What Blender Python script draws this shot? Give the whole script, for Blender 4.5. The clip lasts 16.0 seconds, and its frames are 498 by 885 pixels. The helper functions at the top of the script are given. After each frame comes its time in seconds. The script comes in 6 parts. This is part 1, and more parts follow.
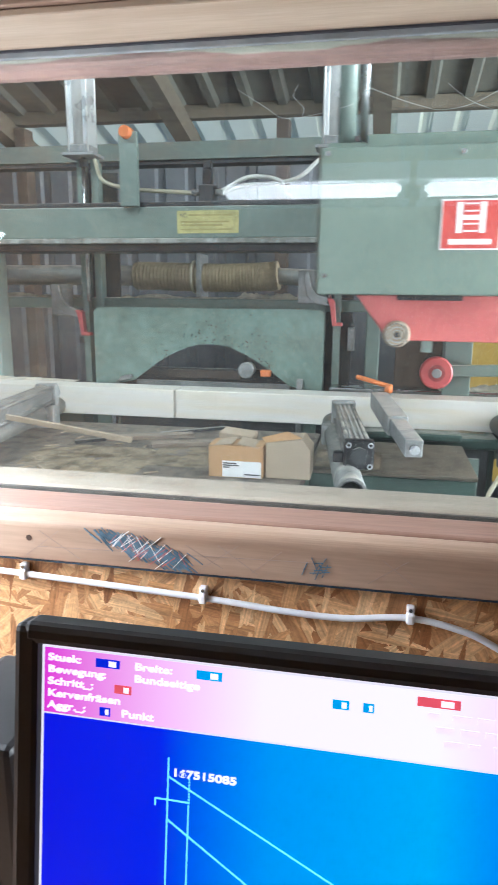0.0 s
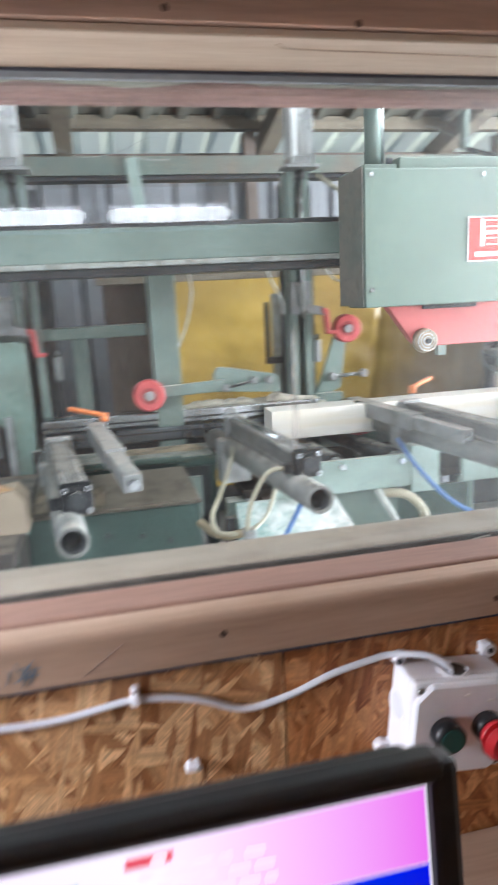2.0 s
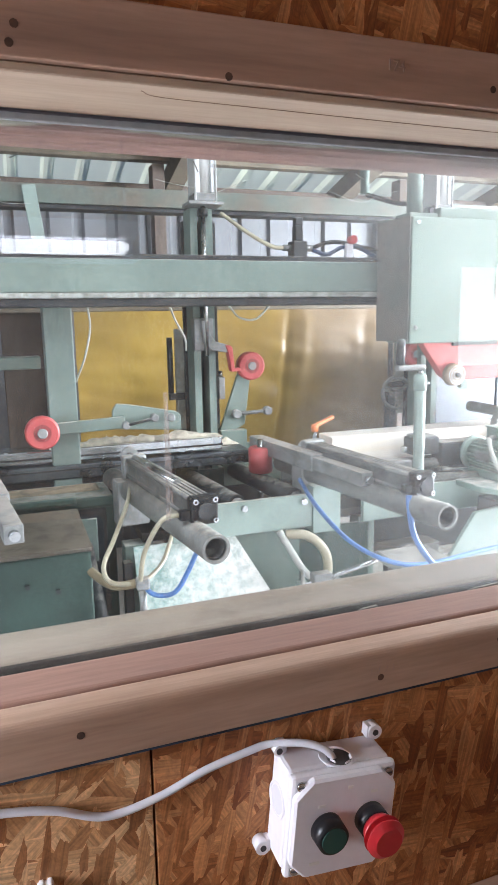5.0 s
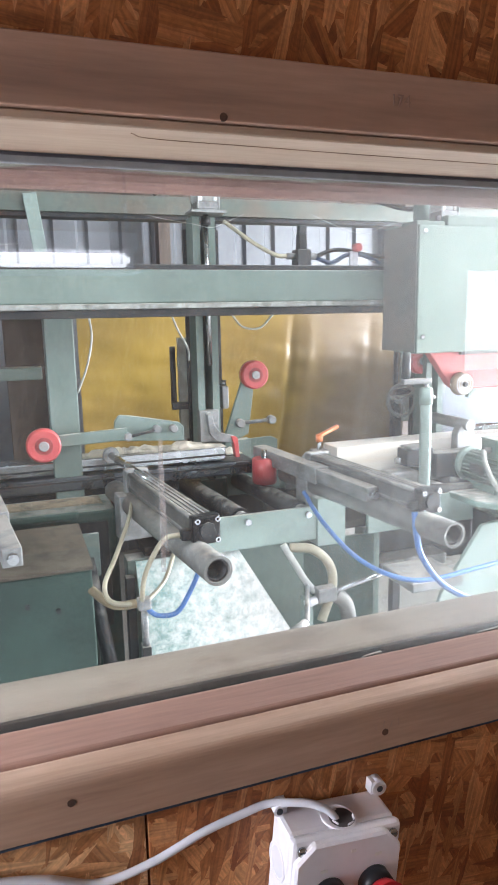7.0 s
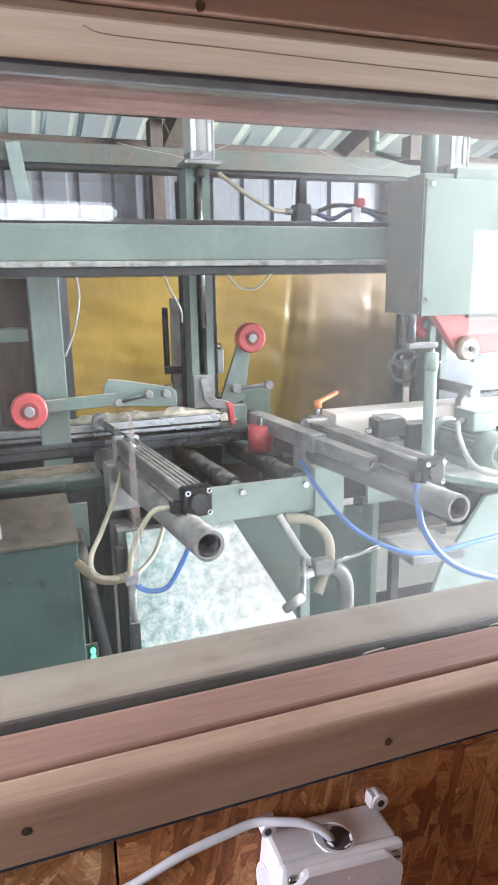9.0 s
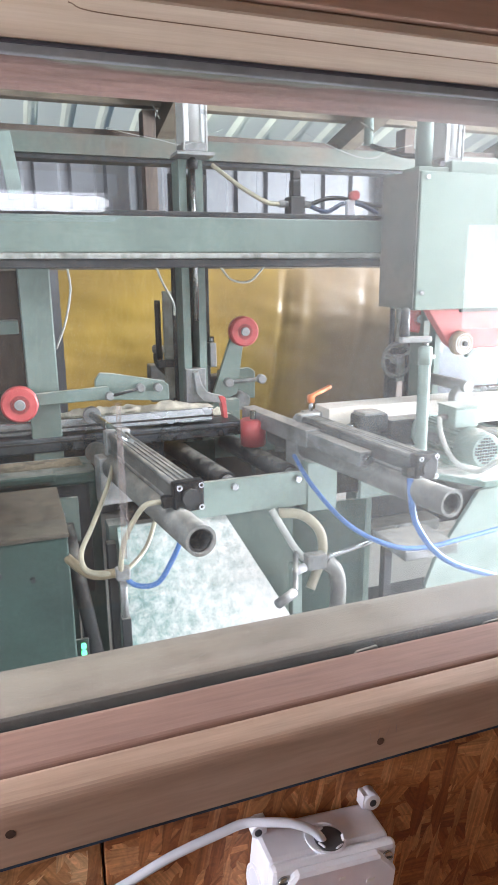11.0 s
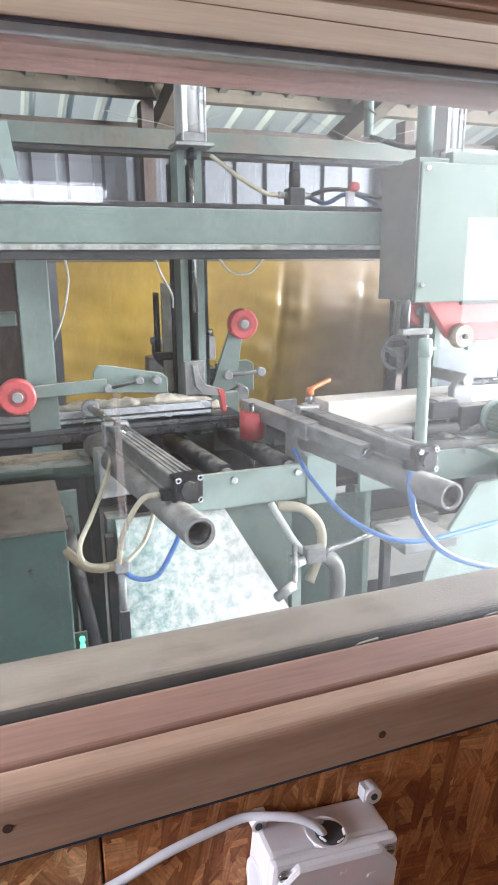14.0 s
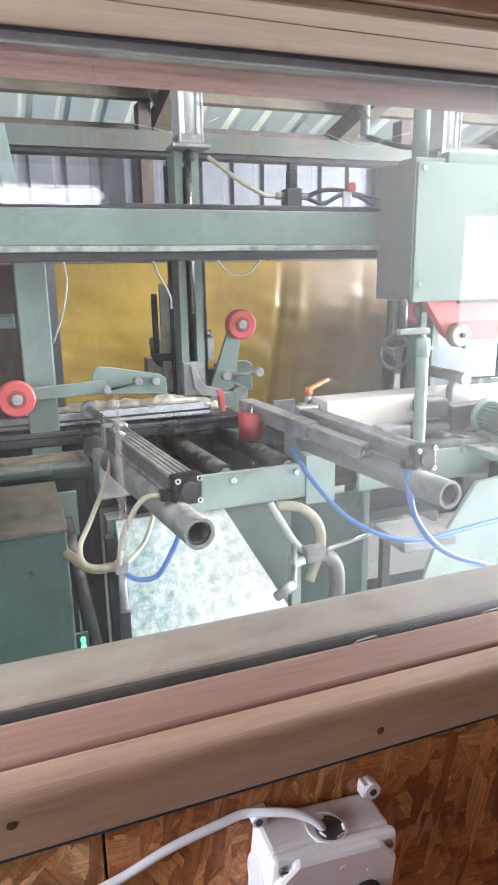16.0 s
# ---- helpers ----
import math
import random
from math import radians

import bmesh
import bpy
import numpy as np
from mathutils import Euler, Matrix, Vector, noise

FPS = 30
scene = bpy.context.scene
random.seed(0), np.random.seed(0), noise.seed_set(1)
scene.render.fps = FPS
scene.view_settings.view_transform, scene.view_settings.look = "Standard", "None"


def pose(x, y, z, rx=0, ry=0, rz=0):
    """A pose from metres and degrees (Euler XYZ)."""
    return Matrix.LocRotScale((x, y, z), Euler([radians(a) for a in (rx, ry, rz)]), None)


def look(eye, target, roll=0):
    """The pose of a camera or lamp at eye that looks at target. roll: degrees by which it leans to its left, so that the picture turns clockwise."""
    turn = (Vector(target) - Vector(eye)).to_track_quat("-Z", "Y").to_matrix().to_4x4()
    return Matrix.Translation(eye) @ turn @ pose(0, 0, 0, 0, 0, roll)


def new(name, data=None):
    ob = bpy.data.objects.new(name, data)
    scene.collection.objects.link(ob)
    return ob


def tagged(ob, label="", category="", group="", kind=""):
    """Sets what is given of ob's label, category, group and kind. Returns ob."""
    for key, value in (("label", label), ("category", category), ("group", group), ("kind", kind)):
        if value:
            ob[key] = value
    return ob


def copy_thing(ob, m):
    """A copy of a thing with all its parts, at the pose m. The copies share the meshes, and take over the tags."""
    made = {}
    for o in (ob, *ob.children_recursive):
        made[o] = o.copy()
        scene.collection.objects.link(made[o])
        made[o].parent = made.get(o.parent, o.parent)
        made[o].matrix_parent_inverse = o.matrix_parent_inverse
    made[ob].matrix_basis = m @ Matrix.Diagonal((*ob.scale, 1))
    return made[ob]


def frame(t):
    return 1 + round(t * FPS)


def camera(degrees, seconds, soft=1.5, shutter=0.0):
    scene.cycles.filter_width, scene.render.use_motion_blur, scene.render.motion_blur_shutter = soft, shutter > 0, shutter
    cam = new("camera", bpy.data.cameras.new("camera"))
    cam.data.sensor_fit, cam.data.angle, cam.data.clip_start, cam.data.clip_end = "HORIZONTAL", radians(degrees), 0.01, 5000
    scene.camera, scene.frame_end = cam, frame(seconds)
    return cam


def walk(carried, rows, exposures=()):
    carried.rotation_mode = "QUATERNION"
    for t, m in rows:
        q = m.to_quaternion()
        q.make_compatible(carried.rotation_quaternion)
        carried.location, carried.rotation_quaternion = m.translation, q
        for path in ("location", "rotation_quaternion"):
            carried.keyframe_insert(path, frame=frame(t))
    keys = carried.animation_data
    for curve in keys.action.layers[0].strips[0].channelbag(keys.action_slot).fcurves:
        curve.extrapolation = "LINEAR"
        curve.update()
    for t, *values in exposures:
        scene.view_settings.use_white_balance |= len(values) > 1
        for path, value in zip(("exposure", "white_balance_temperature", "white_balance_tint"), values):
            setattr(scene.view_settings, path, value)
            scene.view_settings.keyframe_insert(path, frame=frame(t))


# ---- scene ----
cam = camera(41.2, 16.0, shutter=0.9)
PATH = [
    (0, (0.0, 0.01, 1.397), (-0.371, 1.923, 0.946), 0.5),
    (0.5, (0.013, 0.014, 1.397), (-0.273, 1.942, 0.948), 0.2),
    (1, (0.047, 0.017, 1.412), (-0.019, 1.971, 0.992), -0.7),
    (1.5, (0.037, 0.029, 1.409), (0.236, 1.969, 0.97), -1.1),
    (2, (0.043, 0.072, 1.44), (0.454, 1.98, 1.005), -2.9),
    (2.5, (0.068, 0.116, 1.457), (0.698, 1.962, 1.019), -2.8),
    (3, (0.085, 0.133, 1.464), (0.754, 1.973, 1.056), -1.4),
    (3.5, (0.084, 0.132, 1.465), (0.737, 1.984, 1.083), -0.7),
    (4, (0.083, 0.121, 1.469), (0.751, 1.969, 1.097), -0.8),
    (4.5, (0.091, 0.119, 1.469), (0.756, 1.969, 1.099), -1.1),
    (5, (0.096, 0.117, 1.468), (0.764, 1.966, 1.103), -1.0),
    (7.5, (0.118, 0.151, 1.512), (0.767, 2.004, 1.132), -1.2),
    (8, (0.122, 0.154, 1.511), (0.801, 1.993, 1.116), -0.7),
    (8.5, (0.133, 0.174, 1.507), (0.812, 2.007, 1.085), -1.0),
    (9, (0.151, 0.221, 1.497), (0.797, 2.053, 1.019), -0.9),
    (11.5, (0.156, 0.231, 1.494), (0.824, 2.05, 0.999), -0.6),
    (12, (0.155, 0.231, 1.494), (0.825, 2.049, 0.999), -0.7),
    (12.5, (0.156, 0.23, 1.494), (0.83, 2.048, 1.004), -0.7),
    (13, (0.156, 0.234, 1.492), (0.824, 2.05, 0.988), -0.5),
    (13.5, (0.158, 0.236, 1.488), (0.832, 2.05, 0.98), -0.6),
    (14, (0.157, 0.238, 1.489), (0.823, 2.052, 0.977), -0.5),
    (14.5, (0.154, 0.24, 1.486), (0.817, 2.052, 0.961), -0.5),
    (15, (0.154, 0.236, 1.488), (0.818, 2.051, 0.972), -0.6),
    (15.5, (0.155, 0.235, 1.488), (0.812, 2.051, 0.97), -1.0),
    (16, (0.156, 0.232, 1.491), (0.824, 2.046, 0.979), -0.9),
]
walk(cam, [(t, look(eye, target, roll)) for t, eye, target, roll in PATH], [(0.0, -0.30, 5850, 5), (1.5, -0.26, 5950, 9), (3.0, -0.24, 6080, 13), (16.0, -0.24, 6120, 15)])

# ---------------------------------------------------------------- light
world = bpy.data.worlds.new("sky")
scene.world = world
world.use_nodes = True
wn = world.node_tree.nodes
sky = wn.new("ShaderNodeTexSky")
sky.sky_type, sky.sun_disc, sky.sun_elevation, sky.sun_rotation = "NISHITA", False, radians(40), radians(110)
world.node_tree.links.new(sky.outputs[0], wn["Background"].inputs[0])
wn["Background"].inputs[1].default_value = 0.12


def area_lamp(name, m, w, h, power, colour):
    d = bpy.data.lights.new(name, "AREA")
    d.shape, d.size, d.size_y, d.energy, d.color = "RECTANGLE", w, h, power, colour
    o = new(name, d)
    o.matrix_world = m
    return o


SUN = bpy.data.lights.new("sun", "SUN")
SUN.energy, SUN.angle, SUN.color = 2.6, radians(0.5), (1.0, 0.95, 0.88)
new("sun", SUN).matrix_world = look((6, -3, 6), (0, 0, 0))
# area lamp added out of view on the right for daylight; no gate stands there
area_lamp("right_fill", look((4.4, 1.6, 1.35), (1.0, 2.15, 0.85)), 1.8, 1.9, 1060, (0.97, 0.985, 1.0))
# two lamps added under the closed roof to brighten the machine's front faces
area_lamp("front_fill", look((1.9, 0.97, 2.95), (1.4, 2.2, 0.8)), 1.6, 0.36, 54, (0.97, 0.99, 1.0))
area_lamp("front_fill_left", look((-1.5, 0.97, 3.0), (-1.0, 2.2, 0.8)), 1.6, 0.36, 48, (0.92, 0.97, 1.0))
# unseen lamp added at the left, for light that falls off to the right
area_lamp("cabin_left_fill", look((-0.762, 0.46, 1.32), (0.0, 0.56, 0.72)), 0.26, 0.42, 20.0, (0.92, 0.95, 1.0))


# ---------------------------------------------------------------- materials
def material(name, base, rough=0.6, metal=0.0, var=0.15, scale=8.0, bump=0.1, fine=90.0, tint=None, stretch=(1, 1, 1), spec=0.5, islands=False):
    """A painted, wooden or metal surface with stains at a large and grain at a small scale."""
    m = bpy.data.materials.new(name)
    m.use_nodes = True
    t, n, l = m.node_tree, m.node_tree.nodes, m.node_tree.links
    p = n["Principled BSDF"]
    geo = n.new("ShaderNodeTexCoord")
    mp = n.new("ShaderNodeMapping")
    mp.inputs["Scale"].default_value = stretch
    l.new(geo.outputs["Object"], mp.inputs[0])
    a, b = n.new("ShaderNodeTexNoise"), n.new("ShaderNodeTexNoise")
    a.inputs["Scale"].default_value, a.inputs["Detail"].default_value = scale, 5
    b.inputs["Scale"].default_value, b.inputs["Detail"].default_value = fine, 3
    l.new(mp.outputs[0], a.inputs["Vector"])
    l.new(mp.outputs[0], b.inputs["Vector"])
    mix = n.new("ShaderNodeMix")
    mix.data_type = "RGBA"
    dark = tint or tuple(c * (1 - 2.2 * var) for c in base)
    mix.inputs["A"].default_value, mix.inputs["B"].default_value = (*dark, 1), (*base, 1)
    ramp = n.new("ShaderNodeMapRange")
    ramp.inputs["From Min"].default_value, ramp.inputs["From Max"].default_value = 0.32, 0.58
    l.new(a.outputs[0], ramp.inputs[0])
    l.new(ramp.outputs[0], mix.inputs["Factor"])
    mix2 = n.new("ShaderNodeMix")
    mix2.data_type, mix2.blend_type = "RGBA", "MULTIPLY"
    mix2.inputs["Factor"].default_value = min(1, 2.2 * var)
    g = n.new("ShaderNodeMapRange")
    g.inputs["From Min"].default_value, g.inputs["From Max"].default_value = 0.3, 0.7
    g.inputs["To Min"].default_value, g.inputs["To Max"].default_value = 0.55, 1.15
    l.new(b.outputs[0], g.inputs[0])
    l.new(mix.outputs["Result"], mix2.inputs["A"])
    l.new(g.outputs[0], mix2.inputs["B"])
    l.new(mix2.outputs["Result"], p.inputs["Base Color"])
    r = n.new("ShaderNodeMapRange")
    r.inputs["To Min"].default_value, r.inputs["To Max"].default_value = max(0.03, rough - 0.14), min(1, rough + 0.14)
    l.new(a.outputs[0], r.inputs[0])
    l.new(r.outputs[0], p.inputs["Roughness"])
    p.inputs["Metallic"].default_value, p.inputs["Specular IOR Level"].default_value = metal, spec
    bm_ = n.new("ShaderNodeBump")
    bm_.inputs["Strength"].default_value, bm_.inputs["Distance"].default_value = bump, 0.003
    l.new(b.outputs[0], bm_.inputs["Height"])
    l.new(bm_.outputs[0], p.inputs["Normal"])
    return m


def dusted(m, colour=(0.60, 0.56, 0.49), amount=1.0):
    """Sawdust that lies on what faces up, in patches."""
    n, l = m.node_tree.nodes, m.node_tree.links
    p = n["Principled BSDF"]
    src = p.inputs["Base Color"].links[0].from_socket
    geo, sep = n.new("ShaderNodeNewGeometry"), n.new("ShaderNodeSeparateXYZ")
    l.new(geo.outputs["Normal"], sep.inputs[0])
    no = n.new("ShaderNodeTexNoise")
    no.inputs["Scale"].default_value, no.inputs["Detail"].default_value = 22, 6
    l.new(geo.outputs["Position"], no.inputs["Vector"])
    mu = n.new("ShaderNodeMath")
    mu.operation = "MULTIPLY"
    l.new(sep.outputs["Z"], mu.inputs[0])
    l.new(no.outputs[0], mu.inputs[1])
    r = n.new("ShaderNodeMapRange")
    r.inputs["From Min"].default_value, r.inputs["From Max"].default_value, r.inputs["To Max"].default_value = 0.3, 0.55, amount
    l.new(mu.outputs[0], r.inputs[0])
    mix = n.new("ShaderNodeMix")
    mix.data_type = "RGBA"
    mix.inputs["B"].default_value = (*colour, 1)
    l.new(r.outputs[0], mix.inputs["Factor"])
    l.new(src, mix.inputs["A"])
    l.new(mix.outputs["Result"], p.inputs["Base Color"])
    return m


def glow(name, colour, strength):
    m = bpy.data.materials.new(name)
    m.use_nodes = True
    p = m.node_tree.nodes["Principled BSDF"]
    p.inputs["Base Color"].default_value = (*[0.8 * c for c in colour], 1)
    p.inputs["Emission Color"].default_value, p.inputs["Emission Strength"].default_value = (*colour, 1), strength
    return m


def osb_material(name, tone):
    """Pressed wood flakes: long chips at three angles, each of its own shade."""
    m = bpy.data.materials.new(name)
    m.use_nodes = True
    n, l = m.node_tree.nodes, m.node_tree.links
    p = n["Principled BSDF"]
    tc = n.new("ShaderNodeTexCoord")
    col = height = None
    for k, (ang, sx, sz, off) in enumerate(((28, 74, 15, 0), (-48, 66, 13, 3.1), (82, 82, 18, 7.7), (-12, 96, 21, 11.3))):
        mp = n.new("ShaderNodeMapping")
        turned = n.new("ShaderNodeMapping")
        turned.inputs["Rotation"].default_value = (0, radians(ang), 0)
        l.new(tc.outputs["Object"], turned.inputs[0])
        mp.inputs["Scale"].default_value = (sx, 5, sz)
        mp.inputs["Location"].default_value = (off, off, off)
        l.new(turned.outputs[0], mp.inputs[0])
        warp = n.new("ShaderNodeTexNoise")
        warp.inputs["Scale"].default_value, warp.inputs["Detail"].default_value = 0.8, 4
        l.new(mp.outputs[0], warp.inputs["Vector"])
        add = n.new("ShaderNodeMix")
        add.data_type, add.blend_type = "RGBA", "ADD"
        add.inputs["Factor"].default_value = 1.0
        l.new(mp.outputs[0], add.inputs["A"])
        l.new(warp.outputs["Color"], add.inputs["B"])
        v = n.new("ShaderNodeTexVoronoi")
        v.inputs["Scale"].default_value = 1.0
        l.new(add.outputs["Result"], v.inputs["Vector"])
        rp = n.new("ShaderNodeValToRGB")
        rp.color_ramp.elements[0].color, rp.color_ramp.elements[1].color = (0.29 * tone[0], 0.125 * tone[1], 0.048 * tone[2], 1), (0.80 * tone[0], 0.58 * tone[1], 0.36 * tone[2], 1)
        e = rp.color_ramp.elements.new(0.45)
        e.color = (0.53 * tone[0], 0.30 * tone[1], 0.145 * tone[2], 1)
        sepc = n.new("ShaderNodeSeparateColor")
        l.new(v.outputs["Color"], sepc.inputs[0])
        l.new(sepc.outputs[0], rp.inputs[0])
        # the wood's own grain runs along each chip
        fib, fs, fm, fx = n.new("ShaderNodeMapping"), n.new("ShaderNodeTexNoise"), n.new("ShaderNodeMapRange"), n.new("ShaderNodeMix")
        fib.inputs["Scale"].default_value = (5.0, 1.0, 0.7)
        l.new(mp.outputs[0], fib.inputs[0])
        l.new(fib.outputs[0], fs.inputs["Vector"])
        fs.inputs["Scale"].default_value, fs.inputs["Detail"].default_value = 1.0, 4
        fm.inputs["From Min"].default_value, fm.inputs["From Max"].default_value = 0.3, 0.7
        fm.inputs["To Min"].default_value, fm.inputs["To Max"].default_value = 0.55, 1.25
        l.new(fs.outputs[0], fm.inputs[0])
        fx.data_type, fx.blend_type = "RGBA", "MULTIPLY"
        fx.inputs["Factor"].default_value = 0.9
        l.new(rp.outputs[0], fx.inputs["A"])
        l.new(fm.outputs[0], fx.inputs["B"])
        chip = fx.outputs["Result"]
        if col is None:
            col, height = chip, sepc.outputs[1]
        else:
            mix, mh = n.new("ShaderNodeMix"), n.new("ShaderNodeMix")
            mix.data_type = "RGBA"
            pick = n.new("ShaderNodeMath")
            pick.operation, pick.inputs[1].default_value = "GREATER_THAN", 0.62
            l.new(sepc.outputs[2], pick.inputs[0])
            l.new(pick.outputs[0], mix.inputs["Factor"])
            l.new(col, mix.inputs["A"])
            l.new(chip, mix.inputs["B"])
            l.new(pick.outputs[0], mh.inputs["Factor"])
            l.new(height, mh.inputs["A"])
            l.new(sepc.outputs[1], mh.inputs["B"])
            col, height = mix.outputs["Result"], mh.outputs["Result"]
    grain = n.new("ShaderNodeTexNoise")
    grain.inputs["Scale"].default_value, grain.inputs["Detail"].default_value, grain.inputs["Distortion"].default_value = 95, 6, 2.5
    l.new(tc.outputs["Object"], grain.inputs["Vector"])
    gm = n.new("ShaderNodeMix")
    gm.data_type, gm.blend_type = "RGBA", "MULTIPLY"
    gm.inputs["Factor"].default_value = 0.6
    gk = n.new("ShaderNodeMapRange")
    gk.inputs["From Min"].default_value, gk.inputs["From Max"].default_value, gk.inputs["To Min"].default_value, gk.inputs["To Max"].default_value = 0.35, 0.65, 0.55, 1.2
    l.new(grain.outputs[0], gk.inputs[0])
    l.new(col, gm.inputs["A"])
    l.new(gk.outputs[0], gm.inputs["B"])
    gr = n.new("ShaderNodeMix")
    gr.data_type, gr.blend_type = "RGBA", "MIX"
    gr.inputs["Factor"].default_value = 0.25
    l.new(gm.outputs["Result"], gr.inputs["A"])
    l.new(col, gr.inputs["B"])
    l.new(gr.outputs["Result"], p.inputs["Base Color"])
    b = n.new("ShaderNodeBump")
    b.inputs["Strength"].default_value, b.inputs["Distance"].default_value = 0.25, 0.0015
    l.new(height, b.inputs["Height"])
    l.new(b.outputs[0], p.inputs["Normal"])
    p.inputs["Roughness"].default_value = 0.55
    return m


def glass_material(name, dirt_haze=0.05):
    m = bpy.data.materials.new(name)
    m.use_nodes = True
    n, l = m.node_tree.nodes, m.node_tree.links
    n.remove(n["Principled BSDF"])
    out = n["Material Output"]
    clear, di = n.new("ShaderNodeBsdfGlass"), n.new("ShaderNodeBsdfDiffuse")
    clear.inputs["Color"].default_value = (0.975, 0.99, 0.98, 1)
    clear.inputs["Roughness"].default_value, clear.inputs["IOR"].default_value = 0.0, 1.52
    di.inputs[0].default_value = (0.75, 0.76, 0.76, 1)
    tl, m3 = n.new("ShaderNodeBsdfTranslucent"), n.new("ShaderNodeMixShader")
    tl.inputs[0].default_value, m3.inputs[0].default_value = (0.85, 0.87, 0.87, 1), 0.6
    l.new(di.outputs[0], m3.inputs[1])
    l.new(tl.outputs[0], m3.inputs[2])
    m2 = n.new("ShaderNodeMixShader")
    tc, no = n.new("ShaderNodeTexCoord"), n.new("ShaderNodeTexNoise")
    no.inputs["Scale"].default_value, no.inputs["Detail"].default_value = 5, 6
    l.new(tc.outputs["Object"], no.inputs["Vector"])
    r = n.new("ShaderNodeMapRange")
    r.inputs["From Min"].default_value, r.inputs["From Max"].default_value = 0.3, 0.75
    r.inputs["To Min"].default_value, r.inputs["To Max"].default_value = dirt_haze * 0.4, dirt_haze * 1.8
    l.new(no.outputs[0], r.inputs[0])
    # film thickens to the right, painting in the haze of reflected daylight
    sx, rx, mx = n.new("ShaderNodeSeparateXYZ"), n.new("ShaderNodeMapRange"), n.new("ShaderNodeMath")
    l.new(tc.outputs["Object"], sx.inputs[0])
    l.new(sx.outputs[0], rx.inputs[0])
    rx.inputs["From Min"].default_value, rx.inputs["From Max"].default_value = 0.0, 0.32
    rx.inputs["To Min"].default_value, rx.inputs["To Max"].default_value = 0.16, 1.8
    mx.operation = "MULTIPLY"
    l.new(r.outputs[0], mx.inputs[0])
    l.new(rx.outputs[0], mx.inputs[1])
    l.new(mx.outputs[0], m2.inputs[0])
    l.new(clear.outputs[0], m2.inputs[1])
    l.new(m3.outputs[0], m2.inputs[2])
    l.new(m2.outputs[0], out.inputs[0])
    return m


def chute_material():
    """Green sheet scoured to crisp pale flecks, under chips that thicken to one side."""
    m = material("scratched_chute_sheet", (0.20, 0.33, 0.30), 0.5, 0, 0.12, 24, 0.3, 120)
    n, l = m.node_tree.nodes, m.node_tree.links
    p = n["Principled BSDF"]
    src = p.inputs["Base Color"].links[0].from_socket
    tc, no, sep, ad, mr, mix = n.new("ShaderNodeTexCoord"), n.new("ShaderNodeTexNoise"), n.new("ShaderNodeSeparateXYZ"), n.new("ShaderNodeMath"), n.new("ShaderNodeMapRange"), n.new("ShaderNodeMix")
    no.inputs["Scale"].default_value, no.inputs["Detail"].default_value, no.inputs["Roughness"].default_value = 34, 10, 0.8
    l.new(tc.outputs["Object"], no.inputs["Vector"])
    l.new(tc.outputs["Object"], sep.inputs[0])
    ad.operation, ad.inputs[1].default_value = "MULTIPLY_ADD", 0.55
    l.new(sep.outputs[0], ad.inputs[0])
    l.new(no.outputs[0], ad.inputs[2])
    mr.inputs["From Min"].default_value, mr.inputs["From Max"].default_value = 0.30, 0.62
    l.new(ad.outputs[0], mr.inputs[0])
    mix.data_type = "RGBA"
    mix.inputs["B"].default_value = (0.82, 0.81, 0.77, 1)
    l.new(mr.outputs[0], mix.inputs["Factor"])
    l.new(src, mix.inputs["A"])
    l.new(mix.outputs["Result"], p.inputs["Base Color"])
    return m


CHUTE = chute_material()
GREEN = dusted(material("machine_green_paint", (0.195, 0.25, 0.222), 0.42, 0, 0.10, 5, 0.12), amount=0.75)
GREEN_R = dusted(material("dust_stained_green_paint", (0.15, 0.185, 0.16), 0.6, 0, 0.2, 7, 0.2, 60, (0.19, 0.165, 0.13)), (0.33, 0.29, 0.23), 0.9)
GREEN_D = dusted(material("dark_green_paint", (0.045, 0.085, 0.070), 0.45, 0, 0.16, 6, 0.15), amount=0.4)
GREEN_L = dusted(material("pale_green_paint", (0.31, 0.39, 0.35), 0.45, 0, 0.10, 7, 0.1), amount=0.6)
CABGREEN = material("cabinet_green_paint", (0.168, 0.218, 0.182), 0.38, 0, 0.07, 3, 0.1)
ALU = material("anodised_aluminium", (0.72, 0.73, 0.72), 0.3, 0.45, 0.08, 12, 0.06, 160)
RED = material("red_plastic", (0.56, 0.10, 0.10), 0.4, 0, 0.1, 12, 0.08)
REDPAINT = dusted(material("red_guard_paint", (0.62, 0.15, 0.14), 0.45, 0, 0.1, 6, 0.1), amount=0.5)
ORANGE = material("orange_plastic", (0.80, 0.23, 0.07), 0.42, 0, 0.1, 20, 0.1)
STEEL = material("bright_steel", (0.60, 0.62, 0.63), 0.25, 1.0, 0.10, 14, 0.08, 200)
DULL = dusted(material("dull_aluminium", (0.33, 0.335, 0.33), 0.45, 0.3, 0.2, 14, 0.2), (0.52, 0.48, 0.43), amount=0.9)
GREYTUBE = dusted(material("grey_dusty_tube", (0.24, 0.24, 0.225), 0.55, 0.4, 0.2, 9, 0.2), (0.46, 0.42, 0.36), amount=0.7)
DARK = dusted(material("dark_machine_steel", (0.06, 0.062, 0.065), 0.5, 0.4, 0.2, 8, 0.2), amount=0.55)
BLACK = material("black_plastic", (0.012, 0.012, 0.014), 0.38, 0, 0.1, 10, 0.05)
WOOD = material("planed_spruce", (0.42, 0.285, 0.205), 0.6, 0, 0.12, 2.2, 0.09, 24, (0.32, 0.20, 0.135), (1.0, 12, 12))
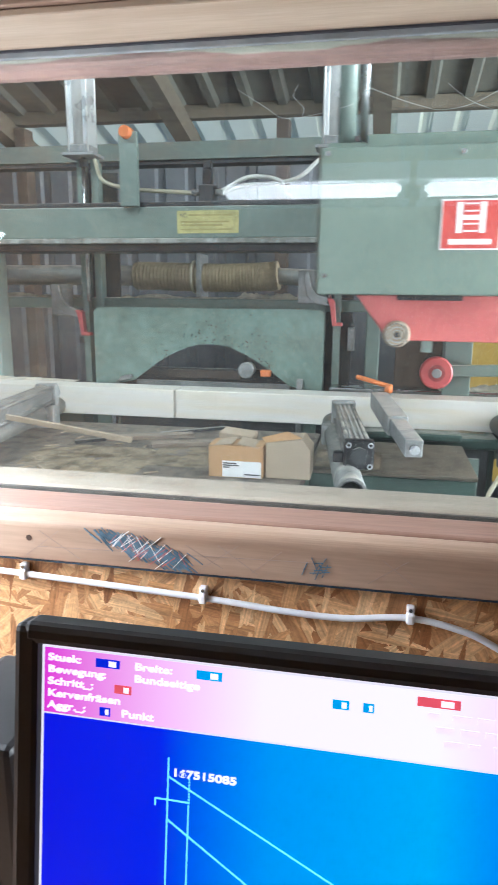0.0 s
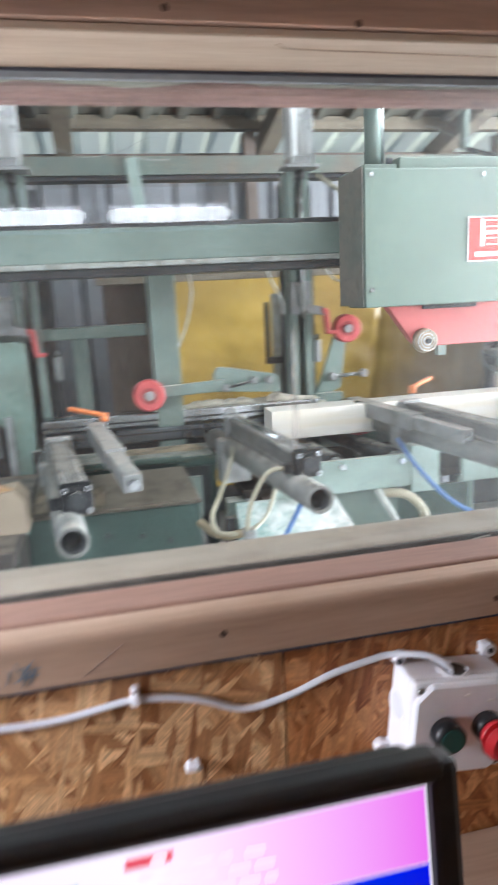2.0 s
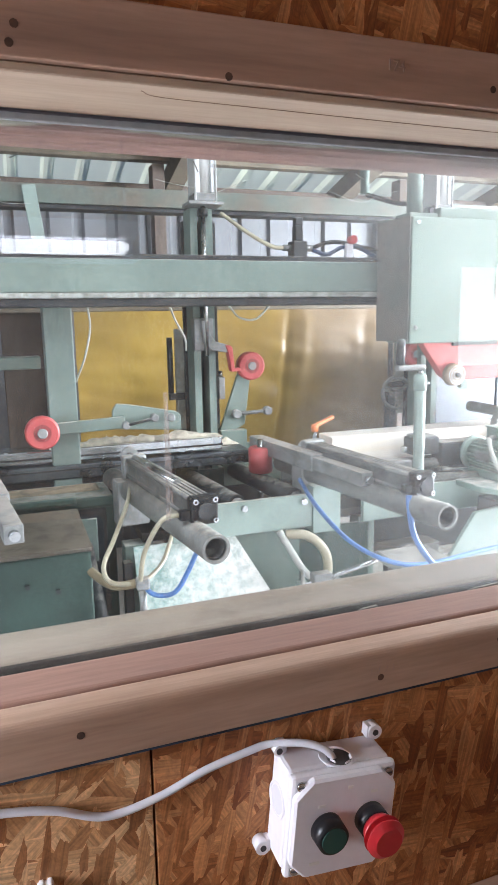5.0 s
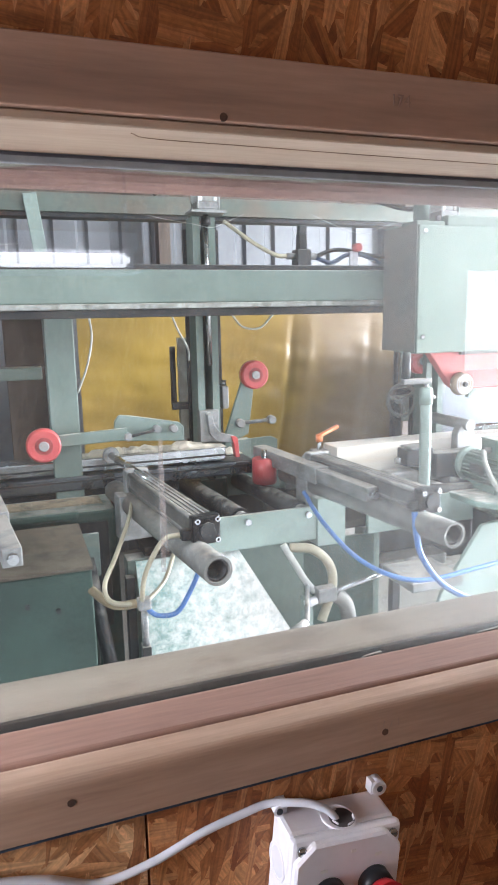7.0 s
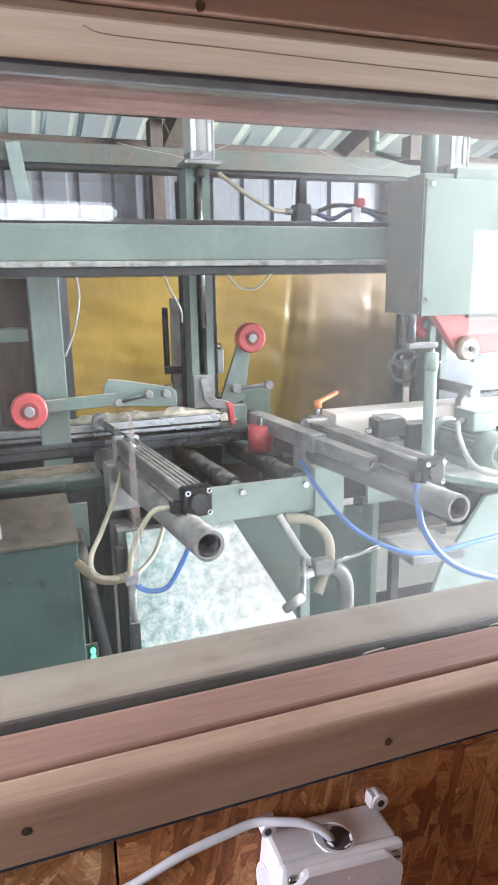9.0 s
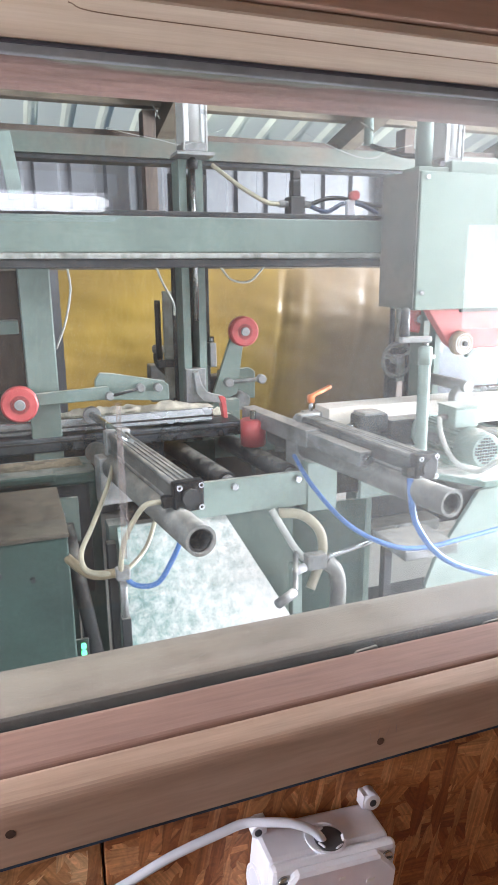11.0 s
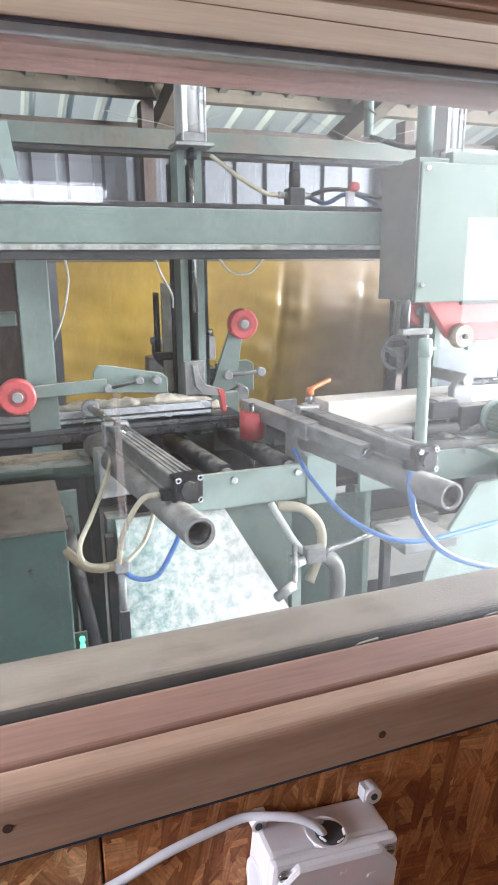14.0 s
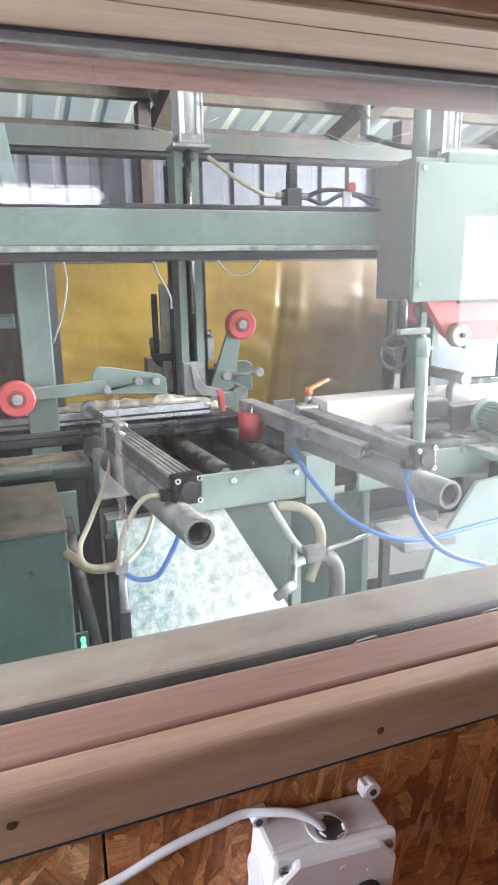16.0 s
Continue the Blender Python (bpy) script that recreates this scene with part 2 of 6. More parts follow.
WOOD_P = material("pinkish_planed_wood", (0.30, 0.172, 0.128), 0.6, 0, 0.12, 2.2, 0.09, 24, (0.23, 0.128, 0.095), (1.0, 12, 12))
GRIME = material("grimy_dusty_paint", (0.20, 0.18, 0.15), 0.8, 0, 0.25, 9, 0.3, 60, (0.13, 0.15, 0.13))
WOOD_G = dusted(material("weathered_wood", (0.28, 0.225, 0.18), 0.7, 0, 0.15, 3, 0.2, 40, (0.20, 0.155, 0.12), (1.0, 12, 12)), (0.34, 0.29, 0.24), 0.5)
WOOD_D = material("dark_brown_wood", (0.095, 0.070, 0.055), 0.7, 0, 0.2, 4, 0.25, 40, None, (8, 8, 1))
PURLIN = material("grey_purlin_wood", (0.15, 0.125, 0.09), 0.75, 0, 0.2, 3, 0.25, 30, None, (1, 8, 8))
TIMBER = material("fresh_sawn_timber", (0.80, 0.765, 0.71), 0.6, 0, 0.05, 3, 0.15, 40, (0.78, 0.70, 0.57), (1, 14, 14))
OILY = material("oily_dark_steel", (0.16, 0.175, 0.19), 0.3, 0.8, 0.2, 8, 0.1, 120)
SAWDUST = material("sawdust", (0.84, 0.76, 0.63), 0.95, 0, 0.18, 30, 0.9, 160)
OSB = osb_material("osb_board", (1.03, 0.93, 0.80))
# redder board, its tone also lowered for the light's falloff to the right
OSB_DIM = osb_material("reddish_dimmed_osb_board", (0.80, 0.53, 0.34))
SHEET = material("pale_grey_sheet_metal", (0.14, 0.147, 0.158), 0.5, 0.1, 0.1, 3, 0.08, 20)
ROOF = material("weathered_roof_sheet", (0.14, 0.14, 0.115), 0.6, 0.0, 0.2, 3, 0.1, 20)
ROOF_C = material("clear_fibreglass_roof_sheet", (0.50, 0.53, 0.47), 0.5, 0.0, 0.18, 3, 0.1, 20)
rn, rl_ = ROOF_C.node_tree.nodes, ROOF_C.node_tree.links
rt, rm = rn.new("ShaderNodeBsdfTranslucent"), rn.new("ShaderNodeMixShader")
rt.inputs[0].default_value, rm.inputs[0].default_value = (0.90, 0.925, 0.86, 1), 0.9
rl_.new(rn["Principled BSDF"].outputs[0], rm.inputs[1])
rl_.new(rt.outputs[0], rm.inputs[2])
rl_.new(rm.outputs[0], rn["Material Output"].inputs[0])
CONCRETE = material("concrete_floor", (0.32, 0.30, 0.27), 0.85, 0, 0.18, 2, 0.3, 60)
WHITE = material("white_plastic", (0.83, 0.82, 0.86), 0.38, 0, 0.03, 14, 0.06, 120)
CABLE = material("light_grey_cable", (0.70, 0.71, 0.76), 0.45, 0, 0.04, 20, 0.05)
GREENBTN = material("dark_green_button", (0.010, 0.075, 0.065), 0.35, 0, 0.05, 20, 0.05)
REDBTN = material("red_mushroom_plastic", (0.50, 0.022, 0.030), 0.33, 0, 0.05, 20, 0.05)
RUBBER = material("grey_rubber_seal", (0.13, 0.135, 0.13), 0.6, 0, 0.1, 20, 0.1)
HOSE_Y = material("yellowed_hose", (0.45, 0.41, 0.30), 0.35, 0, 0.1, 20, 0.05)
HOSE_B = material("blue_air_hose", (0.10, 0.22, 0.50), 0.35, 0, 0.08, 20, 0.05)
HOSE_W = dusted(material("white_dusty_hose", (0.55, 0.56, 0.52), 0.5, 0, 0.1, 20, 0.08))
HOSE_K = material("brown_ribbed_hose", (0.30, 0.24, 0.15), 0.6, 0, 0.15, 12, 0.2)
CARD = material("brown_cardboard", (0.47, 0.28, 0.14), 0.8, 0, 0.06, 9, 0.1, 60)
CARD_P = material("pale_cardboard", (0.40, 0.32, 0.235), 0.8, 0, 0.08, 9, 0.1, 60)
PAPER = material("white_paper_label", (0.80, 0.80, 0.80), 0.6, 0, 0.03, 20, 0.03)
INK = material("dark_ink", (0.04, 0.04, 0.05), 0.6, 0, 0.05, 20, 0.02)
YELLOW = material("yellow_sticker", (0.52, 0.47, 0.20), 0.5, 0, 0.12, 30, 0.04)
SIGNRED = material("red_sign", (0.55, 0.07, 0.06), 0.4, 0, 0.05, 20, 0.03)
SIGNWHITE = material("white_sign_paint", (0.82, 0.82, 0.80), 0.45, 0, 0.03, 20, 0.03)
DUST_HAZE_GLASS = glass_material("dusty_hazed_window_glass", 0.085)
TUBE = glow("fluorescent_tube", (0.97, 0.98, 1.0), 10.5)
BLUECRAYON = material("blue_crayon", (0.14, 0.25, 0.34), 0.8, 0, 0.25, 60, 0.1)
KNOT = material("dark_knot", (0.10, 0.05, 0.03), 0.7, 0, 0.3, 60, 0.1)


def worn_edge_material():
    """Grey-green paint that has flaked off along the lower edge down to reddish wood."""
    m = material("reddish_weathered_wood", (0.30, 0.175, 0.15), 0.75, 0, 0.2, 5, 0.3, 40, (0.20, 0.125, 0.105), (1, 12, 12))
    n, l = m.node_tree.nodes, m.node_tree.links
    p = n["Principled BSDF"]
    src = p.inputs["Base Color"].links[0].from_socket
    tc, sep, no, ad, mr, mix = n.new("ShaderNodeTexCoord"), n.new("ShaderNodeSeparateXYZ"), n.new("ShaderNodeTexNoise"), n.new("ShaderNodeMath"), n.new("ShaderNodeMapRange"), n.new("ShaderNodeMix")
    l.new(tc.outputs["Object"], sep.inputs[0])
    l.new(tc.outputs["Object"], no.inputs["Vector"])
    no.inputs["Scale"].default_value, no.inputs["Detail"].default_value = 7, 8
    ad.operation, ad.inputs[1].default_value = "MULTIPLY_ADD", 0.030
    l.new(no.outputs[0], ad.inputs[0])
    l.new(sep.outputs[2], ad.inputs[2])
    mr.inputs["From Min"].default_value, mr.inputs["From Max"].default_value = 0.5375, 0.5395
    l.new(ad.outputs[0], mr.inputs[0])
    mix.data_type = "RGBA"
    mix.inputs["B"].default_value = (0.36, 0.345, 0.285, 1)
    l.new(mr.outputs[0], mix.inputs["Factor"])
    l.new(src, mix.inputs["A"])
    l.new(mix.outputs["Result"], p.inputs["Base Color"])
    return m


def curtain_material():
    """Amber plastic that turns dull brown towards one end, milky where it is creased."""
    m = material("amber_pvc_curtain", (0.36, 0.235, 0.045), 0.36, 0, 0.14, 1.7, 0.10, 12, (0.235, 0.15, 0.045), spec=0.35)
    n, l = m.node_tree.nodes, m.node_tree.links
    p = n["Principled BSDF"]
    src = p.inputs["Base Color"].links[0].from_socket
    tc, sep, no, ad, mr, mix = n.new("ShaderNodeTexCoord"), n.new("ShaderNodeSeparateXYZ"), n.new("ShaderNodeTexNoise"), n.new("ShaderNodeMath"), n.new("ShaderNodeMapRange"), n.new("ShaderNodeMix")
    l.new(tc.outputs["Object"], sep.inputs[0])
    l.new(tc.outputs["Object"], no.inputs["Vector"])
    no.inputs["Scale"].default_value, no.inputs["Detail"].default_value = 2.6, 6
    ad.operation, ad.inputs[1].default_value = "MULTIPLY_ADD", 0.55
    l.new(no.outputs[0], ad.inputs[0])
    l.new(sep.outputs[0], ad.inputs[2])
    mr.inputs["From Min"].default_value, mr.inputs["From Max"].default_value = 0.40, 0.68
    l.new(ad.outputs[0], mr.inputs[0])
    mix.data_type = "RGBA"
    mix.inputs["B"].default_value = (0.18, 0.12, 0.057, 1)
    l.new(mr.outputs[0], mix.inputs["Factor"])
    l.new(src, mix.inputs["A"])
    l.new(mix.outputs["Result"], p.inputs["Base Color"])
    return m


HEADWOOD = worn_edge_material()
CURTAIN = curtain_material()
PLATE = material("dusty_grey_green_plate", (0.34, 0.35, 0.31), 0.7, 0, 0.2, 12, 0.3, 60, (0.25, 0.24, 0.20))
FLOUR = material("dirty_sawdust", (0.34, 0.275, 0.19), 0.95, 0, 0.3, 18, 0.9, 160)
BARREL = dusted(material("grimy_cylinder_barrel", (0.19, 0.188, 0.18), 0.45, 0.3, 0.25, 14, 0.2), (0.46, 0.42, 0.36), 0.8)


# ---------------------------------------------------------------- builders
def shape():
    return bmesh.new()


def add_box(bm, lo, hi, bev=0.0, turn=None):
    """A box between two corners, with bevelled edges, turned by a matrix about its middle."""
    b = bmesh.new()
    bmesh.ops.create_cube(b, size=1.0)
    size = [max(abs(h - l), 1e-4) for l, h in zip(lo, hi)]
    mid = Vector([(l + h) / 2 for l, h in zip(lo, hi)])
    bmesh.ops.scale(b, vec=size, verts=b.verts)
    if bev > 0:
        bmesh.ops.bevel(b, geom=b.edges[:], offset=min(bev, 0.45 * min(size)), segments=2, affect="EDGES", profile=0.5)
    bmesh.ops.transform(b, matrix=Matrix.Translation(mid) @ (turn or Matrix()), verts=b.verts)
    merge(bm, b)
    return bm


def merge(bm, b):
    me = bpy.data.meshes.new("scratch")
    b.to_mesh(me)
    b.free()
    bm.from_mesh(me)
    bpy.data.meshes.remove(me)


def add_rod(bm, p, q, r, n=24, r2=None, bev=0.0, caps=True):
    p, q = Vector(p), Vector(q)
    b = bmesh.new()
    bmesh.ops.create_cone(b, cap_ends=caps, segments=n, radius1=r, radius2=r if r2 is None else r2, depth=(q - p).length)
    if bev > 0:
        bmesh.ops.bevel(b, geom=[e for e in b.edges if len(e.link_faces) == 2 and any(len(f.verts) > 4 for f in e.link_faces)], offset=bev, segments=2, affect="EDGES")
    m = Matrix.Translation((p + q) / 2) @ (q - p).to_track_quat("Z", "Y").to_matrix().to_4x4()
    bmesh.ops.transform(b, matrix=m, verts=b.verts)
    for f in b.faces:
        f.smooth = len(f.verts) <= 4
    merge(bm, b)
    return bm


def add_pipe(bm, p, q, r, wall=0.005, n=28):
    """An open tube with a wall."""
    p, q = Vector(p), Vector(q)
    m = (q - p).to_track_quat("Z", "Y").to_matrix()
    rings = []
    for c, rad in ((p, r), (q, r), (q, r - wall), (p, r - wall)):
        rings.append([bm.verts.new(c + m @ Vector((rad * math.cos(2 * math.pi * k / n), rad * math.sin(2 * math.pi * k / n), 0))) for k in range(n)])
    for a in range(4):
        for k in range(n):
            f = bm.faces.new((rings[a][k], rings[a][(k + 1) % n], rings[(a + 1) % 4][(k + 1) % n], rings[(a + 1) % 4][k]))
            f.smooth = a in (0, 2)
    return bm


def smooth_path(pts, per=8):
    pts = [Vector(p) for p in pts]
    ext = [2 * pts[0] - pts[1], *pts, 2 * pts[-1] - pts[-2]]
    out = []
    for i in range(1, len(ext) - 2):
        a, b, c, d = ext[i - 1 : i + 3]
        for k in range(per):
            t = k / per
            out.append(0.5 * (2 * b + (c - a) * t + (2 * a - 5 * b + 4 * c - d) * t * t + (3 * b - a - 3 * c + d) * t**3))
    return out + [pts[-1]]


def add_hose(bm, pts, r, n=12, per=8, ribs=0.0):
    path = smooth_path(pts, per)
    rings, up = [], Vector((0.13, 0.2, 1)).normalized()
    for i, c in enumerate(path):
        d = (path[min(i + 1, len(path) - 1)] - path[max(i - 1, 0)]).normalized()
        s = d.cross(up if abs(d.dot(up)) < 0.95 else Vector((1, 0, 0))).normalized()
        u = s.cross(d)
        rr = r * (1 + (ribs if i % 2 else 0))
        rings.append([bm.verts.new(c + rr * (math.cos(2 * math.pi * k / n) * s + math.sin(2 * math.pi * k / n) * u)) for k in range(n)])
    for a, b in zip(rings, rings[1:]):
        for k in range(n):
            bm.faces.new((a[k], a[(k + 1) % n], b[(k + 1) % n], b[k])).smooth = True
    bm.faces.new(rings[0][::-1])
    bm.faces.new(rings[-1])
    return bm


def add_prism(bm, outline, y0, y1, plane="xz", bev=0.0):
    """An outline in a plane, drawn out along the third axis."""
    def place(a, b, c):
        return {"xz": (a, c, b), "xy": (a, b, c), "yz": (c, a, b)}[plane]
    b = bmesh.new()
    lo = [b.verts.new(place(p, q, y0)) for p, q in outline]
    hi = [b.verts.new(place(p, q, y1)) for p, q in outline]
    k = len(outline)
    b.faces.new(lo), b.faces.new(hi[::-1])
    for i in range(k):
        b.faces.new((lo[i], lo[(i + 1) % k], hi[(i + 1) % k], hi[i]))
    bmesh.ops.recalc_face_normals(b, faces=b.faces)
    if bev > 0:
        bmesh.ops.bevel(b, geom=b.edges[:], offset=bev, segments=1, affect="EDGES")
    merge(bm, b)
    return bm


def root_of(ob):
    while ob.parent:
        ob = ob.parent
    return ob


def thing(name, loc, label, category, group="", kind=""):
    e = new(name)
    e.location = loc
    e.empty_display_size = 0.05
    return tagged(e, label, category, group, kind)


def part(name, bm, mat, parent, label=""):
    """Links a bmesh, given in the world's metres, as one mesh under a thing or a part."""
    bmesh.ops.translate(bm, vec=-Vector(root_of(parent).location), verts=bm.verts)
    me = bpy.data.meshes.new(name)
    bm.to_mesh(me)
    bm.free()
    me.materials.append(mat)
    o = new(name, me)
    o.parent = parent
    return tagged(o, label)


def solo(name, bm, mat, label, category, kind="", group="", base=None):
    """One mesh that is a thing of its own; its origin is at its base."""
    if base is None:
        co = [v.co for v in bm.verts]
        base = Vector((sum(c.x for c in co) / len(co), sum(c.y for c in co) / len(co), min(c.z for c in co)))
    base = Vector(base)
    bmesh.ops.translate(bm, vec=-base, verts=bm.verts)
    me = bpy.data.meshes.new(name)
    bm.to_mesh(me)
    bm.free()
    me.materials.append(mat)
    o = new(name, me)
    o.location = base
    return tagged(o, label, category, group, kind)


def words(name, text, size, m, mat, parent, bold=0.0):
    """Built-in letters turned into a mesh, at a pose in the world."""
    c = bpy.data.curves.new(name, "FONT")
    c.body, c.size, c.extrude, c.offset = text, size, 0.0004, bold
    o = bpy.data.objects.new(name, c)
    me = bpy.data.meshes.new_from_object(o)
    bpy.data.objects.remove(o)
    b = bmesh.new()
    b.from_mesh(me)
    bpy.data.meshes.remove(me)
    bmesh.ops.transform(b, matrix=m, verts=b.verts)
    return part(name, b, mat, parent)


FACE = pose(0, 0, 0, 90, 0, 0)  # letters that face the window, towards -y


# ---------------------------------------------------------------- the cabin
X0, X1 = -0.95, 2.60  # the window's opening
wall = thing("wall_window", (0.3, 0.646, 0), "brown pressed-flake board wall round a long control window", "wall", kind="structure")
for seam0, seam1, board in ((-1.6, 0.187, OSB), (0.189, 3.4, OSB_DIM)):
    part("osb_board", add_box(shape(), (seam0, 0.637, 0.0), (seam1, 0.655, 1.125), 0.001), board, wall)
part("osb_board", add_box(shape(), (-1.6, 0.637, 1.675), (3.4, 0.655, 2.3), 0.001), OSB_DIM, wall)
part("osb_board", add_box(shape(), (-1.6, 0.637, 1.1255), (X0, 0.655, 1.6745)), OSB, wall)
part("osb_board", add_box(shape(), (X1, 0.637, 1.1255), (3.4, 0.655, 1.6745)), OSB, wall)

# unseen pale boards added on the hall side as reflectors for the machine
for lo, hi in (((-1.6, 0.0), (3.4, 1.12)), ((-1.6, 1.70), (3.4, 2.3)), ((-1.6, 1.1205), (X0, 1.6995)), ((X1, 1.1205), (3.4, 1.6995))):
    part("bounce_board", add_box(shape(), (lo[0], 0.656, lo[1]), (hi[0], 0.664, hi[1])), WHITE, wall, "pale unseen board added outside to throw light onto the machine")

win = thing("window_1", (0.3, 0.66, 1.1), "long wooden window frame with dusty glass and a scribbled sill", "window", kind="structure")
sill = part("sill_batten", add_prism(shape(), [(0.625, 1.1095), (0.625, 1.1480), (0.6263, 1.1525), (0.6295, 1.1557), (0.637, 1.1575), (0.650, 1.1585), (0.653, 1.1570), (0.653, 1.1095)], X0 - 0.1, X1 + 0.1, "yz", 0.0012), WOOD, win)
part("sill_board", add_prism(shape(), [(0.6535, 1.1095), (0.6535, 1.1575), (0.656, 1.1605), (0.690, 1.1660), (0.694, 1.1645), (0.694, 1.1095)], X0 - 0.1, X1 + 0.1, "yz", 0.0012), WOOD_P, win, "pinkish planed sill board")
part("seal", add_box(shape(), (X0, 0.6945, 1.140), (X1, 0.7005, 1.1560)), RUBBER, win)
part("blue_edge", add_box(shape(), (X0 - 0.1, 0.6258, 1.1075), (X1 + 0.1, 0.6365, 1.1092)), material("dark_blue_edge_paint", (0.035, 0.06, 0.10), 0.8, 0, 0.3, 40, 0.1), win, "worn dark blue line along the lower edge")
# dark strip stands for the shadow in the groove before the outer sill
part("sill_gap_shade", add_box(shape(), (X0, 0.7080, 1.12), (X1, 0.7128, 1.1648), 0.001), material("dark_brown_shade", (0.055, 0.045, 0.038), 0.8, 0, 0.25, 20, 0.3), win, "dark brown strip painted for the shaded groove along the glass")
part("outer_sill", add_prism(shape(), [(0.7132, 1.12), (0.7132, 1.1630), (0.7155, 1.1660), (0.722, 1.1680), (0.762, 1.1715), (0.776, 1.1670), (0.784, 1.12)], X0, X1, "yz", 0.003), WOOD_G, win, "dusty grey outer sill board")
for xa, xb in ((0.420, 0.452), (0.560, 0.612)):
    part("seal_flap", add_prism(shape(), [(xa, 1.1562), (xb, 1.1562), (xb - 0.004, 1.1655), (xa + 0.008, 1.1640)], 0.6960, 0.6990, "xz", 0.0006), GREYTUBE, win, "torn grey flap of the glazing seal")
head = part("head_board", add_box(shape(), (X0 - 0.1, 0.623, 1.6435), (X1 + 0.1, 0.6365, 1.688), 0.0012), material("rosy_planed_wood", (0.41, 0.262, 0.19), 0.6, 0, 0.12, 2.2, 0.09, 24, (0.25, 0.155, 0.11), (1.0, 12, 12)), win, "pinkish planed head board with knots and screws")
part("head_batten", add_prism(shape(), [(0.629, 1.643), (0.629, 1.6365), (0.694, 1.6310), (0.694, 1.643)], X0 - 0.1, X1 + 0.1, "yz", 0.001), material("pale_planed_batten", (0.41, 0.315, 0.235), 0.6, 0, 0.10, 2.2, 0.09, 24, (0.33, 0.24, 0.17), (1.0, 12, 12)), win)
part("crack", add_hose(shape(), [(0.205, 0.640, 1.6356), (0.222, 0.648, 1.6349), (0.30, 0.650, 1.6347), (0.40, 0.652, 1.6345), (0.60, 0.654, 1.6344)], 0.00045, 6), material("dark_grain", (0.24, 0.15, 0.10), 0.8), win)
words("pencil_letters", "174", 0.012, pose(0.402, 0.6222, 1.664) @ FACE, material("pencil_mark", (0.40, 0.26, 0.20), 0.8), head)
part("seal", add_box(shape(), (X0, 0.6952, 1.6235), (X1, 0.7005, 1.6420), 0.001), material("grey_glazing_bead", (0.25, 0.265, 0.275), 0.5, 0, 0.12, 20, 0.1), win, "grey glazing bead")
part("gap_line", add_box(shape(), (X0, 0.6925, 1.6288), (X1, 0.6950, 1.6306)), INK, win)
part("outer_head", add_prism(shape(), [(0.709, 1.70), (0.709, 1.6180), (0.722, 1.6100), (0.732, 1.6115), (0.768, 1.6330), (0.784, 1.70)], X0, X1, "yz", 0.003), HEADWOOD, win, "reddish weathered head board with splinters")
for xa, xb in ((X0 - 0.1, X0), (X1, X1 + 0.1)):
    part("jamb", add_box(shape(), (xa, 0.627, 1.153), (xb, 0.78, 1.642), 0.002), WOOD, win)
pane = part("pane", add_box(shape(), (X0, 0.702, 1.148), (X1, 0.7055, 1.640)), DUST_HAZE_GLASS, win, "dusty clear pane, hazed at the right for reflected daylight")
pane.visible_shadow = False
# half-clear pale strips laid on the pane in place of a reflected streak
STREAK = bpy.data.materials.new("reflection_streak")
STREAK.use_nodes = True
sn, sl = STREAK.node_tree.nodes, STREAK.node_tree.links
s1, s2, s3, s4 = sn.new("ShaderNodeBsdfTransparent"), sn.new("ShaderNodeMixShader"), sn.new("ShaderNodeTexNoise"), sn.new("ShaderNodeMapRange")
s3.inputs["Scale"].default_value, s3.inputs["Detail"].default_value = 60, 5
s4.inputs["From Min"].default_value, s4.inputs["From Max"].default_value, s4.inputs["To Max"].default_value = 0.30, 0.75, 0.42
sl.new(s3.outputs[0], s4.inputs[0])
sl.new(s4.outputs[0], s2.inputs[0])
sl.new(s1.outputs[0], s2.inputs[1])
sl.new(sn["Principled BSDF"].outputs[0], s2.inputs[2])
sl.new(s2.outputs[0], sn["Material Output"].inputs[0])
sn["Principled BSDF"].inputs["Base Color"].default_value = (0.85, 0.80, 0.78, 1)
for x, z, w_, h_, a in ((0.2270, 1.345, 0.0040, 0.120, 1), (0.2295, 1.350, 0.0016, 0.10, -1)):
    b = add_box(shape(), (-w_ / 2, 0.7006, -h_ / 2), (w_ / 2, 0.7012, h_ / 2), 0, pose(0, 0, 0, 0, a, 0))
    bmesh.ops.translate(b, vec=(x, 0, z), verts=b.verts)
    part("streak", b, STREAK, win, "pale streak painted on the glass for a reflection")
# knots, screws and pencil scribbles on the frame
for x, z in ((0.129, 1.136), (-0.36, 1.134), (0.41, 1.128), (0.55, 1.141)):
    b = shape()
    add_rod(b, (x, 0.6262, z), (x, 0.6247, z), 0.0034, 9)
    add_rod(b, (x + 0.001, 0.6262, z + 0.0006), (x + 0.001, 0.6244, z + 0.0006), 0.0019, 6)
    part("knot", b, KNOT, win)
for x, z in ((0.118, 1.664), (0.114, 1.652), (0.508, 1.659), (0.268, 1.646)):
    b = shape()
    add_rod(b, (x, 0.6245, z), (x, 0.6227, z), 0.0030, 9)
    add_rod(b, (x + 0.0008, 0.6245, z - 0.0006), (x + 0.0008, 0.6224, z - 0.0006), 0.0013, 5)
    part("screw_head", b, KNOT, win)
random.seed(4)
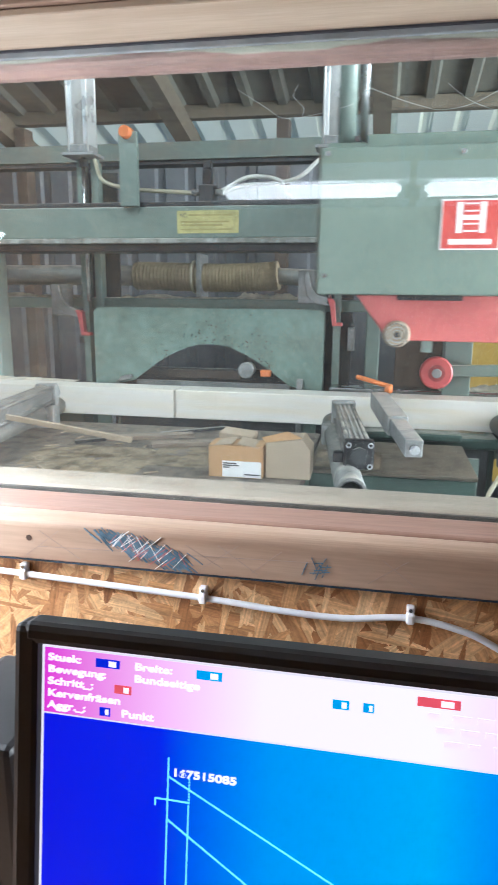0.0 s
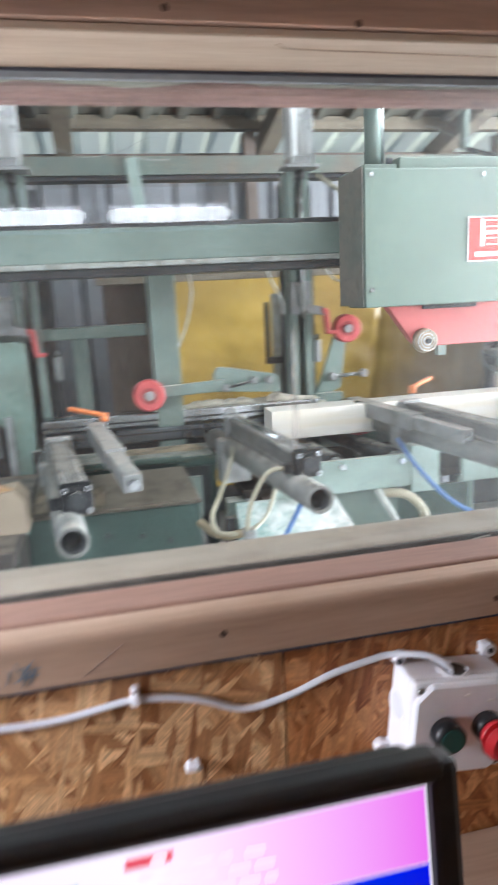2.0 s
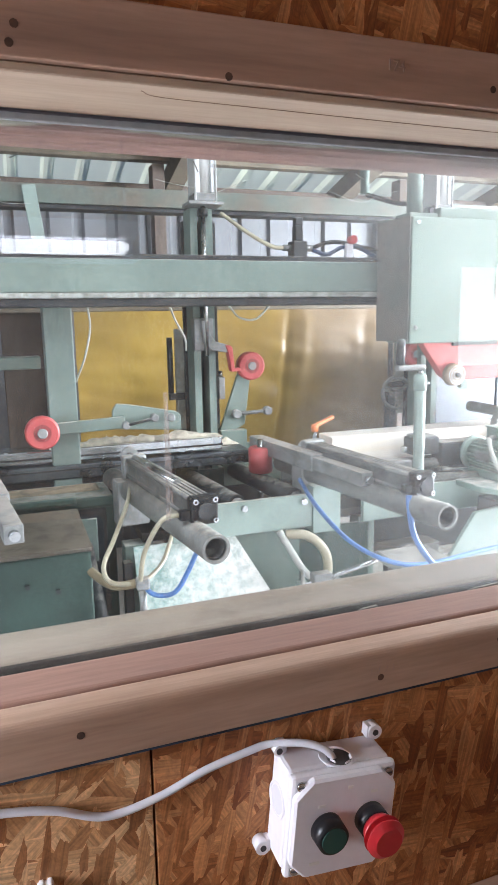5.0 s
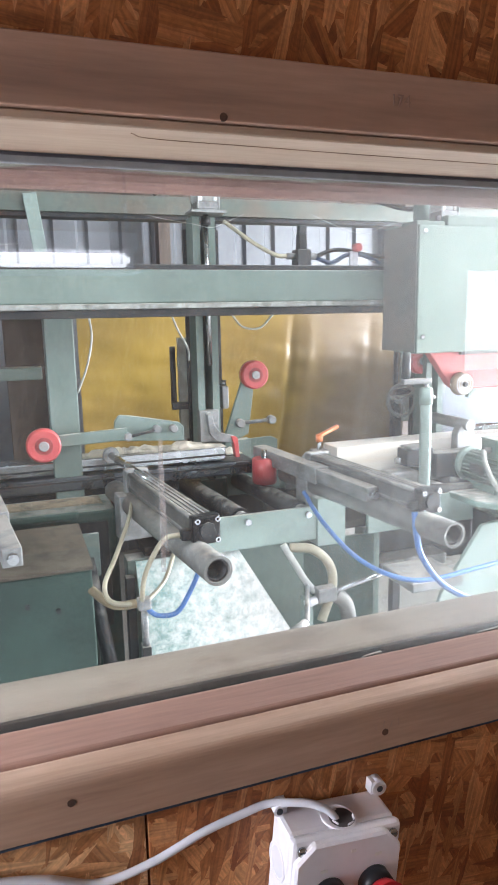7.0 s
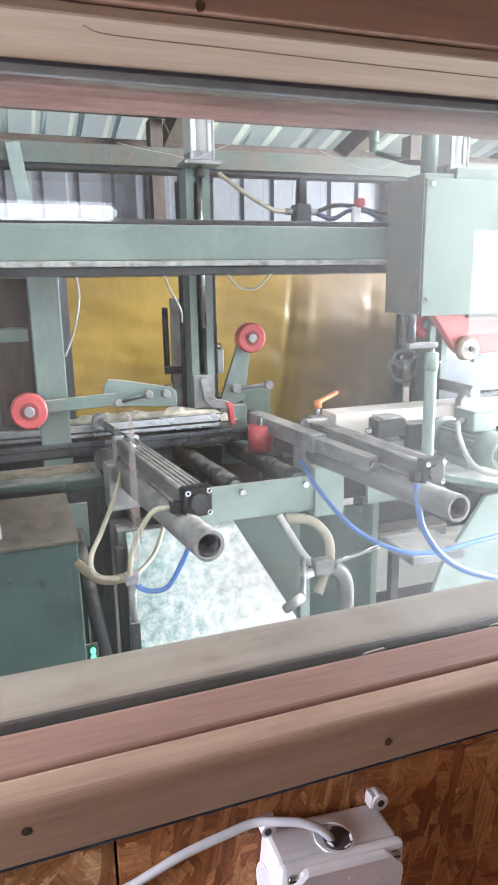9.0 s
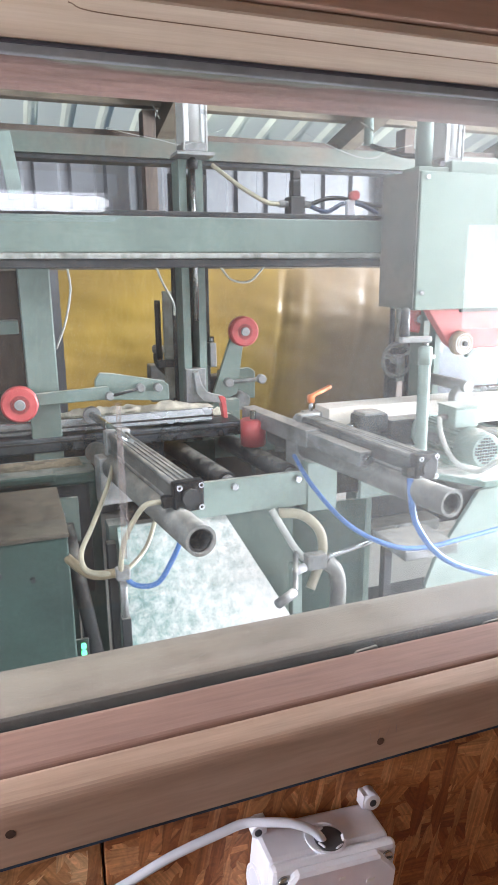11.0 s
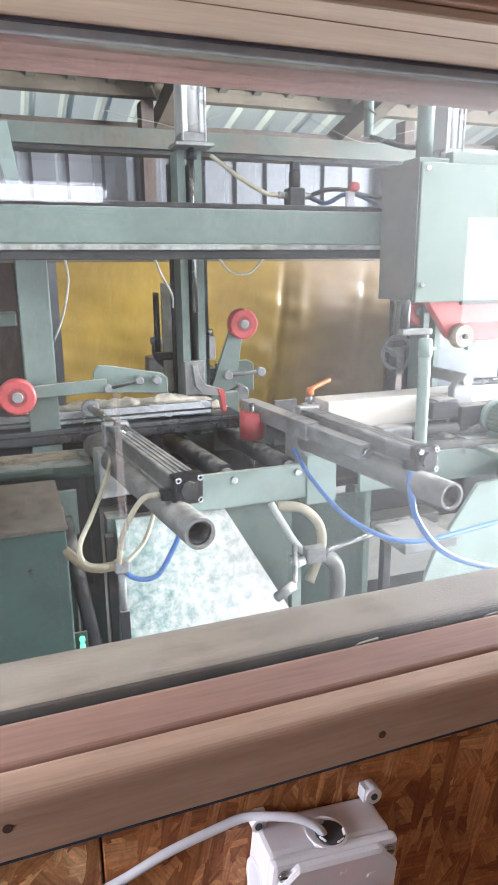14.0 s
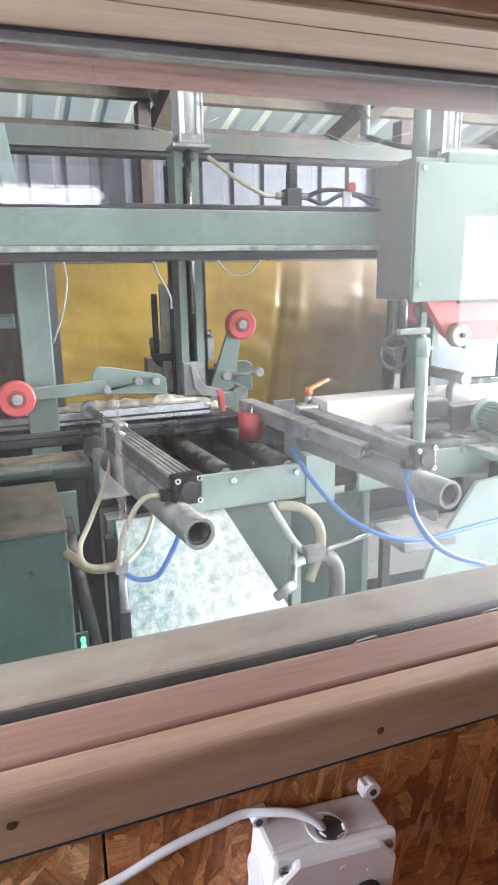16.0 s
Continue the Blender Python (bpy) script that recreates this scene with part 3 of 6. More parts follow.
for k in range(250):
    u = random.random()
    blue = k < 215
    cx, cz = -0.268 + 0.075 * u + random.gauss(0, 0.009), 1.1425 - 0.022 * u + random.gauss(0, 0.004)
    ang, ln = (random.uniform(-48, -34) if blue else random.choice((35, 40, 48, -60))), random.uniform(0.010, 0.026)
    dx, dz = math.cos(radians(ang)) * ln / 2, math.sin(radians(ang)) * ln / 2
    dz = max(-0.014, min(0.014, dz))
    b = shape()
    add_box(b, (cx - ln / 2, 0.62455 - 0.000003 * k, -0.0004 if blue else -0.0003), (cx + ln / 2, 0.6252, 0.0004 if blue else 0.0003), 0, pose(0, 0, 0, 0, -ang, 0))
    bmesh.ops.translate(b, vec=(0, 0, min(1.143, max(1.117, cz))), verts=b.verts)
    part("crayon_stroke", b, BLUECRAYON if blue else random.choice((SIGNWHITE, SIGNWHITE, REDPAINT)), sill)
for k in range(12):
    cx, ang, ln = random.gauss(-0.045, 0.006), random.choice((60, 70, -65, 5)), random.uniform(0.008, 0.016)
    b = shape()
    add_box(b, (cx - ln / 2, 0.6244, -0.0004), (cx + ln / 2, 0.6250, 0.0004), 0, pose(0, 0, 0, 0, -ang, 0))
    bmesh.ops.translate(b, vec=(0, 0, random.uniform(1.122, 1.134)), verts=b.verts)
    part("crayon_stroke", b, BLUECRAYON, sill)
PENCIL = material("blue_grey_pencil", (0.36, 0.27, 0.23), 0.8)
for cx, ang, ln in ((-0.345, 38, 0.05), (-0.325, -32, 0.055), (-0.15, 36, 0.05), (-0.13, -34, 0.05), (-0.165, -30, 0.045), (-0.10, 40, 0.04), (-0.20, 1.5, 0.30), (0.02, 35, 0.045), (0.03, -38, 0.04)):
    b = shape()
    add_box(b, (-ln / 2, 0.6246, -0.00022), (ln / 2, 0.6252, 0.00022), 0, pose(0, 0, 0, 0, -ang, 0))
    bmesh.ops.translate(b, vec=(cx, 0, 1.129), verts=b.verts)
    part("pencil_line", b, PENCIL, sill)
for k in range(4):
    x = 0.40 + 0.008 * k
    part("pencil_line", add_box(shape(), (x, 0.6248, 1.132), (x + 0.0004, 0.6252, 1.138 + 0.002 * (k % 2)), 0, pose(0, 0, 0, 0, 12 * (k % 3), 0)), PENCIL, sill)
# splinters hanging from the outer head board
b = shape()
for k in range(24):
    x, s = random.uniform(X0, X1), random.uniform(0.002, 0.009)
    add_box(b, (x - 0.002 - s / 2, 0.730, 1.6042), (x + 0.002 + s / 2, 0.7306, 1.6052), 0, pose(0, 0, 0, random.uniform(-20, 20), random.uniform(-70, 70), 0))
tagged(part("splinters", b, GRIME, win), kind="stuff")

floor_c = solo("floor_cabin", add_box(shape(), (-1.6, -1.7, -0.02), (3.4, 0.637, 0.0)), CONCRETE, "grey cabin floor", "floor", "structure")
ceil_c = solo("ceiling", add_box(shape(), (-1.62, -1.72, 2.3), (3.42, 0.657, 2.32)), OSB, "pressed-flake board cabin ceiling", "ceiling", "structure")
# wall out of view, placed and cut open to hold the added left lamp
side = thing("wall_left", (-0.78, -0.5, 0), "unseen pressed-flake board side wall, cut open for the added lamp", "wall", kind="structure")
for lo, hi in (((-1.7, 0.0), (0.622, 1.1)), ((-1.7, 1.1), (0.31, 2.3)), ((0.61, 1.1), (0.622, 1.8)), ((0.31, 1.8), (0.622, 2.3))):
    part("osb_board", add_box(shape(), (-0.79, lo[0], lo[1]), (-0.77, hi[0], hi[1])), OSB, side)
solo("wall_right", add_box(shape(), (3.4, -1.7, 0.0), (3.42, 0.637, 2.3)), OSB, "pressed-flake board side wall of the cabin", "wall", "structure")
back = thing("wall_back", (0.9, -1.71, 0), "pressed-flake board rear wall with a window", "wall", kind="structure")
for lo, hi in (((-1.6, 0), (3.4, 1.2)), ((-1.6, 1.2), (2.38, 2.3)), ((3.2, 1.2), (3.4, 2.3)), ((2.38, 1.72), (3.2, 2.3))):
    part("osb_board", add_box(shape(), (lo[0], -1.72, lo[1]), (hi[0], -1.70, hi[1])), OSB, back)
SKYGLOW = glow("bright_overcast", (0.93, 0.97, 1.0), 5.0)
kn, kl = SKYGLOW.node_tree.nodes, SKYGLOW.node_tree.links
k1, k2, k3 = kn.new("ShaderNodeTexCoord"), kn.new("ShaderNodeTexNoise"), kn.new("ShaderNodeValToRGB")
k2.inputs["Scale"].default_value, k2.inputs["Detail"].default_value = 2.2, 7
kl.new(k1.outputs["Object"], k2.inputs["Vector"])
kl.new(k2.outputs[0], k3.inputs[0])
k3.color_ramp.elements[0].position, k3.color_ramp.elements[0].color = 0.38, (0.42, 0.52, 0.42, 1)
k3.color_ramp.elements[1].position, k3.color_ramp.elements[1].color = 0.58, (0.93, 0.97, 1.0, 1)
kl.new(k3.outputs[0], kn["Principled BSDF"].inputs["Emission Color"])
solo("backdrop", add_box(shape(), (1.2, -3.02, 0.3), (4.6, -3.0, 2.6)), SKYGLOW, "bright overcast daylight outside the rear window", "backdrop", "structure")

# fluorescent batten behind the camera, mirrored in the pane
for xa, xb in ((-0.44, 0.035), (0.095, 0.415)):
    lamp = thing("batten_light", ((xa + xb) / 2, -0.50, 2.3), "white fluorescent batten light hung from the cabin ceiling", "lamp", "batten lights")
    part("housing", add_box(shape(), (xa - 0.02, -0.56, 1.676), (xb + 0.02, -0.46, 1.72), 0.004), WHITE, lamp)
    # plate added below the tube to keep its light off sill and lower wall
    part("light_shield", add_box(shape(), (xa - 0.02, -0.56, 1.620), (xb + 0.02, -0.415, 1.625), 0.001), WHITE, lamp)
    part("tube", add_rod(shape(), (xa, -0.494, 1.655), (xb, -0.494, 1.655), 0.018, 20), TUBE, lamp)
    for x in (xa, xb):
        part("lamp_holder", add_box(shape(), (x - 0.01, -0.51, 1.635), (x + 0.01, -0.478, 1.677), 0.003), WHITE, lamp)
        part("hanger", add_rod(shape(), (x, -0.51, 1.72), (x, -0.51, 2.3), 0.004, 8), STEEL, lamp)

# ---------------------------------------------------------------- cable, clips, screw plug
cable = thing("wall_cable", (0, 0.632, 1.05), "light grey electric cable clipped along the board wall", "cable")
CPTS = [(-0.60, 1.105), (-0.42, 1.091), (-0.36, 1.088), (-0.168, 1.080), (-0.08, 1.074), (-0.02, 1.073), (0.044, 1.080), (0.10, 1.070), (0.145, 1.051), (0.19, 1.056), (0.235, 1.071), (0.275, 1.0790), (0.295, 1.0815)]
part("sheath", add_hose(shape(), [(x, 0.6315, z) for x, z in CPTS] + [(0.312, 0.624, 1.0835), (0.330, 0.617, 1.0825), (0.344, 0.611, 1.0765), (0.3515, 0.608, 1.066), (0.353, 0.608, 1.055)], 0.0035, 12, 8), CABLE, cable)
for x, z, tilt in ((-0.372, 1.089, 4), (-0.168, 1.081, 2), (0.044, 1.081, 6)):
    b = shape()
    add_box(b, (x - 0.004, 0.6255, z - 0.006), (x + 0.004, 0.637, z + 0.0055), 0.002)
    add_box(b, (x - 0.004, 0.629, z + 0.005), (x + 0.004, 0.637, z + 0.012), 0.0015)
    clip = part("cable_clip", b, WHITE, cable)
    part("nail", add_rod(shape(), (x, 0.6275, z + 0.0085), (x, 0.6300, z + 0.0085), 0.0018, 10), STEEL, clip)
plug = thing("screw_plug", (0.092, 0.637, 0.993), "white plastic cable clip nailed on the board wall", "clip")
b = add_box(shape(), (0.085, 0.627, 0.994), (0.099, 0.637, 1.002), 0.002)
add_box(b, (0.087, 0.629, 1.001), (0.091, 0.637, 1.003), 0.001)
add_box(b, (0.094, 0.629, 1.001), (0.098, 0.637, 1.003), 0.001)
part("body", b, WHITE, plug)
part("nail", add_rod(shape(), (0.098, 0.6262, 0.998), (0.098, 0.630, 0.998), 0.0025, 10), DULL, plug)


# ---------------------------------------------------------------- push-button box
def button_box():
    t = thing("button_box", (0.35, 0.637, 0.98), "white plastic control box with a green and a red push button", "control box")
    x0, x1, z0, z1, yf, yb = 0.298, 0.402, 0.970, 1.068, 0.583, 0.636
    tilt = pose(0.35, 0.61, 1.025, 0, 5.5, 0) @ pose(-0.35, -0.61, -1.025)

    def put(name, bm, mat, parent, label=""):
        bmesh.ops.transform(bm, matrix=tilt, verts=bm.verts)
        return part(name, bm, mat, parent, label)

    body = put("body", add_box(shape(), (x0, yf + 0.016, z0), (x1, yb, z1), 0.004), WHITE, t)
    cover = put("lid", add_prism(shape(), [(x0 + 0.017, z0 + 0.001), (x1 - 0.017, z0 + 0.001), (x1 - 0.001, z0 + 0.017), (x1 - 0.001, z1 - 0.017), (x1 - 0.017, z1 - 0.001), (x0 + 0.017, z1 - 0.001), (x0 + 0.001, z1 - 0.017), (x0 + 0.001, z0 + 0.017)], yf, yf + 0.0155, "xz", 0.0022), WHITE, t, "white lid with cut corners")
    put("lid_rim", add_box(shape(), (x0 - 0.001, yf + 0.006, z0 - 0.001), (x1 + 0.001, yf + 0.0158, z1 + 0.001), 0.004), WHITE, t)
    for x in (x0 + 0.008, x1 - 0.008):
        for z in (z0 + 0.008, z1 - 0.008):
            b = add_rod(shape(), (x, yf + 0.0062, z), (x, yf + 0.0035, z), 0.0042, 16)
            s = put("lid_screw", b, STEEL, cover)
            put("screw_slot", add_box(shape(), (x - 0.003, yf + 0.0031, z - 0.0006), (x + 0.003, yf + 0.0036, z + 0.0006)), INK, cover)
    for x, z in ((x0 - 0.007, z0 + 0.004), (x1 - 0.002, z1 + 0.008), (x0 + 0.001, z1 + 0.004)):
        b = add_rod(shape(), (x, yb - 0.012, z), (x, yb, z), 0.0072 if abs(x - x0) > 0.002 else 0.0052, 18)
        add_box(b, (min(x, 0.35) if abs(x - 0.35) < 0.04 else (x if x < 0.35 else x - 0.008), yb - 0.010, z - 0.006), ((x + 0.008) if x < 0.35 else x, yb, z + 0.006))
        lug = put("lug", b, WHITE, t)
        put("lug_hole", add_rod(shape(), (x, yb - 0.0128, z), (x, yb - 0.0118, z), 0.0030, 14), INK, lug)
    # knock-outs in the top and the side, the upper one open for the cable
    put("knockout", add_pipe(shape(), (0.350, 0.609, z1 - 0.002), (0.350, 0.609, z1 + 0.0015), 0.0165, 0.0022), WHITE, body)
    put("knockout_hole", add_rod(shape(), (0.352, 0.607, z1 + 0.0006), (0.352, 0.607, z1 + 0.0012), 0.0120, 24), material("shaded_hole", (0.10, 0.095, 0.10), 0.8), body)
    for a_ in (20, 75, 200, 300):
        b = add_box(shape(), (-0.0030, -0.0006, -0.0005), (0.0030, 0.0006, 0.0022), 0.0003, pose(0, 0, 0, 25, 0, a_))
        bmesh.ops.translate(b, vec=(0.352 + 0.0105 * math.cos(radians(a_ - 90)), 0.607 + 0.0105 * math.sin(radians(a_ - 90)), z1 + 0.0012), verts=b.verts)
        put("torn_tab", b, WHITE, body)
    put("knockout_rim", add_pipe(shape(), (x0 + 0.002, 0.618, 1.028), (x0 - 0.0012, 0.618, 1.028), 0.0165, 0.0022), WHITE, body)
    put("side_plug", add_rod(shape(), (x0 + 0.002, 0.618, 1.028), (x0 - 0.0004, 0.618, 1.028), 0.0125, 24), CABLE, body)
    # buttons
    g = put("green_button", add_rod(shape(), (0.331, yf, 1.020), (0.331, yf - 0.017, 1.020), 0.0152, 36, 0.0146, 0.001), BLACK, t, "black bezel with dark green push cap")
    put("cap", add_rod(shape(), (0.331, yf - 0.0165, 1.020), (0.331, yf - 0.0178, 1.020), 0.0118, 32), GREENBTN, g)
    r = put("emergency_button", add_rod(shape(), (0.375, yf, 1.022), (0.375, yf - 0.014, 1.022), 0.0150, 36), BLACK, t, "red mushroom emergency stop button")
    b = add_rod(shape(), (0.375, yf - 0.013, 1.022), (0.375, yf - 0.024, 1.022), 0.0135, 36, 0.0186)
    add_rod(b, (0.375, yf - 0.0239, 1.022), (0.375, yf - 0.035, 1.022), 0.0187, 40, 0.0178, 0.0050)
    put("mushroom", b, REDBTN, r)
    for x, z, w in ((0.322, 1.040, 0.007), (0.350, 1.054, 0.005), (0.374, 1.046, 0.007), (0.318, 0.984, 0.010)):
        put("moulded_mark", add_box(shape(), (x, yf - 0.0005, z), (x + w, yf + 0.001, z + 0.0028), 0.0003), SIGNWHITE, cover)
    return t


button_box()


# ---------------------------------------------------------------- the monitor on its shelf
def monitor():
    t = thing("monitor", (-0.005, 0.37, 0.862), "black flat monitor with a blue and pink machine program", "monitor")
    tilt = Matrix.Translation((0, 0.01, 1.397)) @ Matrix.Scale(0.773, 4) @ Matrix.Translation((0, -0.01, -1.397)) @ pose(0, 0.45, 1.137, -9, 0, 0) @ pose(0, -0.45, -1.137)

    def put(name, bm, mat, parent, label=""):
        bmesh.ops.transform(bm, matrix=tilt, verts=bm.verts)
        return part(name, bm, mat, parent, label)

    x0, x1, z1, z0 = -0.268, 0.261, 1.137, 0.823
    w = 0.018
    b = shape()
    add_box(b, (x0, 0.448, z1 - w), (x1, 0.475, z1), 0.006)
    add_box(b, (x0, 0.448, z0), (x1, 0.475, z0 + 0.022), 0.006)
    add_box(b, (x0 - 0.008, 0.4485, z0 + 0.002), (x0 + w - 0.003, 0.4745, z1 - 0.002), 0.006)
    add_box(b, (x1 - w + 0.003, 0.4485, z0 + 0.002), (x1 + 0.008, 0.4745, z1 - 0.002), 0.006)
    put("bezel", b, BLACK, t)
    put("housing", add_box(shape(), (x0 + 0.01, 0.474, z0 + 0.01), (x1 - 0.01, 0.500, z1 - 0.01), 0.008), BLACK, t)
    part("neck", add_box(shape(), (-0.04, 0.340, 0.858), (0.03, 0.362, 1.05), 0.005), BLACK, t)
    part("foot", add_box(shape(), (-0.11, 0.28, 0.8450), (0.10, 0.46, 0.858), 0.005), BLACK, t)
    sx0, sx1, sz1, sz0 = x0 + w - 0.002, x1 - w + 0.002, z1 - w + 0.001, z0 + 0.022
    zs = sz1 - 0.057
    y = 0.4525

    def picture(name, ramp, strength):
        m = bpy.data.materials.new(name)
        m.use_nodes = True
        n, l = m.node_tree.nodes, m.node_tree.links
        p = n["Principled BSDF"]
        tc, sep, mr, cr = n.new("ShaderNodeTexCoord"), n.new("ShaderNodeSeparateXYZ"), n.new("ShaderNodeMapRange"), n.new("ShaderNodeValToRGB")
        l.new(tc.outputs["Generated"], sep.inputs[0])
        l.new(sep.outputs[0], cr.inputs[0])
        for k, (pos, c) in enumerate(ramp):
            e = cr.color_ramp.elements[k] if k < 2 else cr.color_ramp.elements.new(pos)
            e.position, e.color = pos, (*c, 1)
        l.new(cr.outputs[0], p.inputs["Emission Color"])
        p.inputs["Emission Strength"].default_value, p.inputs["Roughness"].default_value = strength, 0.35
        p.inputs["Base Color"].default_value = (0.01, 0.01, 0.012, 1)
        return m

    header = picture("header_pixels", ((0.0, (0.72, 0.03, 0.60)), (0.20, (0.95, 0.48, 0.86)), (0.36, (1.0, 0.86, 1.0)), (0.62, (1.0, 0.90, 1.0)), (0.80, (0.95, 0.52, 0.90)), (1.0, (0.80, 0.16, 0.76))), 1.3)
    blue = picture("drawing_pixels", ((0.0, (0.0, 0.005, 0.75)), (0.20, (0.0, 0.015, 0.80)), (0.38, (0.0, 0.31, 0.88)), (0.62, (0.0, 0.42, 0.90)), (0.86, (0.0, 0.03, 0.80)), (1.0, (0.0, 0.005, 0.7))), 1.2)
    scr = put("screen", add_box(shape(), (sx0, y, sz0), (sx1, y + 0.004, sz1)), picture("white_pixels", ((0, (1, 0.9, 1)), (1, (1, 0.9, 1))), 1.1), t, "lit screen with pink header and blue drawing")
    put("header_field", add_box(shape(), (sx0 + 0.0025, y - 0.0006, zs + 0.0015), (sx1 - 0.002, y - 0.0001, sz1 - 0.0025)), header, scr)
    put("drawing_field", add_box(shape(), (sx0 + 0.0025, y - 0.0006, sz0), (sx1 - 0.002, y - 0.0001, zs)), blue, scr)
    lit, cyan = glow("white_letters", (1.0, 0.92, 1.0), 1.3), glow("cyan_lines", (0.25, 0.95, 1.0), 1.15)
    dblue, cblue, sred = glow("blue_entry", (0.0, 0.02, 0.75), 1.0), glow("cyan_entry", (0.0, 0.38, 0.92), 1.0), glow("red_entry", (0.85, 0.10, 0.15), 1.0)
    for k, text in enumerate(("Stuek:", "Bewegung:", "Schritt_:", "Kervenfräsen", "Aggr._:")):
        words("letters", text, 0.0082, tilt @ pose(sx0 + 0.0055, y - 0.0009, sz1 - 0.0125 - 0.0098 * k) @ FACE @ Matrix.Diagonal((1.4, 1, 1, 1)), lit, scr, 0.0002)
    for k, text in ((0, "Breite:"), (1, "Bundseitige"), (4, "Punkt")):
        words("letters", text, 0.0082, tilt @ pose(sx0 + (0.078 if k < 4 else 0.068), y - 0.0009, sz1 - 0.0125 - 0.0098 * k) @ FACE @ Matrix.Diagonal((1.4, 1, 1, 1)), lit, scr, 0.0002)
    for x, k, w_, m_ in ((0.046, 0, 0.020, dblue), (0.128, 0, 0.020, cblue), (0.062, 2, 0.014, sred), (0.050, 4, 0.009, dblue), (0.232, 1, 0.012, cblue), (0.254, 1, 0.008, cblue), (0.292, 0, 0.030, sred)):
        z = sz1 - 0.0135 - 0.0098 * k
        put("entry_field", add_box(shape(), (sx0 + x, y - 0.0012, z), (sx0 + x + w_, y - 0.0007, z + 0.0068)), m_, scr)
        put("entry_digit", add_box(shape(), (sx0 + x + w_ * 0.55, y - 0.0016, z + 0.0012), (sx0 + x + w_ * 0.85, y - 0.0013, z + 0.0056)), lit, scr)
    for k in range(3):
        for j in range(5):
            xa = sx0 + 0.300 + 0.017 * j + 0.006 * k
            z = sz1 - 0.022 - 0.0098 * k
            put("letter_bar", add_box(shape(), (xa, y - 0.0012, z), (xa + (0.013 if (j + k) % 3 else 0.008), y - 0.0007, z + 0.0046)), glow("pale_pink_letters", (1.0, 0.82, 0.98), 1.12), scr)
    def line(xa, za, xb, zb, wd=0.0011, mat=cyan):
        a, c = Vector((xa, y - 0.0012, za)), Vector((xb, y - 0.0012, zb))
        b = shape()
        ln = (c - a).length
        add_box(b, (-ln / 2, -0.0003, -wd / 2), (ln / 2, 0.0003, wd / 2), 0, pose(0, 0, 0, 0, -math.degrees(math.atan2(zb - za, xb - xa)), 0))
        bmesh.ops.translate(b, vec=(a + c) / 2, verts=b.verts)
        put("drawn_line", b, mat, scr)
    lx = sx0 + 0.108
    line(lx, zs - 0.022, lx, sz0)
    line(lx, zs - 0.037, sx0 + 0.36, sz0 + 0.055)
    line(lx, zs - 0.072, sx0 + 0.30, sz0 + 0.02)
    line(lx + 0.017, zs - 0.058, lx + 0.017, sz0)
    line(lx - 0.010, zs - 0.056, lx + 0.017, zs - 0.056)
    line(lx - 0.010, zs - 0.056, lx - 0.010, zs - 0.062)
    for k in range(9):
        line(lx + 0.0165, zs - 0.037 - 0.0024 * k, lx + 0.0178, zs - 0.037 - 0.0024 * k)
    words("letters", "167515085", 0.0085, tilt @ pose(lx + 0.003, y - 0.0014, zs - 0.036) @ FACE @ Matrix.Diagonal((1.35, 1, 1, 1)), lit, scr, 0.0002)
    return t


monitor()
desk = thing("desk_shelf", (0, 0.40, 0.0), "wooden desk shelf under the monitor", "desk")
part("desktop", add_box(shape(), (-0.74, 0.12, 0.815), (1.0, 0.635, 0.845), 0.003), WOOD, desk)
for x in (-0.69, 0.95):
    part("leg", add_box(shape(), (x - 0.03, 0.3, 0.0), (x + 0.03, 0.36, 0.815), 0.003), WOOD, desk)
bk = thing("black_box", (-0.25, 0.40, 0.845), "black device standing on the desk beside the monitor", "device")
part("body", add_box(shape(), (-0.32, 0.38, 0.845), (-0.243, 0.50, 1.075), 0.006), BLACK, bk)
part("vent", add_box(shape(), (-0.31, 0.3788, 0.95), (-0.26, 0.3798, 0.96)), INK, bk)

# ---------------------------------------------------------------- the hall
solo("floor", add_box(shape(), (-6, 0.655, -0.05), (9, 30, 0.0)), CONCRETE, "dusty concrete hall floor", "floor", "structure")
ground = solo("ground", add_box(shape(), (-200, -200, -0.30), (200, 200, -0.10)), CONCRETE, "pale ground round the hall", "ground", "structure")


def corrugated(name, x0, x1, wave, amp, a, b, mat, label, flip=1, parent=None):
    """Trapezoid sheet: waves along x, straight from a to b (y, z)."""
    prof, n = [], int((x1 - x0) / wave)
    for k in range(n):
        for u, d in ((0.0, 0), (0.62, 0), (0.70, 1), (0.92, 1)):
            prof.append((x0 + (k + u) * wave, d * amp))
    da = Vector((0, b[0] - a[0], b[1] - a[1])).normalized()
    nrm = Vector((0, -da.z, da.y)) * flip
    bm = shape()
    rows = []
    for th in (0.0, 0.0015):
        rows.append([[bm.verts.new(Vector((x, p[0], p[1])) + nrm * (d + th)) for x, d in prof] for p in (a, b)])
    for r in rows:
        for k in range(len(prof) - 1):
            bm.faces.new((r[0][k], r[0][k + 1], r[1][k + 1], r[1][k]))
    for e in (0, 1):
        for k in range(len(prof) - 1):
            bm.faces.new((rows[0][e][k], rows[0][e][k + 1], rows[1][e][k + 1], rows[1][e][k]))
    return solo(name, bm, mat, label, "wall" if "wall" in name else "roof", "structure", base=(0, a[0], a[1]))


corrugated("wall_north", -5.0, 6.0, 0.20, 0.025, (4.35, 0.0), (4.35, 2.16), SHEET, "pale corrugated sheet-metal hall wall", -1)
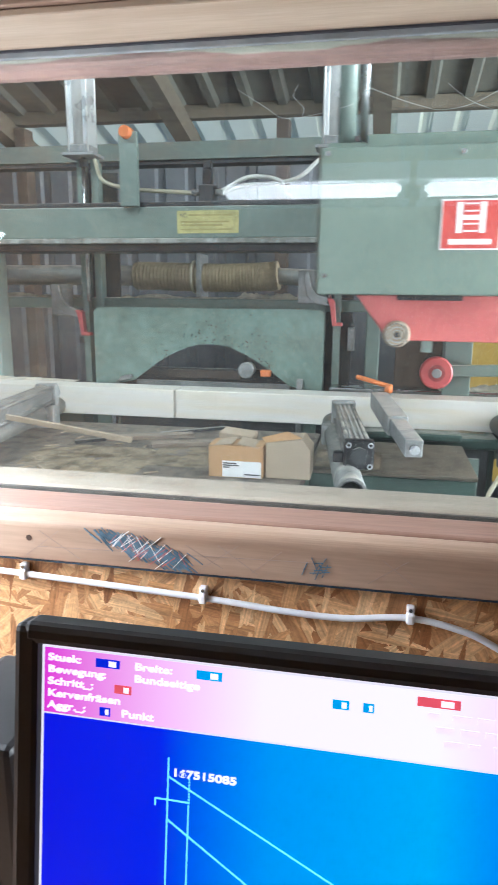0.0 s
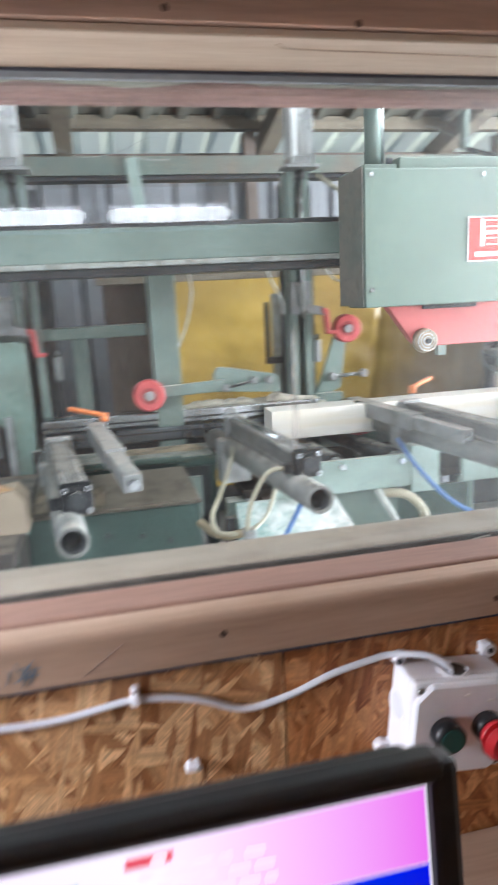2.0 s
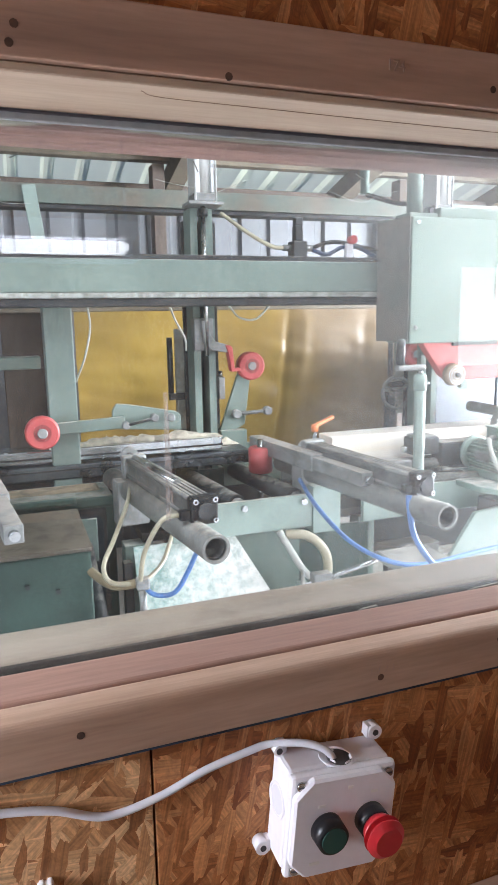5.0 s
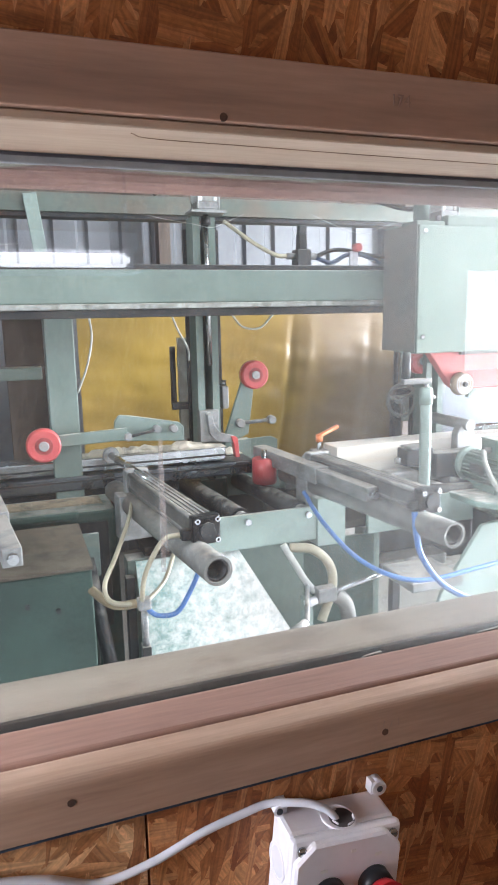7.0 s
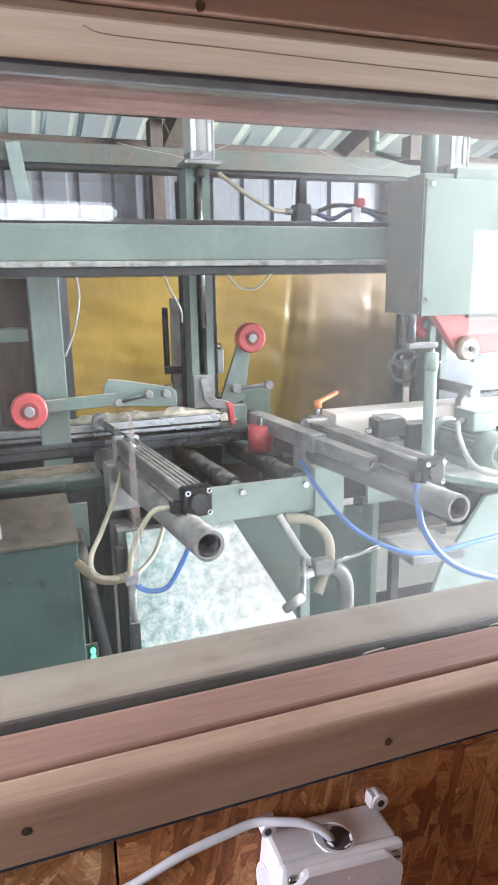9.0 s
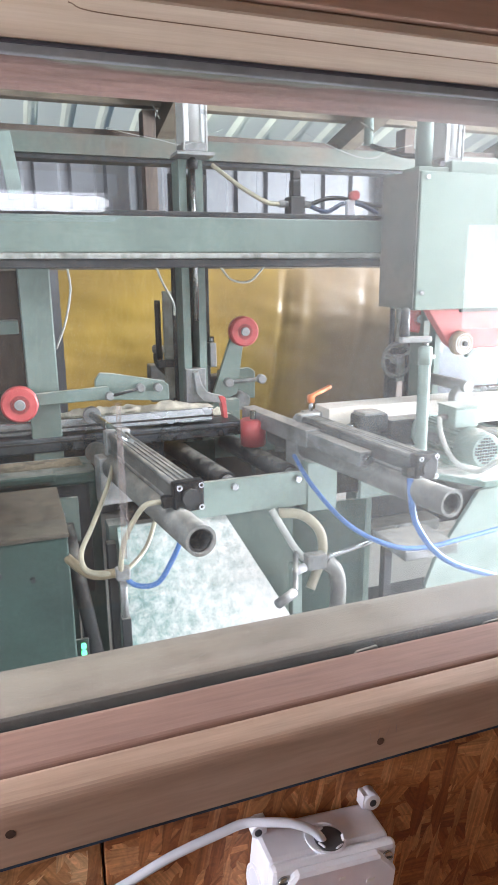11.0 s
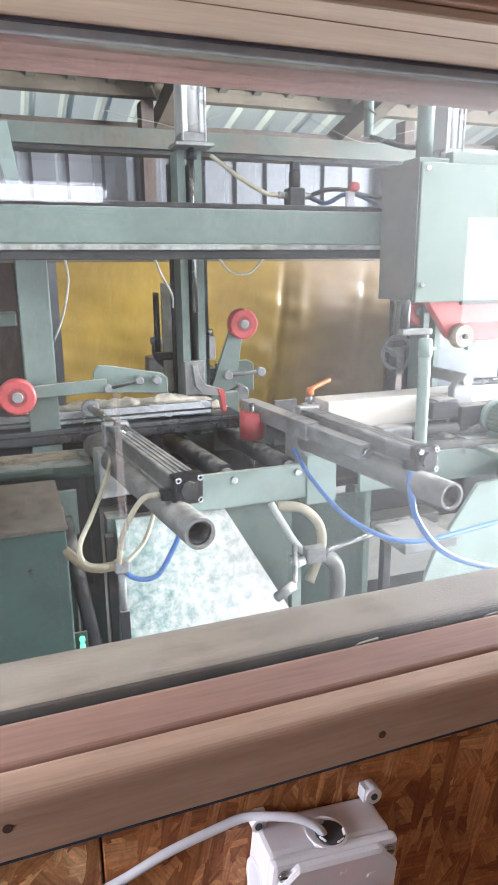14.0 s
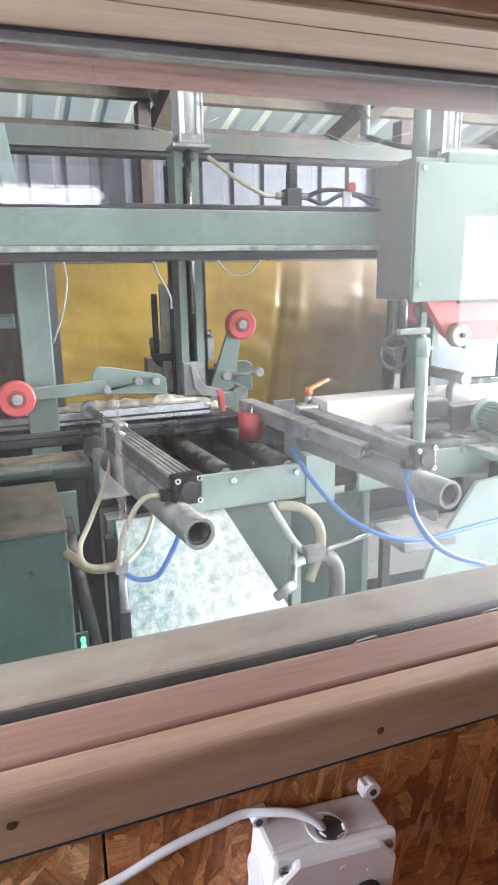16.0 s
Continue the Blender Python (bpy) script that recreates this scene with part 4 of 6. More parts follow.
corrugated("roof", -5.0, 6.0, 0.21, 0.035, (4.30, 2.4695), (-2.4, 4.1), ROOF, "corrugated metal roof sheets over the hall", 1)
corrugated("roof_eave", -5.0, 6.0, 0.21, 0.035, (4.75, 2.36), (4.31, 2.467), ROOF_C, "clear corrugated roof sheets along the eave", 1)
roof_z = lambda y: 2.36 + (4.75 - y) * (4.1 - 2.36) / 7.15
for k, y in enumerate((4.25, 3.55, 2.7, 1.8, 0.95)):
    z = roof_z(y) - 0.005
    solo("purlin", add_box(shape(), (-5, y - 0.04, z - 0.075), (6, y + 0.04, z), 0.004, None), PURLIN, "grey-brown wooden roof purlin", "beam", "structure")
for x in (-2.4, -1.25, -0.05, 1.15, 2.35, 3.6):
    b = shape()
    add_prism(b, [(4.6, roof_z(4.6) - 0.20), (4.6, roof_z(4.6) - 0.08), (0.7, roof_z(0.7) - 0.08), (0.7, roof_z(0.7) - 0.20)], x - 0.05, x + 0.05, "yz")
    solo("rafter", b, PURLIN, "wooden rafter under the sheet roof", "rafter", "structure")
solo("wall_plate", add_box(shape(), (-5, 4.38, 2.08), (6, 4.46, 2.302), 0.004), WOOD_D, "dark wooden wall plate under the eave", "beam", "structure")
for x in (-2.3, -0.62, 1.02, 2.7):
    b = add_box(shape(), (x - 0.036, 4.16, 0.0), (x + 0.036, 4.27, roof_z(4.2) - 0.12), 0.004)
    solo("hall_post", b, WOOD_D, "dark brown wooden hall post", "post", "structure")
solo("wall_west", add_box(shape(), (-5.1, 0.66, 0), (-5.0, 4.4, 2.9)), SHEET, "far hall side wall", "wall", "structure")
solo("board_panel", add_box(shape(), (0.08, 3.42, 0.0), (0.36, 3.45, 1.56), 0.004), WOOD_D, "rust-brown board panel beside the curtain", "panel", "structure")
solo("curtain_rail", add_box(shape(), (0.05, 3.30, 1.515), (2.4, 3.36, 1.565), 0.004), PURLIN, "brown wooden rail over the strip curtain", "rail", "structure")


def curtain(x0, x1, z0, z1):
    """A hanging plastic sheet: slack folds across it, a few long creases down it."""
    bm = shape()
    nx, nz = 150, 60
    def depth(u, v):
        x, z = x0 + (x1 - x0) * u, z1 - (z1 - z0) * v
        d = 0.050 * noise.noise((x * 1.6, z * 3.6, 0.3)) + 0.012 * noise.noise((x * 5 + z * 4, z * 13, 1.7)) + 0.004 * noise.noise((x * 9 - z * 6, z * 22, 5.1))
        for xc, w_, a_ in ((1.43, 0.020, 0.030), (1.52, 0.035, -0.022), (1.88, 0.03, 0.016), (0.93, 0.04, 0.012)):
            d += a_ * math.exp(-(((x - xc + 0.10 * (v - 0.4)) / w_) ** 2)) * (0.35 + v)
        return d * (0.25 + 0.75 * min(1, 4 * v))
    def spot(i, j, s_):
        u, v = i / nx, j / nz
        edge = -0.10 * max(0.0, v - 0.45) * u ** 8
        return (x0 + (x1 - x0) * u + edge, 3.28 + s_ + depth(u, v), z1 - (z1 - z0) * v)
    g = [[[bm.verts.new(spot(i, j, s_)) for j in range(nz + 1)] for i in range(nx + 1)] for s_ in (0, 0.004)]
    for f_ in g:
        for i in range(nx):
            for j in range(nz):
                bm.faces.new((f_[i][j], f_[i + 1][j], f_[i + 1][j + 1], f_[i][j + 1])).smooth = True
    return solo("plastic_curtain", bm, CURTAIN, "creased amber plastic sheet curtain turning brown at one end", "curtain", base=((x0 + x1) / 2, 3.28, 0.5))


curtain(0.40, 2.14, 0.50, 1.515)

# ---------------------------------------------------------------- the joinery machine: fixed frame
frame_m = thing("joinery_machine", (0.2, 2.25, 0.0), "green steel frame of a timber joinery machine", "machine")
b = add_box(shape(), (-3.2, 2.11, 1.552), (3.0, 2.27, 1.648), 0.004)
beam = part("beam", b, GREEN, frame_m, "pale green box beam, dusty along its lower lip")
part("lower_lip", add_box(shape(), (-3.2, 2.098, 1.536), (3.0, 2.25, 1.5515), 0.003), dusted(material("lip_paint", (0.36, 0.37, 0.34), 0.7, 0, 0.25, 30, 0.4), amount=1.0), beam)
part("lower_strip", add_box(shape(), (-3.2, 2.115, 1.512), (3.0, 2.24, 1.5355), 0.003), DARK, beam)
part("top_strip", add_box(shape(), (-3.2, 2.125, 1.6485), (3.0, 2.26, 1.664), 0.003), DARK, beam)
b = shape()
add_prism(b, [(2.60, 1.875), (2.60, 1.937), (2.68, 1.937), (2.68, 1.930), (2.607, 1.930), (2.607, 1.882), (2.68, 1.882), (2.68, 1.875)], -3.2, 3.0, "yz")
rail = part("upper_rail", b, GREEN_R, frame_m, "green channel rail brown with dust")
part("rail_strip", add_box(shape(), (-3.2, 2.61, 1.858), (3.0, 2.68, 1.8745), 0.002), DARK, rail)
part("tray_rail", add_box(shape(), (-3.2, 2.38, 1.322), (0.20, 2.46, 1.362), 0.004), GREEN, frame_m)
part("tall_post", add_box(shape(), (0.206, 2.22, 0.45), (0.292, 2.30, 1.536), 0.004), GREEN, frame_m)
part("tall_post", add_box(shape(), (-1.52, 2.30, 0.45), (-1.40, 2.38, 1.536), 0.004), GREEN_L, frame_m)
part("tall_post", add_box(shape(), (-0.05, 2.45, 0.45), (0.0, 2.50, 1.33), 0.004), GREEN, frame_m)
part("brace", add_box(shape(), (0.20, 2.585, 1.73), (0.245, 2.60, 1.93), 0.002, pose(0, 0, 0, 0, -7, 0)), GREEN_L, frame_m)
part("brace", add_box(shape(), (-0.822, 2.09, 1.648), (-0.762, 2.105, 1.865), 0.002), GREEN, frame_m)
part("brace_cap", add_rod(shape(), (-0.796, 2.11, 1.862), (-0.796, 2.070, 1.862), 0.020, 20, 0.018, 0.003), ORANGE, frame_m)
# the machine's legs and its lower body
for x in (-1.66, 2.5):
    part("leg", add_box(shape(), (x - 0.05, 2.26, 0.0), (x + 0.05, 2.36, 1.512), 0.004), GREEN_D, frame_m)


def guide_column(x):
    """A pair of channel posts with a cylinder on top that drives the gripper."""
    t = thing("guide_column", (x, 2.36, 0.0), "green guide column with a chromed pneumatic cylinder on top", "column", "guide columns")
    for dx in (-0.038, 0.014):
        part("channel", add_prism(shape(), [(x + dx, 2.315), (x + dx + 0.024, 2.315), (x + dx + 0.024, 2.335), (x + dx + 0.006, 2.335), (x + dx + 0.006, 2.40), (x + dx, 2.40)], 0.95, 1.83, "xy"), GREEN, t)
    part("back_plate", add_box(shape(), (x - 0.05, 2.40, 0.0), (x + 0.075, 2.412, 1.80), 0.002), DARK, t)
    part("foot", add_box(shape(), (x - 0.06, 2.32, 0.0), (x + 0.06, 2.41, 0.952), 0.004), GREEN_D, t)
    fl = part("flange", add_box(shape(), (x - 0.058, 2.245, 1.832), (x + 0.058, 2.335, 1.842), 0.002), DULL, t)
    b_ = add_rod(shape(), (x, 2.29, 1.868), (x, 2.29, 2.36), 0.033, 32)
    for dx in (-0.027, 0.027):
        add_box(b_, (x + dx - 0.0095, 2.255, 1.868), (x + dx + 0.0095, 2.325, 2.36), 0.004)
    c = part("cylinder", b_, ALU, t, "pale aluminium cylinder barrel with ribbed corners")
    for a in range(4):
        dx, dy = (0.034 if a % 2 else -0.034), (0.036 if a // 2 else -0.036)
        part("tie_rod", add_rod(shape(), (x + dx, 2.29 + dy, 1.845), (x + dx, 2.29 + dy, 2.40), 0.004, 10), ALU, c)
    part("end_cap", add_box(shape(), (x - 0.038, 2.252, 1.8425), (x + 0.038, 2.328, 1.868), 0.004), DULL, c)
    part("end_cap", add_box(shape(), (x - 0.038, 2.252, 2.36), (x + 0.038, 2.328, 2.395), 0.004), DULL, c)
    part("piston_rod", add_rod(shape(), (x, 2.29, 1.35), (x, 2.29, 1.832), 0.008, 16), STEEL, t)
    up = part("slide_plate", add_box(shape(), (x - 0.075, 2.435, 1.08), (x - 0.030, 2.45, 1.44), 0.003), PLATE, t, "dusty grey upright slide plate")
    part("slide_rod", add_rod(shape(), (x - 0.092, 2.445, 1.20), (x - 0.092, 2.445, 1.41), 0.010, 14), DARK, up)
    part("slide_foot", add_box(shape(), (x - 0.105, 2.413, 1.19), (x - 0.030, 2.434, 1.215), 0.003), DARK, up)
    part("stop_block", add_box(shape(), (x + 0.062, 2.36, 1.19), (x + 0.085, 2.40, 1.27), 0.003), DULL, t)
    part("stop_nut", add_rod(shape(), (x + 0.073, 2.38, 1.271), (x + 0.073, 2.38, 1.29), 0.009, 6), STEEL, t)
    part("rod_nut", add_rod(shape(), (x, 2.29, 1.80), (x, 2.29, 1.826), 0.016, 6), DARK, t)
    return t


COLS = (-1.03, -0.172, 0.735, 1.64)
col = guide_column(COLS[0])
for x in COLS[1:]:
    copy_thing(col, pose(x, 2.36, 0.0))


def hook(x, z):
    """A gripper finger with a red pad; z is the pad's foot."""
    t = thing("gripper_hook", (x, 2.30, z), "grey steel gripper hook with a red pad", "gripper", "gripper hooks")
    pts = [(-0.035, 0.160), (-0.018, 0.165), (-0.008, 0.120), (0.012, 0.092), (0.062, 0.078), (0.072, 0.070), (0.078, 0.0), (0.100, 0.0), (0.100, -0.012), (0.066, -0.012), (0.056, 0.052), (0.0, 0.062), (-0.026, 0.090)]
    grey, red = pts[:5] + [(0.060, 0.052)] + pts[11:], [(0.046, 0.0795), (0.062, 0.078), (0.072, 0.070), (0.078, 0.0), (0.100, 0.0), (0.100, -0.012), (0.066, -0.012), (0.056, 0.0525)]
    part("arm", add_prism(shape(), [(x + a, z + b_) for a, b_ in grey], 2.285, 2.305, "xz", 0.002), DULL, t)
    part("pad", add_prism(shape(), [(x + a, z + b_) for a, b_ in red], 2.280, 2.310, "xz", 0.002), RED, t, "red pad")
    part("slide_block", add_box(shape(), (x - 0.055, 2.302, z + 0.06), (x + 0.012, 2.345, z + 0.17), 0.003), DULL, t)
    return t


hook_l, hook_m, hook_r = hook(-1.13, 1.240), hook(-0.225, 1.290), hook(0.752, 1.305)

# saw guard with its arched cut-out
b = shape()
arch = [(-0.30 - 0.56 * k / 18, 1.075 + 0.135 * math.sin(math.pi * k / 18)) for k in range(19)]
add_prism(b, [(-0.185, 0.70), (-0.185, 1.318), (-0.200, 1.332), (-0.985, 1.332), (-1.005, 1.315), (-1.005, 0.70), (-0.93, 0.70), (-0.93, 1.06)] + arch[::-1] + [(-0.25, 1.06), (-0.25, 0.70)], 2.262, 2.275, "xz")
guard = thing("saw_guard", (-0.6, 2.27, 0.70), "worn green steel saw guard with an arched cut-out", "guard")
part("plate", b, dusted(material("worn_green_paint", (0.20, 0.29, 0.25), 0.45, 0, 0.2, 9, 0.2, 60, (0.15, 0.20, 0.17)), amount=0.5), guard)
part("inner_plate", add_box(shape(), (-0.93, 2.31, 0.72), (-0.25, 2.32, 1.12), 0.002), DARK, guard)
part("inner_sheet", add_box(shape(), (-0.86, 2.288, 0.96), (-0.30, 2.296, 1.075), 0.002), DULL, guard)
part("inner_bar", add_box(shape(), (-0.74, 2.280, 1.086), (-0.47, 2.292, 1.116), 0.002), WOOD_D, guard, "brown wooden bar inside the guard")
part("inner_frame", add_prism(shape(), [(-0.94, 0.9), (-0.94, 1.05), (-0.90, 1.09), (-0.86, 1.10), (-0.86, 1.085), (-0.90, 1.075), (-0.925, 1.04), (-0.925, 0.9)], 2.24, 2.262, "xz"), STEEL, guard)
part("inner_frame", add_box(shape(), (-0.27, 2.24, 0.9), (-0.25, 2.262, 1.10), 0.002), DULL, guard)
part("saw_motor", add_rod(shape(), (-0.445, 2.235, 1.125), (-0.445, 2.30, 1.125), 0.028, 20, 0.024, 0.003), DULL, guard)
part("saw_knob", add_box(shape(), (-0.395, 2.235, 1.105), (-0.36, 2.26, 1.128), 0.004), ORANGE, guard)
part("foot", add_box(shape(), (-1.0, 2.262, 0.0), (-0.93, 2.33, 0.70), 0.003), GREEN_D, guard)
part("foot", add_box(shape(), (-0.25, 2.262, 0.0), (-0.185, 2.33, 0.70), 0.003), GREEN_D, guard)

# ribbed suction hose and pipe over the tray
duct = thing("suction_hose", (-0.7, 2.66, 1.44), "brown ribbed suction hose joined to a grey pipe", "hose")
b = shape()
add_hose(b, [(-0.99, 2.66, 1.447), (-0.80, 2.66, 1.443), (-0.62, 2.66, 1.440), (-0.46, 2.66, 1.445), (-0.40, 2.66, 1.45)], 0.053, 18, 26, 0.07)
for f_ in b.faces:
    f_.smooth = False
part("ribbed_hose", b, HOSE_K, duct)
part("pipe", add_rod(shape(), (-1.75, 2.66, 1.447), (-0.99, 2.66, 1.447), 0.040, 24), GREYTUBE, duct)
part("pipe", add_rod(shape(), (-0.42, 2.66, 1.448), (-0.24, 2.66, 1.440), 0.032, 24), GREYTUBE, duct)
part("bracket", add_box(shape(), (-0.72, 2.60, 1.36), (-0.70, 2.72, 1.53), 0.002), DULL, duct)
part("strap", add_pipe(shape(), (-0.745, 2.66, 1.443), (-0.735, 2.66, 1.443), 0.064, 0.004), HOSE_Y, duct)

# sticker on the beam, illegible but for its first letters
st = thing("warning_sticker", (-0.545, 2.109, 1.575), "faded yellow warning sticker on the green beam", "sticker")
sk = part("sheet", add_box(shape(), (-0.643, 2.1085, 1.566), (-0.445, 2.1098, 1.634)), YELLOW, st)
words("letters", "AC", 0.017, pose(-0.635, 2.1080, 1.614) @ FACE, INK, sk)
for k, (xa, xb, z) in enumerate(((-0.605, -0.465, 1.618), (-0.63, -0.475, 1.598), (-0.63, -0.495, 1.588), (-0.63, -0.465, 1.575))):
    part("text_bar", add_box(shape(), (xa, 2.1080, z), (xb, 2.1084, z + 0.005)), material("faded_ink", (0.42, 0.37, 0.14), 0.6), sk)


# valves and air lines on top of the beam
def valve(x, label):
    t = thing("air_valve", (x, 2.18, 1.664), label, "valve", "air valves")
    part("block", add_box(shape(), (x - 0.024, 2.15, 1.664), (x + 0.024, 2.20, 1.716), 0.003), DARK, t)
    part("coil", add_box(shape(), (x - 0.014, 2.16, 1.7165), (x + 0.014, 2.19, 1.765), 0.004), BLACK, t)
    part("cap", add_box(shape(), (x - 0.012, 2.162, 1.7655), (x + 0.014, 2.188, 1.790), 0.003), DARK, t)
    part("fitting", add_rod(shape(), (x - 0.052, 2.175, 1.695), (x - 0.022, 2.175, 1.695), 0.010, 12), DULL, t)
    part("fitting", add_rod(shape(), (x + 0.022, 2.175, 1.695), (x + 0.052, 2.175, 1.695), 0.010, 12), DULL, t)
    return t


HOSE_D = material("dark_blue_hose", (0.03, 0.06, 0.13), 0.4)
valve(-0.560, "black air valve with fittings on the green beam")
valve(1.020, "black air valve with fittings on the green beam")
for pts, mat, lab in (
    ([(0.79, 2.27, 1.81), (0.86, 2.2, 1.74), (0.93, 2.18, 1.70), (0.97, 2.175, 1.695)], HOSE_Y, "yellowed air hose from the cylinder to a valve"),
    ([(1.07, 2.175, 1.695), (1.13, 2.175, 1.715), (1.20, 2.18, 1.715), (1.28, 2.18, 1.70), (1.45, 2.18, 1.69)], BLACK, "black air hose on the green beam"),
    ([(1.07, 2.17, 1.69), (1.12, 2.16, 1.675), (1.18, 2.17, 1.70), (1.24, 2.17, 1.70), (1.30, 2.16, 1.672)], HOSE_D, "dark blue air hose loop on the green beam"),
    ([(-0.98, 2.27, 1.82), (-0.92, 2.2, 1.74), (-0.80, 2.18, 1.71), (-0.68, 2.175, 1.70), (-0.61, 2.175, 1.695)], HOSE_Y, "yellowed air hose from the cylinder to a valve"),
    ([(-0.51, 2.175, 1.695), (-0.44, 2.18, 1.715), (-0.34, 2.18, 1.72), (-0.27, 2.2, 1.74), (-0.22, 2.27, 1.80)], HOSE_W, "pale air hose from a valve to the cylinder"),
    ([(-0.51, 2.17, 1.70), (-0.42, 2.15, 1.735), (-0.33, 2.16, 1.725), (-0.31, 2.17, 1.69), (-0.28, 2.17, 1.668)], HOSE_W, "pale air hose loop on the beam"),
):
    solo("air_hose", add_hose(shape(), pts, 0.0065, 10), mat, lab, "hose", group="air hoses")
for pts in ([(0.345, 2.26, 1.515), (0.350, 2.27, 1.45), (0.33, 2.28, 1.36), (0.30, 2.31, 1.28)], [(0.60, 2.24, 1.515), (0.62, 2.25, 1.47), (0.655, 2.27, 1.41), (0.665, 2.30, 1.37)], [(0.80, 2.24, 1.515), (0.84, 2.25, 1.475), (0.90, 2.25, 1.470), (0.95, 2.25, 1.515)]):
    solo("thin_line", add_hose(shape(), pts, 0.0035, 8), HOSE_W, "thin pale air line hanging under the beam", "hose", group="air lines")
wh = thing("hand_wheel", (1.55, 2.40, 1.10), "grey spoked hand wheel behind the crank post", "wheel")
b = shape()
n_ = 36
add_hose(b, [(1.55 + 0.062 * math.cos(2 * math.pi * k / n_), 2.40, 1.17 + 0.062 * math.sin(2 * math.pi * k / n_)) for k in range(n_ + 1)], 0.008, 10, 2)
part("rim", b, GREYTUBE, wh)
for a in (30, 150, 270):
    part("spoke", add_rod(shape(), (1.55, 2.40, 1.17), (1.55 + 0.060 * math.cos(radians(a)), 2.40, 1.17 + 0.060 * math.sin(radians(a))), 0.006, 10), GREYTUBE, wh)
part("hub", add_rod(shape(), (1.55, 2.38, 1.17), (1.55, 2.46, 1.17), 0.016, 16), DULL, wh)
part("bracket", add_box(shape(), (1.53, 2.43, 0.94), (1.57, 2.46, 1.17), 0.003), DARK, wh)
elb = thing("hose_elbow", (1.20, 2.17, 1.664), "small white elbow fitting with a red cap", "fitting")
part("post", add_box(shape(), (1.19, 2.155, 1.664), (1.215, 2.175, 1.712), 0.002), WHITE, elb)
part("cap", add_rod(shape(), (1.205, 2.16, 1.722), (1.205, 2.13, 1.722), 0.014, 16, None, 0.003), RED, elb)
solo("conduit", add_rod(shape(), (1.52, 2.62, 1.96), (1.52, 2.62, 3.0), 0.018, 16), GREEN, "green conduit hanging from the roof", "conduit")
solo("roof_cable", add_hose(shape(), [(1.56, 2.62, 2.25), (1.66, 2.6, 2.12), (1.74, 2.5, 2.02), (1.72, 2.4, 1.93), (1.6, 2.45, 1.90), (1.52, 2.6, 1.955)], 0.009, 10), BLACK, "black cable looping down from the roof", "cable")

# ---------------------------------------------------------------- way, bed, rollers
way = thing("slide_way", (0.2, 2.30, 0.45), "polished steel slide way strewn with sawdust", "slide way")
part("upper_bar", add_box(shape(), (-0.16, 2.235, 1.035), (0.765, 2.33, 1.078), 0.005), STEEL, way)
part("lower_bar", add_box(shape(), (-0.16, 2.215, 0.985), (0.86, 2.33, 1.030), 0.005), OILY, way)
part("groove", add_box(shape(), (-0.16, 2.233, 1.050), (0.765, 2.24, 1.056)), DARK, way)
part("groove", add_box(shape(), (-0.16, 2.213, 1.012), (0.86, 2.22, 1.018)), DARK, way)
part("carrier", add_box(shape(), (-0.20, 2.235, 0.90), (0.60, 2.33, 0.9845), 0.004), DARK, way)
for x in (-0.1, 0.35):
    part("leg", add_box(shape(), (x - 0.04, 2.24, 0.0), (x + 0.04, 2.32, 0.90), 0.004), GREEN_D, way)
way2 = thing("slide_way", (-1.7, 2.30, 0.45), "polished steel slide way strewn with sawdust", "slide way")
part("upper_bar", add_box(shape(), (-2.6, 2.235, 1.015), (-1.05, 2.33, 1.058), 0.005), STEEL, way2)
part("carrier", add_box(shape(), (-2.6, 2.24, 0.0), (-1.05, 2.33, 1.0145), 0.004), GREEN_D, way2)


def heap(name, x0, x1, y0, y1, z, h, seed, label, mat=SAWDUST):
    """A loose ridge of sawdust with a crumbly top."""
    bm = shape()
    nx, ny = max(12, int((x1 - x0) / 0.008)), max(8, int((y1 - y0) / 0.008))
    g = []
    for i in range(nx + 1):
        row = []
        for j in range(ny + 1):
            u, v = i / nx, j / ny
            x, y = x0 + (x1 - x0) * u, y0 + (y1 - y0) * v
            e = min(1, 6 * u, 6 * (1 - u)) * math.sin(math.pi * v) ** 0.6
            f = 0.50 + 0.9 * noise.noise((x * 9, y * 9, seed)) + 0.5 * noise.noise((x * 40, y * 40, seed)) + 0.35 * noise.noise((x * 95, y * 95, seed))
            row.append(bm.verts.new((x, y, z + max(0.0, h * e * f))))
        g.append(row)
    for i in range(nx):
        for j in range(ny):
            bm.faces.new((g[i][j], g[i + 1][j], g[i + 1][j + 1], g[i][j + 1])).smooth = True
    rim = [g[i][0] for i in range(nx + 1)] + [g[nx][j] for j in range(1, ny + 1)] + [g[i][ny] for i in range(nx - 1, -1, -1)] + [g[0][j] for j in range(ny - 1, 0, -1)]
    low = [bm.verts.new(v.co - Vector((0, 0, 0.002))) for v in rim]
    for k in range(len(rim)):
        bm.faces.new((rim[k], rim[(k + 1) % len(rim)], low[(k + 1) % len(rim)], low[k]))
    return solo(name, bm, mat, label, "sawdust", "stuff")


heap("sawdust", 0.20, 0.77, 2.245, 2.328, 1.079, 0.022, 1.0, "loose pale sawdust heaped along the slide way")
heap("sawdust", 0.60, 0.86, 2.34, 2.46, 1.03, 0.060, 2.0, "loose pale sawdust heaped behind the slide way")
heap("sawdust", -2.3, -1.1, 2.245, 2.328, 1.059, 0.014, 3.0, "loose pale sawdust along the slide way")
heap("sawdust", -3.0, -0.3, 2.39, 2.455, 1.3625, 0.016, 4.0, "pale sawdust lying on the cable tray rail")
heap("sawdust", -0.55, -0.22, 2.385, 2.458, 1.3625, 0.030, 5.0, "pale sawdust lying on the cable tray rail")

